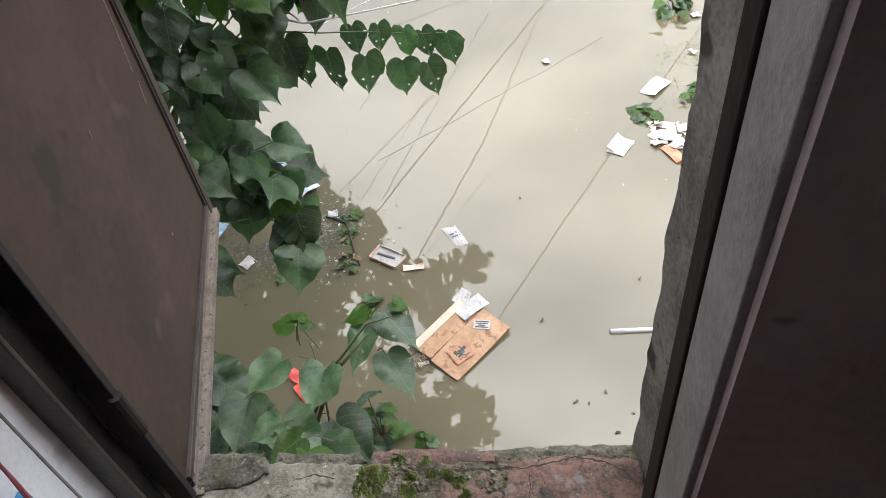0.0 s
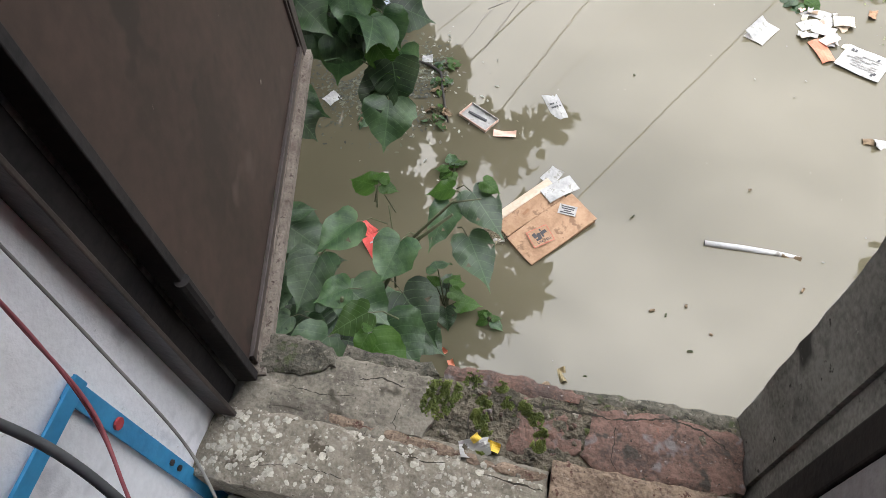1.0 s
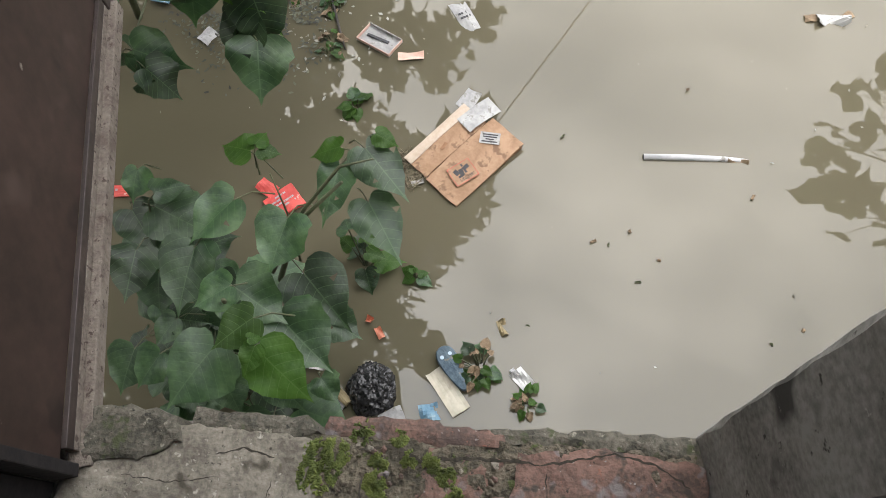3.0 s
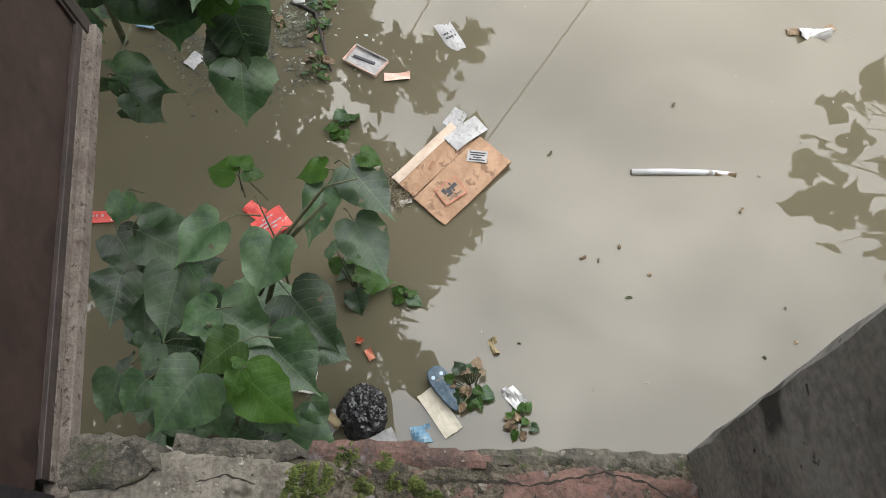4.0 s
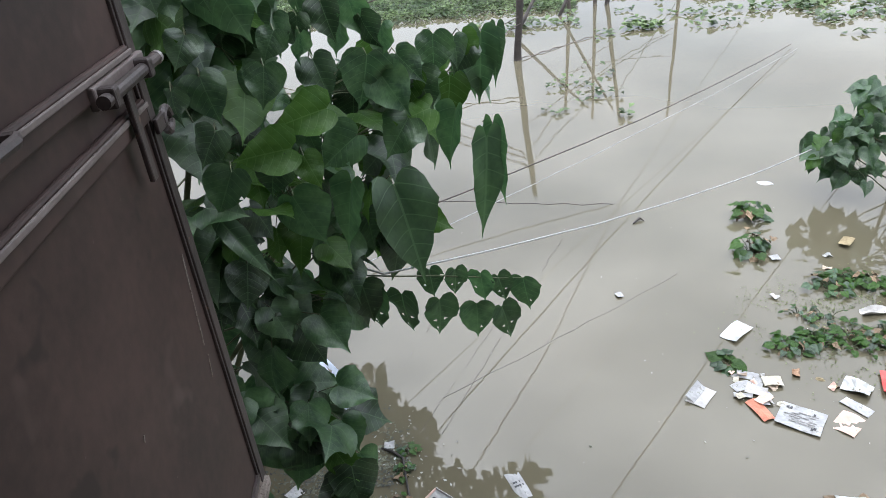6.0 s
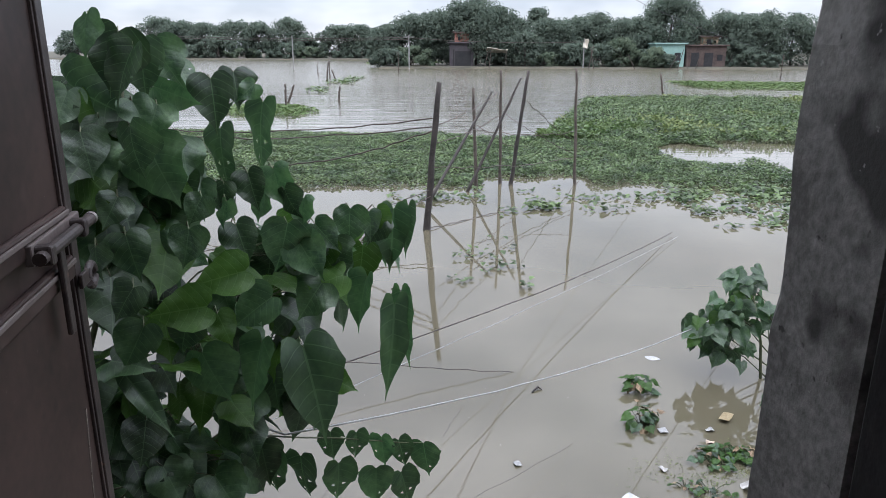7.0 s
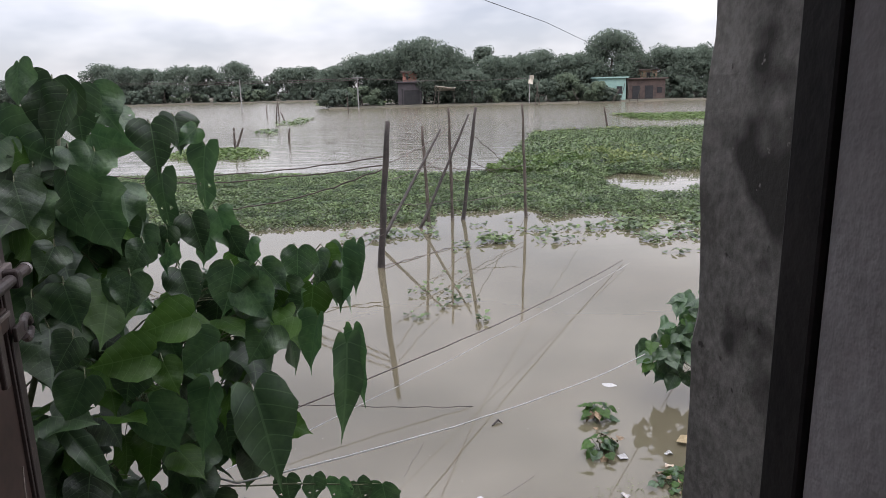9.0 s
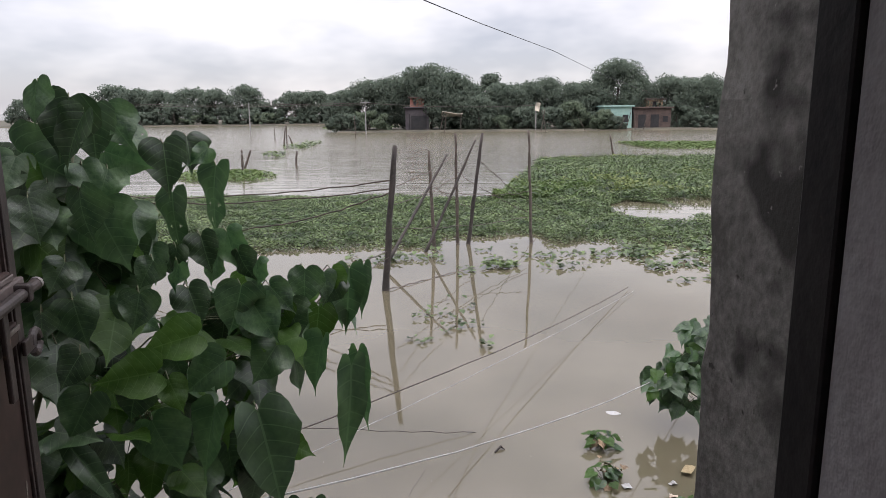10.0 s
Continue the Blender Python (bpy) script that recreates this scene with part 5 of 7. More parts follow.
carton = thing("carton", pose(0.155, 2.455, 0.0, 4, -3, 48), "soaked brown cardboard carton floating half under water", "carton")
part("side", boxed(-0.165, 0.165, -0.125, 0.02, -0.035, 0.022, 0.004), CARD_EDGE, carton, "soaked darker side of the carton")
part("main_panel", sheet(0.335, 0.150, 71, 0.004, 0.006, 6), CARD, carton, at=pose(0.0, -0.052, 0.027, 3, 0, 0))
part("flap", sheet(0.300, 0.078, 72, 0.004, 0.005, 6), CARD, carton, at=pose(-0.012, 0.066, 0.026, -4, 0, 0))
part("pale_strip", sheet(0.300, 0.036, 73, 0.004, 0.004, 6), CARD_PALE, carton, "pale printed edge strip", at=pose(-0.012, 0.122, 0.028, 0, 0, 0))
part("fold_gap", boxed(-0.150, 0.150, 0.021, 0.025, 0.022, 0.030), CARD_EDGE, carton)
label_sheet = part("address_label", sheet(0.072, 0.044, 74, 0.0015, 0.001), PAPER, carton, "white paper label with small writing", at=pose(0.098, -0.030, 0.038, 3, 0, -54))
for r, (y, l) in enumerate([(0.013, 0.055), (0.004, 0.05), (-0.005, 0.03), (-0.014, 0.056)]):
    part("print", boxed(-l / 2, l / 2, y - 0.0022, y + 0.0022, 0.002, 0.0032), PRINT, label_sheet)
mark = part("shipping_mark", boxed(-0.046, 0.046, -0.038, 0.038, 0.0, 0.0004), CARD, carton, "printed battery warning mark", at=pose(-0.062, -0.054, 0.0368, 3, 0, -12))
for x0, x1, y0, y1 in ((-0.044, 0.044, 0.0345, 0.036), (-0.044, 0.044, -0.036, -0.0345), (-0.044, -0.0425, -0.0345, 0.0345), (0.0425, 0.044, -0.0345, 0.0345)):
    part("outline", boxed(x0, x1, y0, y1, 0.0004, 0.0010), RED_PACK, mark, "red printed outline")
for x, y, w, h, a in [(-0.020, 0.010, 0.015, 0.022, 12), (-0.004, 0.002, 0.016, 0.026, -8), (0.010, 0.004, 0.008, 0.024, 4), (0.022, 0.012, 0.017, 0.014, 8), (0.010, 0.024, 0.006, 0.010, 0), (-0.012, -0.010, 0.020, 0.008, 0)]:
    part("print", boxed(-w / 2, w / 2, -h / 2, h / 2, 0.0, 0.0010), PRINT, mark, at=pose(x, y, 0.0004, 0, 0, a))
text = bpy.data.curves.new("mark_text", "FONT")
text.body, text.size, text.extrude, text.align_x = "UN 3481", 0.016, 0.0004, "CENTER"
letters = new("letters", text)
letters.matrix_basis = pose(0.006, -0.028, 0.0008)
letters.parent = mark
text.materials.append(PRINT)
part("torn_hole", boxed(-0.016, 0.016, -0.006, 0.006, 0.0, 0.001), CARD_EDGE, carton, at=pose(-0.035, 0.068, 0.034, -4, 0, 12))
litter("paper_sheet", 0.201, 2.60, 41, 0.143, 0.076, PAPER, "white paper sheet lying on the wet carton", "paper", 1, 0.046, group="papers on the carton")
litter("paper_sheet", 0.160, 2.672, 60, 0.085, 0.06, PAPER, "white paper sheet caught under the carton's edge", "paper", 2, 0.030, group="papers on the carton")
straw = thing("straw_mat", pose(-0.03, 2.40, 0.0), "clump of matted straw floating against the carton", "debris")
bm = bmesh.new()
g = random.Random(31)
for _ in range(140):
    a, r = g.uniform(0, 6.28), 0.05 * math.sqrt(g.random())
    p = Vector((r * math.cos(a), r * 1.6 * math.sin(a), g.uniform(0.0, 0.012)))
    d = Vector((g.uniform(-1, 1), g.uniform(-1, 1), g.uniform(-0.15, 0.15))).normalized() * g.uniform(0.015, 0.035)
    tube(bm, [p - d, p + d], 0.0012, 3, False)
part("straw", bm, STRAW, straw)
litter("paper_scrap", -0.005, 2.34, 20, 0.045, 0.02, PAPER_GREY, "small sodden printed scrap in the straw", "paper", 3)

tray = thing("card_tray", pose(-0.208, 2.973, 0.004, 0, 0, 58), "open white cardboard tray floating on the water", "card tray")
part("base", sheet(0.09, 0.163, 81, 0.002, 0.002), PAPER, tray)
for x0, x1, y0, y1 in ((-0.045, -0.042, -0.08, 0.08), (0.042, 0.045, -0.08, 0.08), (-0.042, 0.042, -0.0815, -0.0785), (-0.042, 0.042, 0.0785, 0.0815)):
    part("rim", boxed(x0, x1, y0, y1, 0.002, 0.016, 0.0008), PINK_PACK if x0 < -0.04 else PAPER, tray)
part("slot", boxed(-0.008, 0.004, -0.05, 0.05, 0.004, 0.008, 0.001), PRINT, tray, "dark slot in the tray", at=pose(0.005, 0.01, 0.0, 0, 0, 6))
t = litter("printed_card", 0.119, 3.101, 29, 0.068, 0.165, PAPER, "white printed card floating on the water", "card", 4)
bars(t, 0.045, 0.09, 4, PRINT, 5, 0.006, fill=0.3)
litter("card_scrap", -0.077, 2.895, 4, 0.100, 0.036, PINK_PACK, "faded pink card strip floating on the water", "card", 6)
litter("paper_scrap", -0.913, 2.997, 55, 0.071, 0.065, PAPER, "white paper scrap floating below the shrub", "paper", 7, 0.008)
t = litter("wrapper", -1.139, 3.227, -14, 0.09, 0.13, BLUE_PACK, "light blue packet floating under the shrub", "packet", 8, 0.012, 0.006)
t = thing("red_packet", pose(-0.47, 2.245, 0.006, 0, 0, 40), "crushed red printed carton floating under leaves", "packet")
part("face", sheet(0.12, 0.10, 82, 0.012, 0.01), RED_PACK, t)
part("flap", sheet(0.05, 0.07, 83, 0.003, 0.01), RED_PACK, t, at=pose(-0.02, 0.085, 0.006, 15, 0, 20))
bars(t, 0.08, 0.06, 4, PAPER, 84, 0.021, fill=0.6)
t = litter("red_packet", -1.108, 2.272, 2, 0.13, 0.045, RED_PACK, "long red packet with a white printed patch", "packet", 9, 0.008, 0.006)
bars(t, 0.05, 0.02, 1, PAPER, 85, 0.012)
litter("paper_scrap", -0.422, 1.979, 37, 0.095, 0.075, PAPER, "torn white paper floating among leaf stems", "paper", 10, 0.006, curl=0.016)
litter("film_scrap", -0.266, 1.688, 0, 0.05, 0.07, PAPER_GREY, "crumpled grey plastic film on the water", "film", 11, 0.006, curl=0.018)
t = litter("paper_scrap", -0.203, 1.538, 65, 0.07, 0.07, PAPER, "white card scrap lodged below the sill", "paper", 12, 0.008)
litter("yellow_box", -0.180, 1.578, 50, 0.03, 0.085, OLD_YELLOW, "flattened yellow carton edge below the sill", "carton", 13, 0.014, 0.012)
litter("paper_sheet", -0.008, 1.505, 28, 0.075, 0.075, PAPER, "folded white paper below the sill", "paper", 14, 0.008, curl=0.012)
litter("board", 0.151, 1.606, 37, 0.062, 0.155, BOARD, "dirty white board floating under a rubber sole", "board", 15, 0.006, 0.006, 0.003)
litter("wrapper", 0.098, 1.538, 14, 0.06, 0.055, BLUE_PACK, "crumpled light blue wrapper below the sill", "wrapper", 16, 0.006, curl=0.016)
t = litter("film_scrap", 0.376, 1.655, 42, 0.045, 0.065, SILVER, "torn silver film scrap floating on the water", "film", 17, 0.005, curl=0.01)
litter("paper_scrap", 0.352, 1.672, 42, 0.018, 0.03, PAPER, "tiny white paper scrap floating on the water", "paper", 18, 0.010)
litter("wrapper", -0.08, 1.782, 30, 0.022, 0.04, ORANGE_PACK, "small orange sachet floating on the water", "wrapper", 19)
litter("wrapper", -0.117, 1.824, 70, 0.022, 0.022, ORANGE_PACK, "tiny crumpled orange wrapper on the water", "wrapper", 20, curl=0.012)
litter("wrapper", 0.312, 1.818, 20, 0.03, 0.055, OLD_YELLOW, "withered yellow wrapper floating on the water", "wrapper", 21, curl=0.016)

sole = thing("slipper_sole", pose(0.164, 1.672, 0.020, 3, 2, 33), "blue rubber slipper sole floating on a board", "slipper")
bm = bmesh.new()
ring = []
for k in range(28):
    a = 2 * math.pi * k / 28
    y = 0.078 * math.sin(a)
    ring.append(((0.032 + 0.005 * math.sin(a * 1.0) - 0.004 * math.cos(2 * a)) * math.cos(a) + 0.004 * math.sin(2 * a), y))
lo = [bm.verts.new((x, y, 0)) for x, y in ring]
mi = [bm.verts.new((x * 1.02, y * 1.01, 0.009)) for x, y in ring]
up = [bm.verts.new((x * 0.93, y * 0.965, 0.014 + 0.004 * (y / 0.078) ** 2)) for x, y in ring]
for a, b in ((lo, mi), (mi, up)):
    for k in range(28):
        bm.faces.new((a[k], a[(k + 1) % 28], b[(k + 1) % 28], b[k]))
bm.faces.new(up)
bm.faces.new(lo[::-1])
part("sole", bm, SLIPPER, sole)
for x in (-0.014, 0.014):
    part("plug", tube(bmesh.new(), [(x, 0.045, 0.012), (x, 0.045, 0.018)], 0.006, 12), BUTTON, sole, "pale blue strap plug")

bag = thing("plastic_bag", pose(-0.085, 1.60, 0.0), "crumpled black plastic bag floating by the sill", "plastic bag")
bm = bmesh.new()
bmesh.ops.create_icosphere(bm, subdivisions=5, radius=1.0)
for v in bm.verts:
    d = v.co.copy()
    n1 = noise.noise(d * 1.3 + Vector((3, 1, 7)))
    n2 = 1 - abs(noise.noise(d * 2.4 + Vector((9, 4, 2)))) * 2.2
    n3 = 1 - abs(noise.noise(d * 5.5 + Vector((1, 8, 2)))) * 2.2
    n4 = 1 - abs(noise.noise(d * 11 + Vector((5, 3, 6)))) * 2.2
    k = 0.84 + 0.12 * n1 + 0.08 * n2 + 0.075 * n3 + 0.02 * n4
    v.co = Vector((d.x * 0.082 * k, d.y * 0.090 * k, max(d.z * 0.07 * k, -0.03)))
part("film", bm, BLACK_FILM, bag)

pipe = thing("pipe", pose(0.967, 2.462, -0.001, 0, 0, 0), "grey-white split plastic pipe floating on the water", "pipe")
part("barrel", tube(bmesh.new(), [(-0.187, 0, 0.004), (-0.05, 0, 0.005), (0.08, -0.002, 0.002), (0.15, -0.004, -0.004), (0.19, -0.003, -0.005)], [0.0115, 0.0115, 0.0105, 0.008, 0.003], 14), PVC, pipe, smooth=True)
part("mouth", tube(bmesh.new(), [(-0.1885, 0, 0.004), (-0.1865, 0, 0.004)], 0.0105, 14), PRINT, pipe, "dark open pipe end")
part("torn_edge", sheet(0.07, 0.02, 86, 0.001, 0.008), DRY_LEAF, pipe, "brown torn edge", at=pose(0.13, -0.008, 0.004, 0, 0, -8))
t = litter("film_scrap", 1.50, 3.075, 0, 0.11, 0.05, SILVER, "crumpled clear film with floating husks", "film", 22, 0.008, curl=0.02)
for k, (x, y) in enumerate([(-0.075, 0.012), (0.06, 0.022)]):
    part("husk", sheet(0.045, 0.035, 90 + k, 0.002, 0.006), DRY_LEAF, t, at=pose(x, y, 0.0, 0, 0, 40 * k))
cup = thing("card_tray", pose(1.016, 3.717, 0.006, 0, 0, 57), "white folded card box with an open slot", "card box")
part("base", sheet(0.15, 0.10, 91, 0.003, 0.003), PAPER_GREY, cup)
part("lid", sheet(0.14, 0.055, 92, 0.002, 0.004), PAPER, cup, at=pose(0.0, 0.028, 0.014, 28, 0, 0))
g = random.Random(77)
for k, (x, y, w, h, a, m, lab) in enumerate([(1.266, 3.888, 0.14, 0.06, -14, PAPER, "white card scrap in a drift of litter"), (1.235, 3.80, 0.11, 0.06, 25, PAPER, "white packet in a drift of litter"), (1.29, 3.755, 0.10, 0.07, -25, PAPER_GREY, "grey sodden packet in a drift of litter"),
                                           (1.385, 3.825, 0.095, 0.07, 2, BOARD, "cream card scrap in a drift of litter"), (1.32, 3.83, 0.08, 0.05, 60, PAPER, "white card scrap in a drift of litter"), (1.22, 3.72, 0.09, 0.03, -8, PAPER, "white card strip in a drift of litter"),
                                           (1.276, 3.62, 0.065, 0.15, 23, ORANGE_PACK, "orange wrapper in a drift of litter"), (1.31, 3.69, 0.09, 0.05, 40, PINK_PACK, "pink card scrap in a drift of litter"), (1.33, 3.73, 0.06, 0.04, 15, PAPER, "white card scrap in a drift of litter")]):
    litter("litter_scrap", x, y, a, w, h, m, lab, "litter", 200 + k, 0.005 + 0.004 * (k % 4), group="drift of litter")
pile = random.Random(515)
for k in range(16):
    litter("litter_scrap", 1.30 + pile.uniform(-0.10, 0.12), 3.78 + pile.uniform(-0.12, 0.12), pile.uniform(0, 180), pile.uniform(0.02, 0.06), pile.uniform(0.015, 0.04), pile.choice((PAPER_GREY, PINK_PACK, CARD_PALE, PAPER, CARD, BOARD)),
           "small sodden scrap in a drift of litter", "litter", 540 + k, 0.004 + 0.012 * pile.random(), curl=0.008, group="drift of litter")
for k, (x, y, m, lab) in enumerate([(1.62, 3.86, OLD_YELLOW, "yellow scrap floating near the drift"), (1.67, 3.80, PINK_PACK, "pink scrap floating near the drift"), (1.52, 3.90, CARD, "brown scrap floating near the drift"), (1.60, 4.62, PAPER_GREY, "grey scrap caught in weed"), (2.0, 4.95, CARD_PALE, "pale card caught in weed"), (2.05, 5.1, PAPER, "white scrap caught in weed")]):
    litter("litter_scrap", x, y, 40 * k, 0.055, 0.035, m, lab, "litter", 570 + k, 0.006, curl=0.012, group="stray scraps")
t = litter("printed_card", 1.446, 3.562, -29, 0.20, 0.165, PAPER, "large white printed leaflet floating on the water", "leaflet", 23, 0.005, curl=0.004)
bars(t, 0.15, 0.09, 6, DULL_WIRE, 24, 0.006, fill=0.8)
for x, y in ((-0.07, 0.055), (-0.055, 0.055), (0.06, -0.055), (0.07, -0.045), (0.05, 0.05)):
    part("print", boxed(x - 0.005, x + 0.005, y - 0.008, y + 0.008, 0.006, 0.0075), PRINT, t)
litter("film_scrap", 1.305, 4.262, 49, 0.19, 0.10, SILVER, "pale clear film floating on the water", "film", 25, 0.005, curl=0.014)
litter("paper_scrap", 1.726, 3.657, 40, 0.06, 0.14, PAPER, "long white card floating on the water", "card", 26)
t = litter("red_packet", 1.974, 3.817, -15, 0.15, 0.17, RED_PACK, "red printed packet floating near the bank", "packet", 27, 0.010, 0.008)
bars(t, 0.08, 0.05, 3, PAPER, 28, 0.02, fill=0.6)
litter("wrapper", 1.651, 3.542, 49, 0.15, 0.11, PINK_PACK, "faded pink wrapper lying half under water", "wrapper", 29, 0.002, curl=0.01)
litter("card_scrap", 2.212, 5.253, 55, 0.12, 0.07, OLD_YELLOW, "yellow-brown card lying on the weed", "card", 30, 0.03)
litter("paper_scrap", 1.956, 6.274, 13, 0.11, 0.085, PAPER, "white paper scrap floating alone", "paper", 32)
litter("film_scrap", 1.772, 3.788, 55, 0.10, 0.13, SILVER, "bluish clear bag floating on the water", "film", 33, 0.01, curl=0.03)
litter("paper_scrap", 0.688, 4.65, 20, 0.04, 0.05, PAPER, "small white scrap floating alone", "paper", 34, 0.008)
litter("wrapper", 1.72, 5.08, 10, 0.06, 0.06, PAPER, "white scrap beside a green tuft", "paper", 35, 0.008)
litter("film_scrap", 2.1, 4.45, 10, 0.16, 0.06, PAPER_GREY, "grey film caught in the weed", "film", 36, 0.01, curl=0.02)
litter("wrapper", -0.525, 3.319, 10, 0.05, 0.05, PAPER, "small white scrap under the shrub", "paper", 37, 0.008)
litter("plastic_sheet", -0.98, 3.78, -48, 0.85, 0.20, FILM_BLUE, "limp blue-grey plastic sheet floating under the shrub", "plastic sheet", 38, 0.012, 0.002, 0.03)
branch = thing("fallen_branch", pose(0, 0, 0), "dark bare twig lying in the water under the shrub", "branch")
part("stick", tube(bmesh.new(), [(-0.56, 3.30, 0.0), (-0.50, 3.27, 0.012), (-0.44, 3.23, 0.012), (-0.40, 3.10, 0.008), (-0.36, 2.98, 0.006), (-0.34, 2.93, 0.004)], [0.006, 0.007, 0.007, 0.006, 0.005, 0.003], 7), WOOD_DARK, branch, smooth=True)
part("floating_twig", tube(bmesh.new(), [(0.87, 5.62, 0.004), (0.92, 5.68, 0.02), (0.95, 5.66, 0.004)], [0.006, 0.01, 0.004], 6), WOOD_DARK, thing("fallen_branch", pose(0, 0, 0), "short dark twig floating on the open water", "branch"))
wrap = thing("wrapper", pose(0.165, 1.155, 1.188, 0, 0, 20), "crumpled yellow and white wrapper lying on the sill", "wrapper")
part("film", sheet(0.05, 0.03, 95, 0.001, 0.014, 6), SILVER, wrap)
part("yellow_end", sheet(0.022, 0.016, 96, 0.001, 0.008), YELLOW_PACK, wrap, at=pose(0.030, -0.004, 0.006, 10, 0, -30))
part("yellow_corner", sheet(0.016, 0.012, 97, 0.001, 0.006), YELLOW_PACK, wrap, at=pose(0.004, 0.014, 0.010, 20, 0, 30))

# ---- things inside the doorway ----
rack = thing("metal_rack", pose(0, 0, 0), "blue painted flat-bar frame standing against the white wall", "metal frame")
part("leg", boxed(-0.286, -0.281, 1.002, 1.030, FLOOR_Z, 1.585, 0.001), BLUE_STEEL, rack)
part("leg", boxed(-0.286, -0.281, 0.705, 0.733, FLOOR_Z, 1.56, 0.001), BLUE_STEEL, rack)
part("top_bar", boxed(-0.2805, -0.2755, 0.45, 1.032, 1.563, 1.590, 0.001), BLUE_STEEL, rack)
for z in (1.46, 1.28, 1.25):
    part("rivet", tube(bmesh.new(), [(-0.2805, 1.016, z), (-0.277, 1.016, z)], 0.009 if z > 1.4 else 0.005, 12), RED_PAINT if z > 1.4 else STEEL_DARK, rack, "rusty rivet")

battery = thing("battery", pose(-0.155, 0.652, FLOOR_Z), "black inverter battery in a white plastic tray on the floor", "battery")
part("case", boxed(-0.098, 0.098, -0.24, 0.240, 0.02, 0.44, 0.008), BATTERY_BLACK, battery)
for y in (-0.12, 0.0, 0.115):
    part("lid_ridge", boxed(-0.096, 0.096, y - 0.004, y + 0.004, 0.4695, 0.4725, 0.001), BATTERY_BLACK, battery)
part("lid_step", boxed(0.030, 0.034, 0.125, 0.236, 0.4695, 0.4745, 0.001), BATTERY_BLACK, battery)
part("lid", boxed(-0.101, 0.101, -0.243, 0.243, 0.44, 0.47, 0.006), BATTERY_BLACK, battery)
part("vent_plug", tube(bmesh.new(), [(-0.060, 0.20, 0.468), (-0.060, 0.20, 0.474), (-0.060, 0.20, 0.478)], [0.024, 0.023, 0.018], 24), BATTERY_BLACK, battery)
cap = part("float_cap", tube(bmesh.new(), [(0.0, 0.185, 0.468), (0.0, 0.185, 0.476)], 0.020, 20), YELLOW_PLASTIC, battery, "yellow level cap")
part("cap_mark", boxed(-0.008, 0.008, 0.183, 0.187, 0.4762, 0.477), BATTERY_BLACK, cap)
part("cap_mark", boxed(-0.002, 0.002, 0.177, 0.193, 0.4762, 0.477), BATTERY_BLACK, cap)
part("vent_cap", tube(bmesh.new(), [(0.068, 0.178, 0.468), (0.068, 0.178, 0.481), (0.068, 0.178, 0.484)], [0.020, 0.019, 0.015], 24), WHITE_PLASTIC, battery, "white vent cap")
part("terminal", tube(bmesh.new(), [(-0.088, 0.221, 0.466), (-0.088, 0.221, 0.488), (-0.088, 0.221, 0.492)], [0.010, 0.010, 0.007], 14), STEEL_BARE, battery, "lead terminal post")
part("clamp", boxed(-0.106, -0.074, 0.208, 0.234, 0.472, 0.482, 0.002), STEEL_RUBBED, battery, "bolted cable clamp")
part("bolt", tube(bmesh.new(), [(-0.100, 0.200, 0.477), (-0.100, 0.240, 0.477)], 0.0035, 6), STEEL_BARE, battery)
part("sticker", boxed(-0.052, -0.041, 0.06, 0.14, 0.4702, 0.4708), PAPER, battery, "white paper strip with small writing", at=pose(0, 0, 0, 0, 0, 0))
for k in range(5):
    part("print", boxed(-0.049, -0.044, 0.065 + 0.015 * k, 0.074 + 0.015 * k, 0.4709, 0.4714), PRINT, battery)
rimset = [(-0.112, -0.104, -0.25, 0.262), (0.104, 0.112, -0.25, 0.262), (-0.104, 0.104, 0.252, 0.262), (-0.104, 0.104, -0.258, -0.25)]
for x0, x1, y0, y1 in rimset:
    part("tray_wall", boxed(x0, x1, y0, y1, 0.0, 0.30 if x0 > 0.1 else 0.455, 0.003), WHITE_PLASTIC, battery, "white plastic tray wall")
for k in range(8):
    part("tray_rib", boxed(-0.092 + 0.026 * k, -0.084 + 0.026 * k, 0.262, 0.268, 0.05, 0.45, 0.002), WHITE_PLASTIC, battery)


def cord(points, r, mat, label, name="cable"):
    """A smooth hanging cord through a few points."""
    pts = [Vector(p) for p in points]
    out = []
    ext = [pts[0] * 2 - pts[1]] + pts + [pts[-1] * 2 - pts[-2]]
    for i in range(1, len(ext) - 2):
        for k in range(8):
            f = k / 8
            a, b, c, d = ext[i - 1], ext[i], ext[i + 1], ext[i + 2]
            out.append(0.5 * ((2 * b) + (c - a) * f + (2 * a - 5 * b + 4 * c - d) * f * f + (3 * b - a - 3 * c + d) * f ** 3))
    out.append(pts[-1])
    t = thing(name, pose(0, 0, 0), label, "cable", "cables by the battery")
    part("sheath", tube(bmesh.new(), out, r, 8), mat, t, smooth=True)


cord([(-0.282, 0.93, 1.93), (-0.262, 0.935, 1.78), (-0.20, 0.93, 1.66), (-0.125, 0.89, 1.56), (-0.076, 0.832, 1.462)], 0.0056, BLACK_RUBBER, "thick black cable hanging down to the battery")
cord([(-0.284, 1.075, 2.05), (-0.280, 1.06, 1.89), (-0.262, 1.03, 1.72), (-0.225, 0.99, 1.60), (-0.16, 0.90, 1.52), (-0.06, 0.835, 1.46)], 0.0024, RED_WIRE, "red wire hanging along the white wall")
cord([(-0.284, 1.085, 2.05), (-0.277, 1.055, 1.87), (-0.255, 1.025, 1.70), (-0.222, 0.98, 1.585), (-0.15, 0.89, 1.51), (-0.055, 0.85, 1.46)], 0.0021, RED_WIRE, "second red wire twisted with the first")
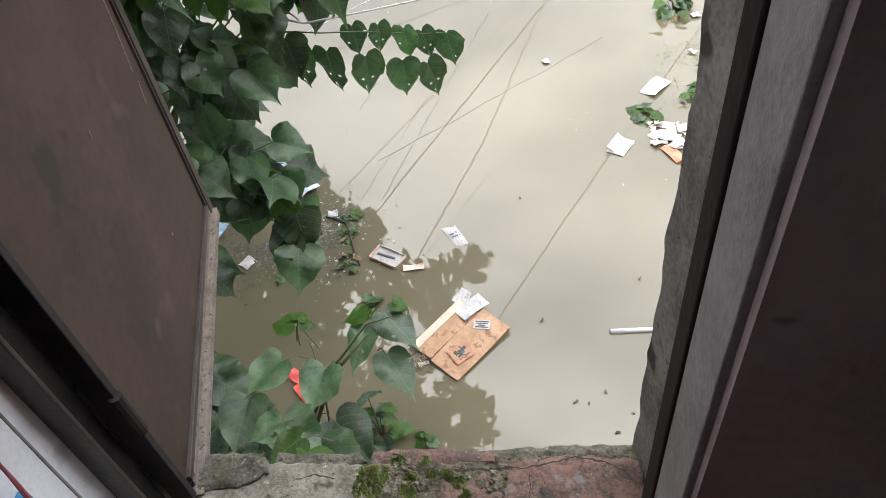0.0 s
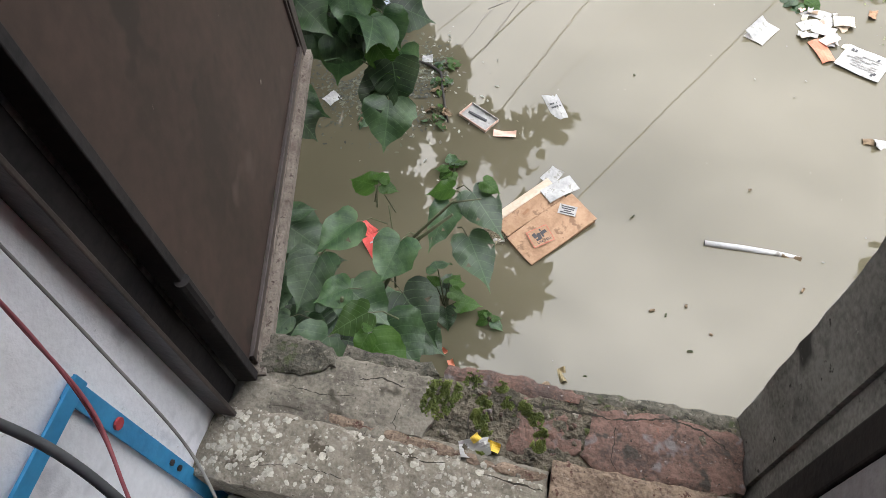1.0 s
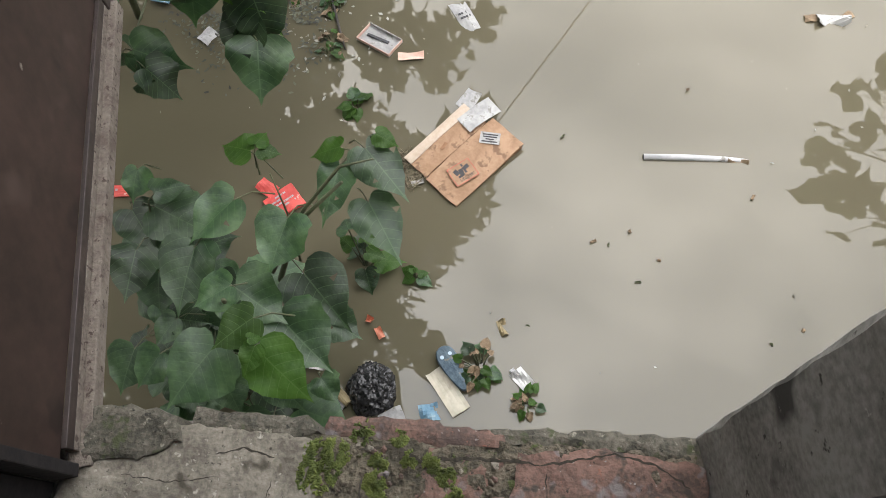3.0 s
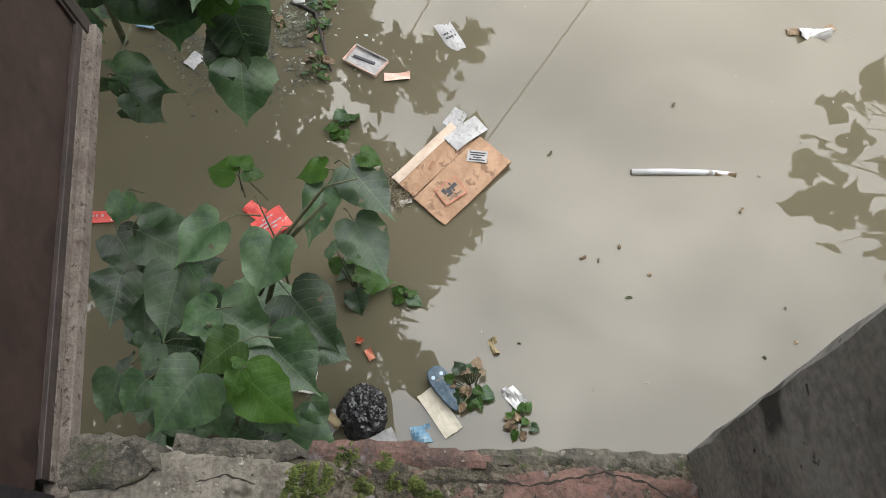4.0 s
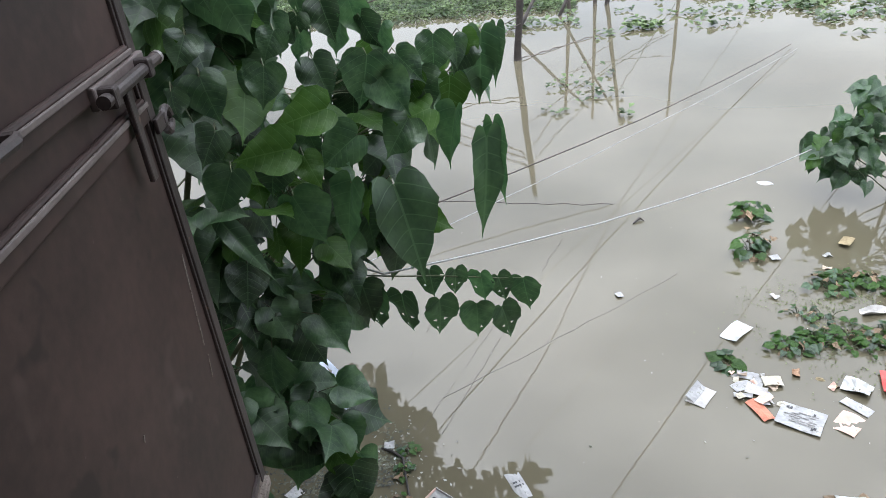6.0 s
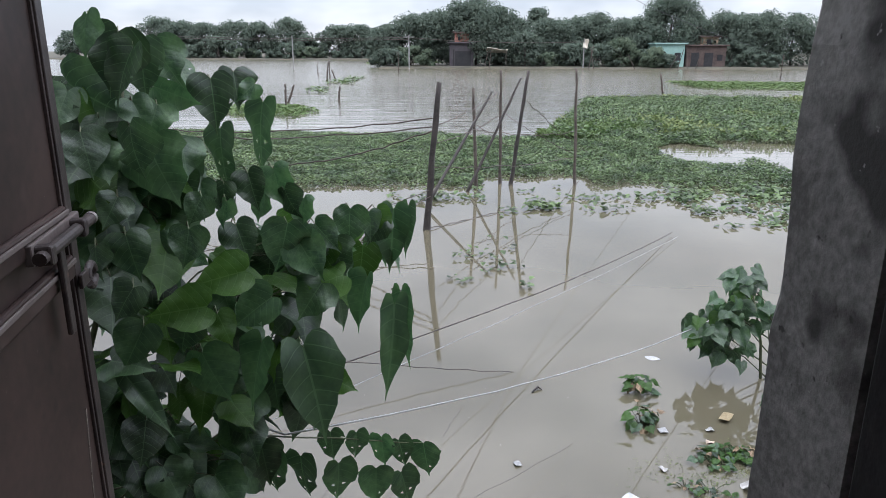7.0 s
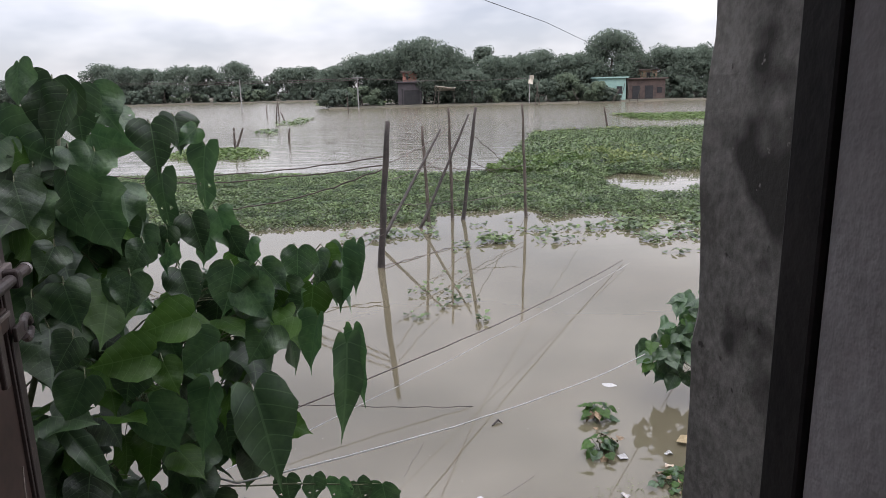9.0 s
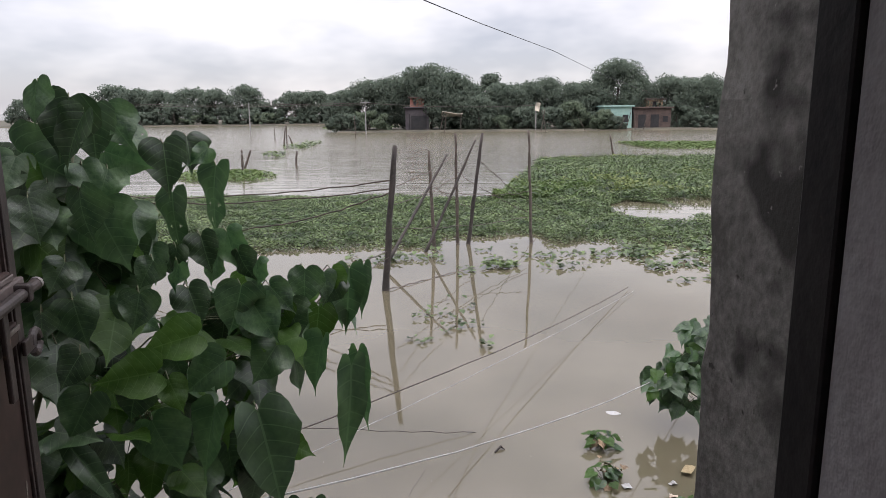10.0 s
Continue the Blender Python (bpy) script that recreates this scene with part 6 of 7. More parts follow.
cord([(-0.284, 1.10, 1.98), (-0.275, 1.085, 1.80), (-0.25, 1.06, 1.60), (-0.19, 1.01, 1.42), (-0.10, 0.92, 1.40), (-0.060, 0.86, 1.45)], 0.0021, DULL_WIRE, "thin grey wire hanging along the white wall")
cord([(-0.235, 0.855, 1.472), (-0.27, 0.83, 1.50), (-0.275, 0.79, 1.47), (-0.265, 0.76, 1.40), (-0.262, 0.74, 1.30)], 0.0056, BLACK_RUBBER, "short black terminal lead")

bench = thing("bench", pose(0.175, 0.735, FLOOR_Z), "small red painted bench with chipped edges", "bench")
part("top", boxed(-0.25, 0.24, -0.22, 0.10, 0.495, 0.52, 0.004), RED_PAINT, bench, at=pose(0, 0, 0, 0, 0, 9))
for x, y in ((-0.22, -0.19), (0.20, -0.19), (-0.22, 0.05), (0.20, 0.05)):
    part("leg", boxed(x - 0.018, x + 0.018, y - 0.018, y + 0.018, 0.0, 0.494, 0.003), RED_PAINT, bench, at=pose(0, 0, 0, 0, 0, 9))
crate = thing("plastic_box", pose(-0.170, 0.962, FLOOR_Z), "dusty cream plastic box with three oval slots", "plastic box")
part("body", boxed(-0.075, 0.075, -0.052, 0.052, 0.0, 0.12, 0.006), CREAM_PLASTIC, crate)
part("lip", boxed(-0.079, 0.079, -0.056, 0.056, 0.112, 0.124, 0.003), CREAM_PLASTIC, crate)
for k in range(3):
    part("slot", boxed(0.005, 0.060, -0.042 + 0.030 * k, -0.022 + 0.030 * k, 0.1235, 0.1255, 0.0008), PRINT, crate, "dark oval slot")
tile = thing("board", pose(-0.035, 0.968, FLOOR_Z), "pale dusty tile with a red edge on the floor", "tile")
part("face", boxed(-0.062, 0.052, -0.06, 0.046, 0.0, 0.03, 0.002), TILE_PALE, tile)
part("edge", boxed(0.0525, 0.059, -0.06, 0.046, 0.0, 0.033, 0.001), RED_PAINT, tile, "red edge strip")
peg = thing("hardboard_piece", pose(0.095, 0.962, FLOOR_Z + 0.004, 0, 0, 40), "broken piece of perforated brown hardboard", "hardboard")
part("panel", boxed(-0.055, 0.055, -0.055, 0.055, 0.0, 0.012, 0.001), PEGBOARD, peg)
for i in range(3):
    for j in range(3):
        part("hole", tube(bmesh.new(), [(-0.035 + 0.035 * i, -0.035 + 0.035 * j, 0.0118), (-0.035 + 0.035 * i, -0.035 + 0.035 * j, 0.0126)], 0.0045, 10), PRINT, peg)
litter("paper_sheet", 0.262, 1.0, 20, 0.11, 0.08, FOIL, "shiny silver foil scrap propped on the gritty floor", "foil", 131, FLOOR_Z + 0.024, curl=0.001, tilt=-10)
litter("hardboard_piece", 0.14, 0.99, 5, 0.20, 0.05, PEGBOARD, "dusty strip of brown hardboard on the floor", "hardboard", 132, FLOOR_Z + 0.003, 0.004, 0.002)
litter("wrapper", 0.41, 1.0, 30, 0.06, 0.05, PAPER, "crumpled white wrapper under the sill", "wrapper", 133, FLOOR_Z + 0.008, curl=0.02)
litter("wrapper", 0.485, 1.0, 70, 0.06, 0.04, YELLOW_PACK, "crumpled yellow wrapper under the sill", "wrapper", 134, FLOOR_Z + 0.008, curl=0.02)
rag = thing("cloth_bundle", pose(0.83, 0.81, FLOOR_Z), "bundle of black cloth heaped on the floor", "cloth")
bm = bmesh.new()
bmesh.ops.create_icosphere(bm, subdivisions=4, radius=1.0)
for v in bm.verts:
    d = v.co.copy()
    k = 1 + 0.25 * noise.noise(d * 1.9) - 0.18 * abs(noise.noise(d * 5 + Vector((4, 4, 4))))
    v.co = Vector((d.x * 0.22 * k, d.y * 0.14 * k, max(0.0, 0.20 + d.z * 0.21 * k)))
part("cloth", bm, CLOTH_DARK, rag, smooth=True)
sack = thing("sack", pose(0.535, 0.88, FLOOR_Z), "small slumped brown sack on the floor", "sack")
bm = bmesh.new()
bmesh.ops.create_icosphere(bm, subdivisions=4, radius=1.0)
for v in bm.verts:
    d = v.co.copy()
    k = 1 + 0.22 * noise.noise(d * 1.7 + Vector((2, 5, 1))) - 0.2 * abs(noise.noise(d * 4.2 + Vector((8, 4, 4))))
    v.co = Vector((d.x * 0.10 * k, d.y * 0.085 * k, max(0.0, 0.115 + d.z * 0.125 * k)))
part("cloth", bm, SACKING, sack, smooth=True)
litter("paper_scrap", 0.612, 0.93, 10, 0.07, 0.05, BOARD, "cream card scrap leaning on the cloth", "paper", 135, FLOOR_Z + 0.245, tilt=12)
litter("wrapper", 0.634, 0.94, 30, 0.025, 0.025, BLUE_PACK, "small blue scrap beside the jamb", "wrapper", 136, FLOOR_Z + 0.256, tilt=12)
cord([(-0.170, 0.892, 1.440), (-0.172, 0.872, 1.458), (-0.179, 0.85, 1.458), (-0.179, 0.82, 1.457), (-0.172, 0.78, 1.457), (-0.163, 0.72, 1.457)], 0.0042, BLACK_RUBBER, "twisted black cord lying over the battery lid")
litter("straw_stalk", 0.19, 1.0, 22, 0.14, 0.003, STRAW, "dry straw stalk on the floor", "straw", 137, FLOOR_Z + 0.016, 0.002, 0.002)

# curled husks on the open water
for k, (x, y) in enumerate([(0.74, 1.99), (1.23, 1.85), (1.13, 1.80), (0.60, 2.13), (0.65, 2.12), (0.81, 2.07), (0.50, 2.54), (0.72, 2.17), (0.39, 1.83), (1.13, 2.31), (0.45, 3.35), (0.95, 2.75)]):
    husk = thing("husk", pose(x, y, 0.004, 0, 0, 67 * k), "curled dark leaf husk floating on the water", "leaf", "floating husks")
    part("leaf", sheet(0.021 if k % 3 == 0 else 0.013, 0.009 if k % 2 else 0.006, 650 + k, 0.0015, 0.004, 4), DRY_LEAF if k % 2 else STEM, husk)

g = random.Random(71)
bm = bmesh.new()
for k in range(2600):
    x, y = g.gauss(-0.70, 0.18), g.gauss(3.14, 0.14)
    if x > -0.36 or noise.noise(Vector((x * 5, y * 5, 2))) < -0.08:
        continue
    s, a, lean = g.uniform(0.003, 0.013), g.uniform(0, 6.28), g.uniform(-0.3, 0.3)
    bm.faces.new([bm.verts.new((x + s * c * math.cos(a) - s * d * math.sin(a), y + s * c * math.sin(a) + s * d * math.cos(a), 0.004 + abs(lean) * s * 0.5 + c * lean * s * 0.5)) for c, d in ((-1, 0), (-0.3, -0.5), (0.6, -0.4), (1.1, 0.1), (0.3, 0.5))])
tagged(part("leaf_litter", bm, material("rotten_leaf_litter", (0.022, 0.024, 0.016), (0.085, 0.090, 0.055), 0.6, 3, 20, 0.0, vary=0.7, island=True)), "mat of rotten dark leaves floating under the shrub", "leaf litter", kind="stuff")

# leaf fragments, husks and specks scattered over the still water
bm = bmesh.new()
g = random.Random(404)
for k in range(230):
    if k < 110:
        x, y = g.gauss(-0.48, 0.16), g.gauss(3.1, 0.2)
    else:
        x, y = g.uniform(-0.8, 2.4), g.uniform(1.4, 6.0)
    if y < 1.35:
        continue
    s, a = g.uniform(0.003, 0.014) if k < 110 else g.uniform(0.002, 0.008), g.uniform(0, 6.28)
    v = [bm.verts.new((x + s * c * math.cos(a) - s * 0.5 * d * math.sin(a), y + s * c * math.sin(a) + s * 0.5 * d * math.cos(a), 0.003 + g.uniform(0, 0.003))) for c, d in ((-1, 0), (0, -1), (1, 0), (0.1, 1))]
    bm.faces.new(v)
scum = part("floating_scum", bm, material("floating_fragments", (0.10, 0.085, 0.05), (0.35, 0.36, 0.33), 0.7, 3, 20, 0.0, vary=0.6, island=True))
tagged(scum, "leaf fragments and specks drifting on the water", "debris", kind="stuff")

bm = bmesh.new()
for k in range(2600):
    x, y = g.gauss(1.95, 0.28), g.gauss(4.35, 0.28)
    s, a = g.uniform(0.002, 0.007), g.uniform(0, 6.28)
    if noise.noise(Vector((x * 4, y * 4, 3))) < -0.05:
        continue
    v = [bm.verts.new((x + s * math.cos(a + i * 1.26) * g.uniform(0.6, 1), y + s * math.sin(a + i * 1.26) * g.uniform(0.6, 1), 0.003 + g.uniform(0, 0.004))) for i in range(5)]
    bm.faces.new(v)
tagged(part("duckweed", bm, WEED_YELLOW), "film of tiny floating duckweed by the bush", "water weed", kind="stuff")

# ---- wires and fence posts ----
g = random.Random(55)


def wire(points, r, mat, label, sides=6, group="slack wires"):
    t = thing("wire", pose(0, 0, 0), label, "wire", group)
    part("strand", tube(bmesh.new(), points, r, sides), mat, t, smooth=True)


wire([(-0.62, 2.86, 1.40)] + sagging((-0.536, 2.332, 1.508), (2.988, 7.115, 0.187), 0.148, 24, 0.003, g)[2:], 0.0036, WIRE_WHITE, "white insulated wire strung low over the water")
wire(sagging((-0.838, 3.715, 0.912), (3.28, 10.387, 0.032), 0.094, 24, 0.004, g), 0.0042, WIRE_DARK, "dark rusty wire running down into the water")
wire(sagging((-0.9, 3.9, 0.60), (3.3, 10.2, 0.02), 0.05, 24, 0.003, g), 0.0024, WIRE_WHITE, "thin white wire running down into the water")
wire(sagging((-1.2, 5.5, 0.35), (0.9, 6.0, -0.02), 0.02, 16, 0.006, g), 0.0030, WIRE_DARK, "thin dark wire dipping into the water")
wire(sagging((-0.2, 3.2, 0.42), (1.15, 5.0, -0.02), 0.01, 16, 0.006, g), 0.0012, WIRE_DARK, "thin dark thread dipping into the water")


for a, b in (((-0.386, 3.413), (0.055, 4.725)), ((-0.274, 3.406), (0.339, 5.4)), ((-0.568, 3.926), (-0.40, 4.6))):
    wire(sagging((*a, 0.002), (*b, 0.002), 0.0, 22, 0.006, g), 0.0008, WIRE_DARK, "thin dark thread lying along the water", 4, "threads on the water")


def post(base, top, r, mat, label, group="fence posts"):
    base, top = Vector(base), Vector(top)
    t = thing("post", Matrix.Translation(base), label, "post", group)
    d = top - base
    n = 9
    pts = [d * (-0.15 + 1.15 * i / n) + Vector((noise.noise(Vector((i * 0.7, base.x * 3, 1))), noise.noise(Vector((i * 0.7, base.y * 3, 5))), 0)) * r * 0.45 for i in range(n + 1)]
    part("stake", tube(bmesh.new(), pts, [r * (0.98 - 0.3 * i / n) * (1.16 if i % 3 == 1 else 1) for i in range(n + 1)], 8), mat, t, smooth=True)
    return t


POSTS = [(-0.193, 10.544, -0.025, 10.544, 2.076, 0.052), (0.56, 13.65, 0.487, 13.65, 1.82, 0.036), (1.03, 14.07, 0.996, 14.07, 2.12, 0.034), (1.234, 14.0, 1.491, 14.0, 2.12, 0.040), (2.466, 14.08, 2.387, 14.08, 2.16, 0.032)]
for k, (x, y, tx, ty, tz, r) in enumerate(POSTS):
    post((x, y, 0), (tx, ty, tz), r, WOOD_DARK if k in (0, 3) else WOOD_POLE, "dark leaning timber stake in the flood" if k == 0 else "weathered bamboo stake standing in the flood")
post((-0.10, 12.2, 0.3), (0.82, 13.8, 1.74), 0.028, WOOD_DARK, "bamboo brace leaning across the stakes")
post((0.50, 13.4, 0.2), (1.38, 14.2, 1.98), 0.028, WOOD_DARK, "bamboo brace leaning across the stakes")
for k, (a, b, s) in enumerate([((-0.04, 10.54, 1.60), (-5.9, 14.0, 1.05), 0.14), ((-0.05, 10.54, 1.48), (-5.9, 14.0, 0.93), 0.12), ((-0.05, 10.54, 1.45), (-2.95, 12.0, 0.66), 0.12), ((-0.05, 10.54, 1.25), (1.0, 14.07, 1.3), 0.05), ((1.0, 14.07, 1.4), (2.4, 14.08, 0.6), 0.05), ((1.45, 14, 1.6), (3.2, 17.0, 0.2), 0.05), ((-0.03, 10.54, 1.5), (0.98, 14.0, 1.75), 0.05), ((0.5, 13.65, 1.1), (2.42, 14.08, 1.0), 0.08),
                               ((-0.12, 10.54, 0.6), (-3.0, 8.5, 0.2), 0.1), ((-0.12, 10.54, 0.5), (-2.0, 7.5, 0.0), 0.05), ((-0.1, 10.54, 0.9), (2.4, 14.08, 0.5), 0.05), ((0.5, 13.65, 1.2), (1.3, 14.0, 0.7), 0.02), ((-0.15, 10.54, 0.02), (1.2, 12.0, 0.0), 0.0)]):
    wire(sagging(a, b, s, 18, 0.02, g), 0.010 if k < 3 else 0.006, WIRE_DARK, "slack dark fence wire between the stakes", 5, "fence wires")
for k, (x, y, tx, ty, tz) in enumerate([(-7.343, 31.2, -7.33, 31.2, 0.966), (-7.64, 32.7, -7.30, 32.7, 0.85), (-5.746, 35.1, -5.66, 35.1, 0.65), (-9.737, 53.1, -9.58, 53.1, 1.4), (-9.36, 54.7, -9.65, 54.7, 0.8), (10.71, 38.4, 10.5, 38.4, 1.15), (-13, 66, -13, 66, 1.0), (-10.8, 60, -10.8, 60, 1.5), (-6.0, 70, -6.05, 70, 2.0)]):
    post((x, y, 0), (tx, ty, tz), 0.06, WOOD_POLE, "short dark stake standing in the far flood", "far stakes")


# ---- floating weed ----
def weed_mat(name, area, count, size, height, mat, label, seed, upright=0.5):
    """Many small leaves at random places where area(x, y) says yes; one joined mesh."""
    g = np.random.RandomState(seed)
    verts, faces = [], []
    x0, x1, y0, y1 = area[0]
    made = 0
    for _ in range(count * 6):
        if made >= count:
            break
        x, y = g.uniform(x0, x1), g.uniform(y0, y1)
        d = area[1](x, y)
        if d <= 0 or g.rand() > d:
            continue
        made += 1
        s = size * g.uniform(0.6, 1.3)
        z = height * min(1.0, d * 1.4) * g.uniform(0.1, 1.0) * (0.7 + 0.6 * noise.noise(Vector((x * 0.8, y * 0.8, seed))) + 0.5 * noise.noise(Vector((x * 2.6, y * 2.6, seed))))
        a = g.uniform(0, 2 * math.pi)
        tilt = g.uniform(0.02, 0.75) * upright * 2
        dx, dy = math.cos(a), math.sin(a)
        px, py = -dy, dx
        up = math.sin(tilt) * s
        fl = math.cos(tilt) * s
        b = len(verts)
        verts += [(x, y, z + 0.01), (x + dx * fl * 0.5 + px * s * 0.42, y + dy * fl * 0.5 + py * s * 0.42, z + up * 0.55 + 0.02), (x + dx * fl, y + dy * fl, z + up), (x + dx * fl * 0.5 - px * s * 0.42, y + dy * fl * 0.5 - py * s * 0.42, z + up * 0.55 + 0.02)]
        faces += [(b, b + 1, b + 2), (b, b + 2, b + 3)]
    me = bpy.data.meshes.new(name)
    me.from_pydata(verts, [], faces)
    me.materials.append(mat)
    return tagged(new(name, me), label, "water weed", kind="stuff")


def ground_noise(x, y, s, k):
    return noise.noise(Vector((x * s, y * s, k)))


def band(x, y):
    """The long raft of weed across the flood."""
    near = 13.6 + 0.10 * x + (0.9 if 0.7 < x < 2.8 else 0) + 0.5 * ground_noise(x, 0, 0.9, 1) + (0.5 if x < -3 else 0) - (0.7 if x > 4.5 else 0)
    far = 21.6 - 0.1 * x + 0.4 * ground_noise(x, 5, 0.7, 2)
    if x > 2.5:
        far = 37 + 1.2 * ground_noise(x, 3, 0.4, 3)
        if y > 20.5 and x < 2.5 + (y - 20.5) * 0.25:
            return 0
    if x > 4.7 and ((x - 6.1) / 0.95) ** 2 + ((y - 18.0) / 1.9) ** 2 < 1 + 0.3 * ground_noise(x, y, 1.5, 4):
        return 0
    edge = min(y - near, far - y)
    return max(0.0, min(1.0, edge * 1.2 + 0.12)) * (1.0 if y < 26 else 0.8) * (0.8 + 0.4 * ground_noise(x, y, 1.1, 8))


weed_mat("weed_raft", ((-11, 7, 12.5, 22.5), band), 125000, 0.066, 0.15, WEED, "dense raft of green water weed across the flood", 1)
weed_mat("weed_raft", ((2.5, 18, 20, 38.5), band), 75000, 0.095, 0.30, WEED, "tall green water weed on the far side of the raft", 2, 0.6)
weed_mat("weed_raft", ((3.0, 16, 21, 38), lambda x, y: band(x, y) * max(0, ground_noise(x, y, 0.35, 6)) * 1.6), 12000, 0.11, 0.42, WEED_YELLOW, "yellowing tufts in the water weed", 3, 0.6)
weed_mat("floating_grass", ((2.4, 6.4, 20.2, 24.5), lambda x, y: band(x, y) * (1 if x < 3 + (y - 19) * 0.75 else 0)), 18000, 0.10, 0.22, GRASS, "bright grassy patch in the weed raft", 4, 0.85)


def loose(x, y):
    d = 1.5 - abs(y - 12.6 - 0.06 * x) / 0.9
    return max(0, d) * max(0, ground_noise(x, y, 1.3, 11) + (0.0 if x < 4 else 0.18)) * 0.9


weed_mat("loose_weed", ((-1, 7, 11.0, 14.2), loose), 1500, 0.11, 0.14, WEED, "loose strands of water weed drifting off the raft", 5, 0.5)
weed_mat("loose_weed", ((4.0, 6.5, 10.8, 13.6), lambda x, y: max(0, ground_noise(x, y, 1.1, 19) + 0.15)), 800, 0.12, 0.10, WEED, "loose weed drifting near the bank", 6, 0.4)
weed_mat("loose_weed", ((1.3, 2.0, 11.7, 12.3), lambda x, y: 1 if ((x - 1.65) / 0.28) ** 2 + ((y - 12.0) / 0.22) ** 2 < 1 else 0), 90, 0.12, 0.08, WEED, "small island of floating weed", 7, 0.4)
weed_mat("loose_weed", ((0.2, 1.1, 8.0, 10.2), lambda x, y: 0.9 if ground_noise(x, y, 2.2, 23) > 0.12 else 0), 60, 0.09, 0.07, WEED, "thin strands of weed among the stakes", 9, 0.4)
weed_mat("weed_raft", ((-10, -5, 26, 33), lambda x, y: 1 - ((x + 7.6 + (y - 29) * 0.25) / 2.2) ** 2 - ((y - 29.5) / 3.2) ** 2 + 0.2 * ground_noise(x, y, 0.8, 3)), 2600, 0.14, 0.10, GRASS, "small raft of weed on the open flood", 8)
weed_mat("weed_raft", ((-10.5, -6.5, 40, 60), lambda x, y: 1 if abs(x + 8.6 + ground_noise(x, y, 0.2, 3) * 0.8) < 0.8 and ground_noise(x, y, 0.12, 9) > -0.1 else 0), 420, 0.22, 0.12, WEED, "thin weed island round far stakes", 10)
weed_mat("weed_raft", ((15, 34, 42, 56), lambda x, y: 1 - ((y - 49 + 0.1 * (x - 17)) / 5.0) ** 2), 14000, 0.18, 0.16, GRASS, "far green weed bank", 11)
weed_mat("weed_raft", ((-14, -3, 100, 108), lambda x, y: 1 - ((y - 104) / 3) ** 2 - ((x + 8) / 6) ** 2), 700, 0.6, 0.4, GRASS, "far strip of weed", 12)


# ---- the far bank ----
def bank(name, x0, x1, y0, depth, rise, seed):
    bm = bmesh.new()
    n = 40
    rows = []
    for j, (dy, z) in enumerate([(0, -0.3), (1.5, rise * 0.8), (6, rise), (depth, rise * 1.2)]):
        rows.append([bm.verts.new((x0 + (x1 - x0) * i / n, y0 + dy + (1.2 * noise.noise(Vector((i * 0.6, j * 0.2, seed))) if j < 2 else 0), z + (0.12 * noise.noise(Vector((i * 0.9, j, seed + 2))) if j else 0))) for i in range(n + 1)])
    for a, b in zip(rows, rows[1:]):
        for i in range(n):
            bm.faces.new((a[i], a[i + 1], b[i + 1], b[i]))
    return tagged(part(name, bm, EARTH), "low dark earth bank on the far side of the flood", "bank", kind="structure")


bank("ground_far", -400, -5, 131, 120, 0.25, 3)
bank("ground_mid", -9.5, 260, 82.5, 160, 0.2, 5)


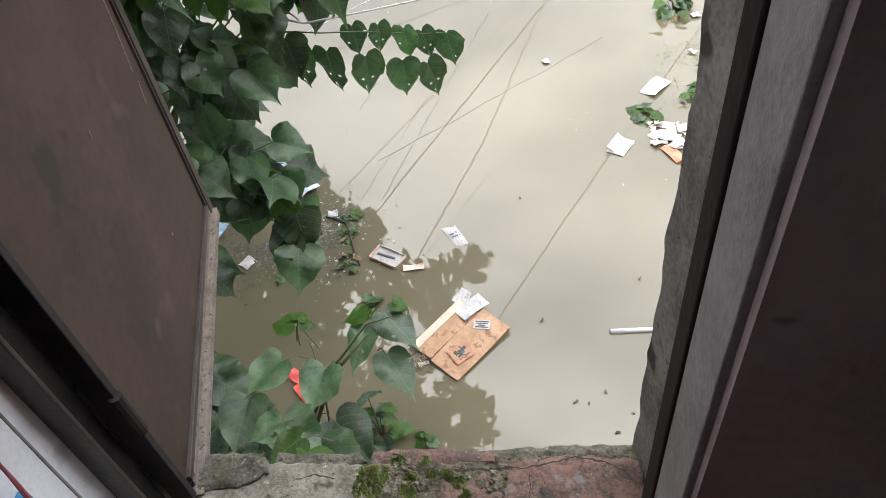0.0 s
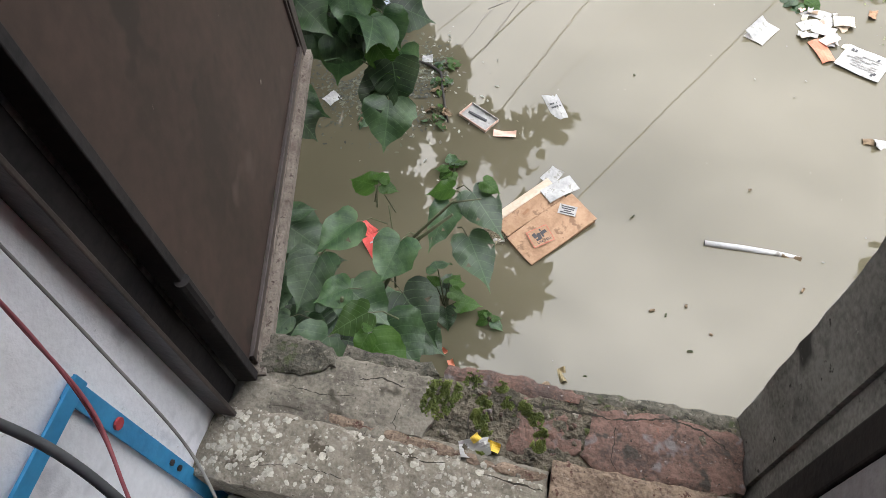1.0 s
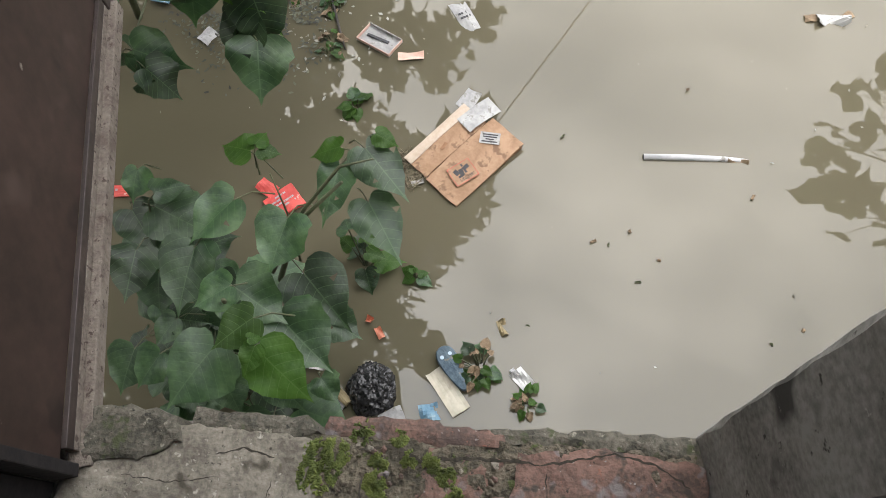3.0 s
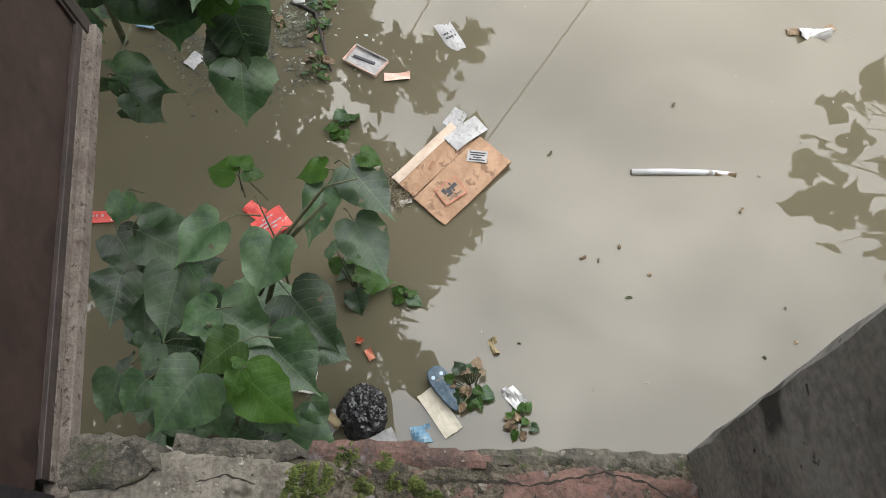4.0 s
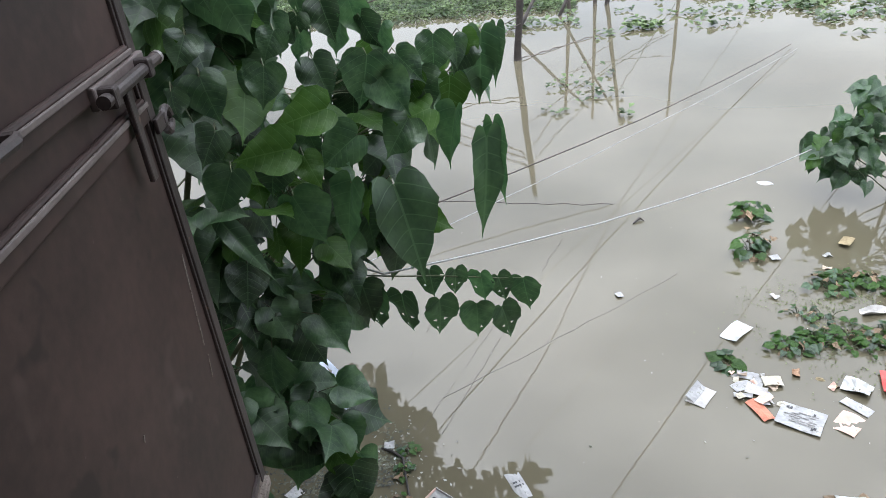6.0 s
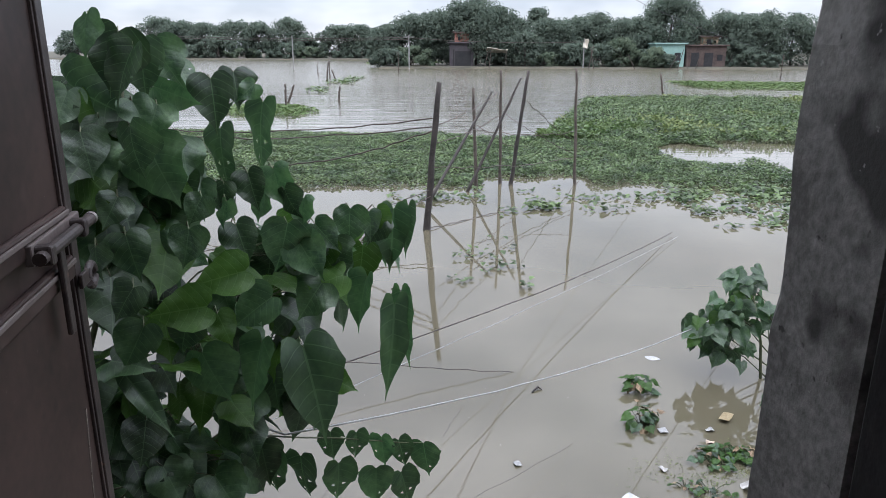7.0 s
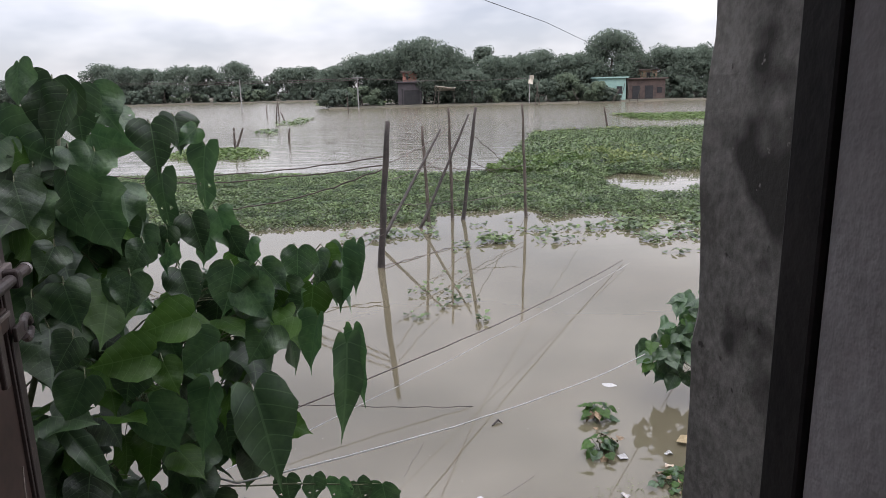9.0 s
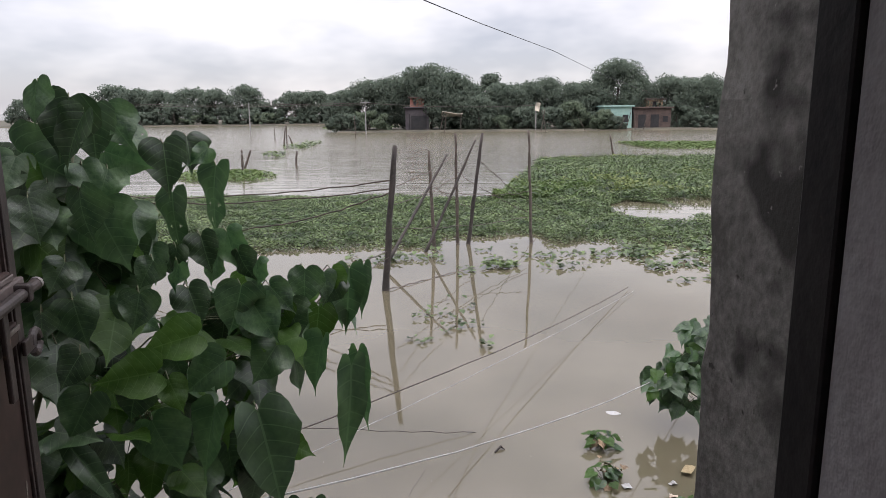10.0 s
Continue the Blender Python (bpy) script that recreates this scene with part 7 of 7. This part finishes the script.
def tree(x, y, top, width, seed, mat=TREE_LEAF_HAZED, low=0.06, count=9000, size=0.30, label="dense dark green tree on the far bank, greyed for haze"):
    """Trunk, limbs and a crown of many small leaf clumps in uneven lobes."""
    g = random.Random(seed)
    gn = np.random.RandomState(seed)
    t = thing("tree", pose(x, y, 0), label, "tree", "far trees")
    trunk = bmesh.new()
    tube(trunk, [(0, 0, -0.2), (g.uniform(-0.2, 0.2), 0, top * 0.3), (g.uniform(-0.4, 0.4), g.uniform(-0.3, 0.3), top * 0.6)], [0.028 * top, 0.022 * top, 0.012 * top], 8)
    half, centres, radii = width * 0.5, [], []
    for k in range(30):
        f = (k + 0.5) / 30
        rad = min(half * 0.55, top * 0.16) * g.uniform(0.7, 1.15)
        z = top * (low + 0.06 + (0.94 - low) * f)
        z = min(z, top - rad * g.uniform(0.7, 1.3))
        belly = math.sqrt(max(0.0, 1 - ((f - 0.38) / (0.60 if f > 0.38 else 0.95)) ** 2))
        a = k * 2.4 + g.uniform(-0.6, 0.6)
        r = max(0.0, half * belly - rad * 0.4) * g.uniform(0.5, 1.15)
        c = Vector((r * math.cos(a), r * math.sin(a) * 0.8, z))
        centres.append(tuple(c))
        radii.append(rad)
        if k % 5 == 2:
            tube(trunk, [(0, 0, top * 0.25), c * 0.5 + Vector((0, 0, top * 0.1)), c], [0.012 * top, 0.008 * top, 0.004 * top], 5)
    part("trunk", trunk, BARK, t)
    per = count // 30
    n = per * 30
    d = gn.normal(size=(n, 3))
    d /= np.linalg.norm(d, axis=1)[:, None]
    own = np.repeat(np.arange(30), per)
    reach = np.array(radii)[own] * (0.30 + 0.85 * gn.rand(n) ** 0.5)
    stretch_by = np.repeat(gn.uniform((0.95, 0.9, 0.7), (1.45, 1.3, 1.0), size=(30, 3)), per, axis=0)
    p = np.array(centres)[own] + d * reach[:, None] * stretch_by
    p[:, 2] = np.maximum(p[:, 2], 0.1)
    s = (size * gn.uniform(0.4, 1.2, n) * 0.5)[:, None]
    w = d + (0, 0, 0.35) + gn.normal(size=(n, 3)) * 0.7
    w /= np.linalg.norm(w, axis=1)[:, None]
    u = np.cross(w, gn.normal(size=(n, 3)))
    u /= np.linalg.norm(u, axis=1)[:, None]
    v = np.cross(w, u)
    corners = np.stack([p - u * s, p + v * s * 0.7 + w * s * 0.2, p + u * s, p - v * s * 0.7 + w * s * 0.15], axis=1).reshape(-1, 3)
    out = d * 0.7 + gn.normal(size=(n, 3)) * 0.15 + (0, -0.1, 0.25)
    centre = p - (0, 0, top * 0.35)
    out += 0.9 * centre / np.linalg.norm(centre, axis=1)[:, None]
    out /= np.linalg.norm(out, axis=1)[:, None]
    first = np.arange(n)[:, None] * 4
    tris = np.concatenate([first + (0, 2, 1), first + (0, 3, 2)], axis=1).reshape(-1, 3)
    me = bpy.data.meshes.new("crown")
    me.from_pydata(corners.tolist(), [], tris.tolist())
    me.polygons.foreach_set("use_smooth", [True] * len(me.polygons))
    me.normals_split_custom_set_from_vertices(np.repeat(out, 4, axis=0).tolist())
    me.materials.append(mat)
    crown = new("crown", me)
    crown.parent = t
    return t


# place along the bank, height and width of each crown
FAR = [(-58.0, 7.8, 7.4), (-54.7, 7.1, 6.1), (-50.2, 6.9, 6.8), (-43.8, 7.1, 7.9), (-38.8, 6.8, 6.3), (-33.7, 7.6, 6.5), (-30.4, 4.4, 4.5), (-23.9, 6.5, 6.8), (-19.6, 6.4, 5.9), (-16.1, 5.7, 5.2), (-75.4, 5.4, 6.8), (-69.6, 5.8, 5.6), (-65.2, 3.9, 4.5)]
MID = [(-9.4, 5.0, 3.8), (-6.5, 6.4, 5.3), (-3.7, 6.9, 4.7), (-0.8, 7.4, 5.5), (1.7, 8.1, 6.9), (4.7, 7.2, 4.7), (6.9, 6.0, 3.2), (9.5, 7.1, 1.9), (10.1, 5.8, 3.2), (12.0, 5.8, 4.3), (14.4, 6.0, 4.0), (16.7, 6.6, 4.6), (19.7, 5.7, 3.7), (22.0, 6.1, 4.4), (25.8, 8.8, 6.8), (28.7, 6.8, 3.5), (31.9, 6.6, 4.7), (34.8, 6.6, 4.4), (37.5, 6.7, 4.1), (41.5, 6.5, 5.9), (45.9, 6.1, 5.9), (51.1, 6.2, 6.6), (56.3, 5.9, 6.6)]
SHRUB = [(-60.2, 2.5, 5.4), (-56.1, 2.1, 4.8), (-51.5, 2.3, 5.4), (-46.2, 3.2, 5.4), (-41.6, 2.6, 6.5), (-37.0, 1.9, 5.4), (-32.8, 2.6, 5.4), (-28.7, 1.7, 5.4), (-24.0, 2.1, 6.1), (-19.3, 2.0, 5.4), (-15.1, 1.4, 4.8), (-65.3, 2.3, 6.5)]
MIDSHRUB = [(-8.7, 2.8, 3.6), (-5.9, 2.7, 4.3), (5.1, 3.1, 2.8), (7.6, 3.4, 3.3), (10.0, 2.3, 3.6), (13.1, 3.0, 3.6), (16.3, 2.5, 4.3), (19.1, 2.8, 3.6), (21.9, 2.7, 3.6), (23.3, 1.8, 2.3), (22.2, 2.2, 2.4), (32.5, 2.5, 4.3), (35.7, 2.1, 4.3)]
# all these crowns wear the leaf colours with haze mixed in
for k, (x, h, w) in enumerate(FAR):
    tree(x, 139 + (k * 3) % 4, h, w * 1.12, 300 + k, size=0.42, count=7500, label="green tree on the distant bank, greyed for haze")
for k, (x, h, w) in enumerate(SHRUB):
    tree(x, 136.8, h * (0.75 + (k * 5) % 4 * 0.2), w * 1.2, 330 + k, TREE_LEAF_PALE_HAZED if k % 3 == 1 else TREE_LEAF_HAZED, 0.03, 2400, 0.42, "low pale green shrubbery on the distant bank, greyed for haze")
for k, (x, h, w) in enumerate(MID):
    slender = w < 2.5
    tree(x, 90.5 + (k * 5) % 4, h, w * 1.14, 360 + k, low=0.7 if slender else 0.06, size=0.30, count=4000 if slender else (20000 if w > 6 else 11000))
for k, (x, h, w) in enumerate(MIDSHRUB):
    tree(x, (87.6 + (k * 7) % 3 * 0.6) if w > 2.5 else 84.8, h * (0.8 + (k * 5) % 4 * 0.16), w * 1.15, 400 + k, TREE_LEAF_PALE_HAZED if k % 3 == 1 else TREE_LEAF_HAZED, 0.03, 3000, 0.30, "pale green waterside bush on the far bank, greyed for haze")


def house(x0, x1, y, z1, mat, roof_mat, label, openings, depth=5.0):
    t = thing("house", pose((x0 + x1) / 2, y, 0), label, "house", "far houses")
    w = x1 - x0
    part("wall", boxed(-w / 2, w / 2, 0, depth, 0, z1, 0.03), mat, t)
    part("roof", boxed(-w / 2 - 0.25, w / 2 + 0.25, -0.3, depth + 0.2, z1, z1 + 0.16, 0.03), roof_mat, t)
    for ox, oz, ow, oh, name in openings:
        o = part(name, boxed(ox - ow / 2, ox + ow / 2, -0.05, 0.04, oz, oz + oh, 0.01), FAR_DARK, t)
        part("surround", boxed(ox - ow / 2 - 0.08, ox + ow / 2 + 0.08, -0.075, -0.052, oz + oh, oz + oh + 0.1), roof_mat, o)
    return t


house(22.7, 26.1, 86.7, 2.75, FAR_GREEN_WALL, FAR_GREEN_WALL, "mint green flat-roofed house at the water's edge", [(-0.9, 0.2, 0.8, 1.7, "door"), (0.9, 0.9, 0.7, 0.9, "window")])
house(26.4, 31.0, 86.9, 2.55, FAR_BRICK, FAR_BRICK, "bare brick house with dark doorways on the far bank", [(-1.3, 0.2, 0.9, 1.6, "door"), (0.3, 0.2, 1.0, 1.6, "door"), (1.6, 0.9, 0.6, 0.7, "window")], 3)
house(28.9, 31.0, 90.0, 3.6, FAR_SAND, FAR_BRICK, "sand-coloured upper room rising behind the brick house", [(0.0, 2.7, 0.6, 0.6, "window")], 2)
house(28.6, 30.6, 92.4, 4.7, FAR_CREAM, FAR_CREAM, "cream stair tower behind the brick house", [(-0.4, 4.0, 0.4, 0.4, "window"), (0.5, 4.0, 0.4, 0.4, "window")], 2)
house(-1.5, 1.4, 88.0, 2.8, FAR_SHADE, FAR_SHADE, "dark low house under the trees, their shade in its wall colour", [(-0.95, 0.2, 0.15, 1.9, "post"), (0.2, 0.2, 1.9, 1.7, "doorway")], 3)
house(-0.9, 0.8, 88.5, 4.0, FAR_RED, FAR_BRICK, "red brick parapet rising over the dark house", [(-0.3, 3.2, 0.3, 0.6, "window")], 1.2)
shed = thing("shed", pose(4.15, 86.0, 0), "pale open shed roof on poles at the water's edge", "shed")
part("roof", sheet(2.5, 1.8, 612, 0.06, 0.16, 8), FAR_CREAM, shed, "sagging pale tarpaulin roof", at=pose(0, 0.9, 2.0, -14, 4, 0))
for x in (-1.3, 1.3):
    part("pole", tube(bmesh.new(), [(x - 0.25, 0.1, -0.2), (x * 0.8, 0.1, 1.95)], 0.05, 6), WOOD_POLE, shed)

UTILITY = [(-62.6, 133, 4.9), (-18.3, 79, 3.55), (-5.84, 81.2, 3.7), (13.9, 84, 3.3)]
for k, (x, y, h) in enumerate(UTILITY):
    t = thing("utility_pole", pose(x, y, 0), "pale concrete utility pole standing in the flood", "utility pole", "utility poles")
    part("shaft", tube(bmesh.new(), [(0, 0, -0.4), (0, 0, h)], [0.075, 0.055], 8), CONCRETE_POLE, t)
    if k in (0, 2):
        part("crossarm", boxed(-0.6, 0.6, -0.05, 0.05, h - 0.3, h - 0.2), CONCRETE_POLE, t)
wire(sagging((-62.6, 133, 4.6), (-5.84, 81.2, 3.4), 0.4, 20), 0.03, WIRE_DARK, "thin far power line over the flood", 4, "power lines")
wire(sagging((-62.6, 133, 4.3), (-5.84, 81.2, 3.2), 0.4, 20), 0.03, WIRE_DARK, "thin far power line over the flood", 4, "power lines")
wire(sagging((-5.84, 81.2, 3.4), (13.9, 84, 3.0), 0.3, 20), 0.025, WIRE_DARK, "thin far power line over the flood", 4, "power lines")
for k, (x, lean, h) in enumerate([(14.3, 0.4, 2.5), (14.9, -0.5, 2.4), (19.6, -1.0, 1.6), (24.2, 0.5, 2.2), (25.4, -0.4, 2.4), (26.4, 0.2, 1.8), (3.1, 0.2, 2.2), (23.4, 0.7, 1.6)]):
    post((x, 82.5 + 0.3 * (k % 3), 0), (x + lean, 82.5, h), 0.05, WOOD_POLE, "thin bamboo pole standing at the far bank", "far poles")
CABLE_A, CABLE_B = (-0.9, 6.0, 3.62), (26.0, 60.0, 1.78)
wire([CABLE_A, (0.074, 9.0, 3.9), (1.45, 14.0, 4.10), (4.2, 21.5, 4.2), (7.58, 30.0, 4.02), (14.0, 42.0, 3.3), CABLE_B], 0.0075, BLACK_RUBBER, "black service cable sloping down across the flood", 6, "service cable")
post((CABLE_B[0], CABLE_B[1], -0.1), (CABLE_B[0], CABLE_B[1], CABLE_B[2] + 0.1), 0.06, WOOD_POLE, "stake holding up a cable on the far side", "far stakes")
rag_far = thing("cloth_rag", pose(13.97, 83.93, 2.35), "white rag tied to a pole on the far bank", "cloth", "")
part("cloth", sheet(0.55, 1.0, 613, 0.02, 0.22, 7), FAR_CREAM, rag_far, at=pose(0.1, 0, 0.45, 80, 10, 0))
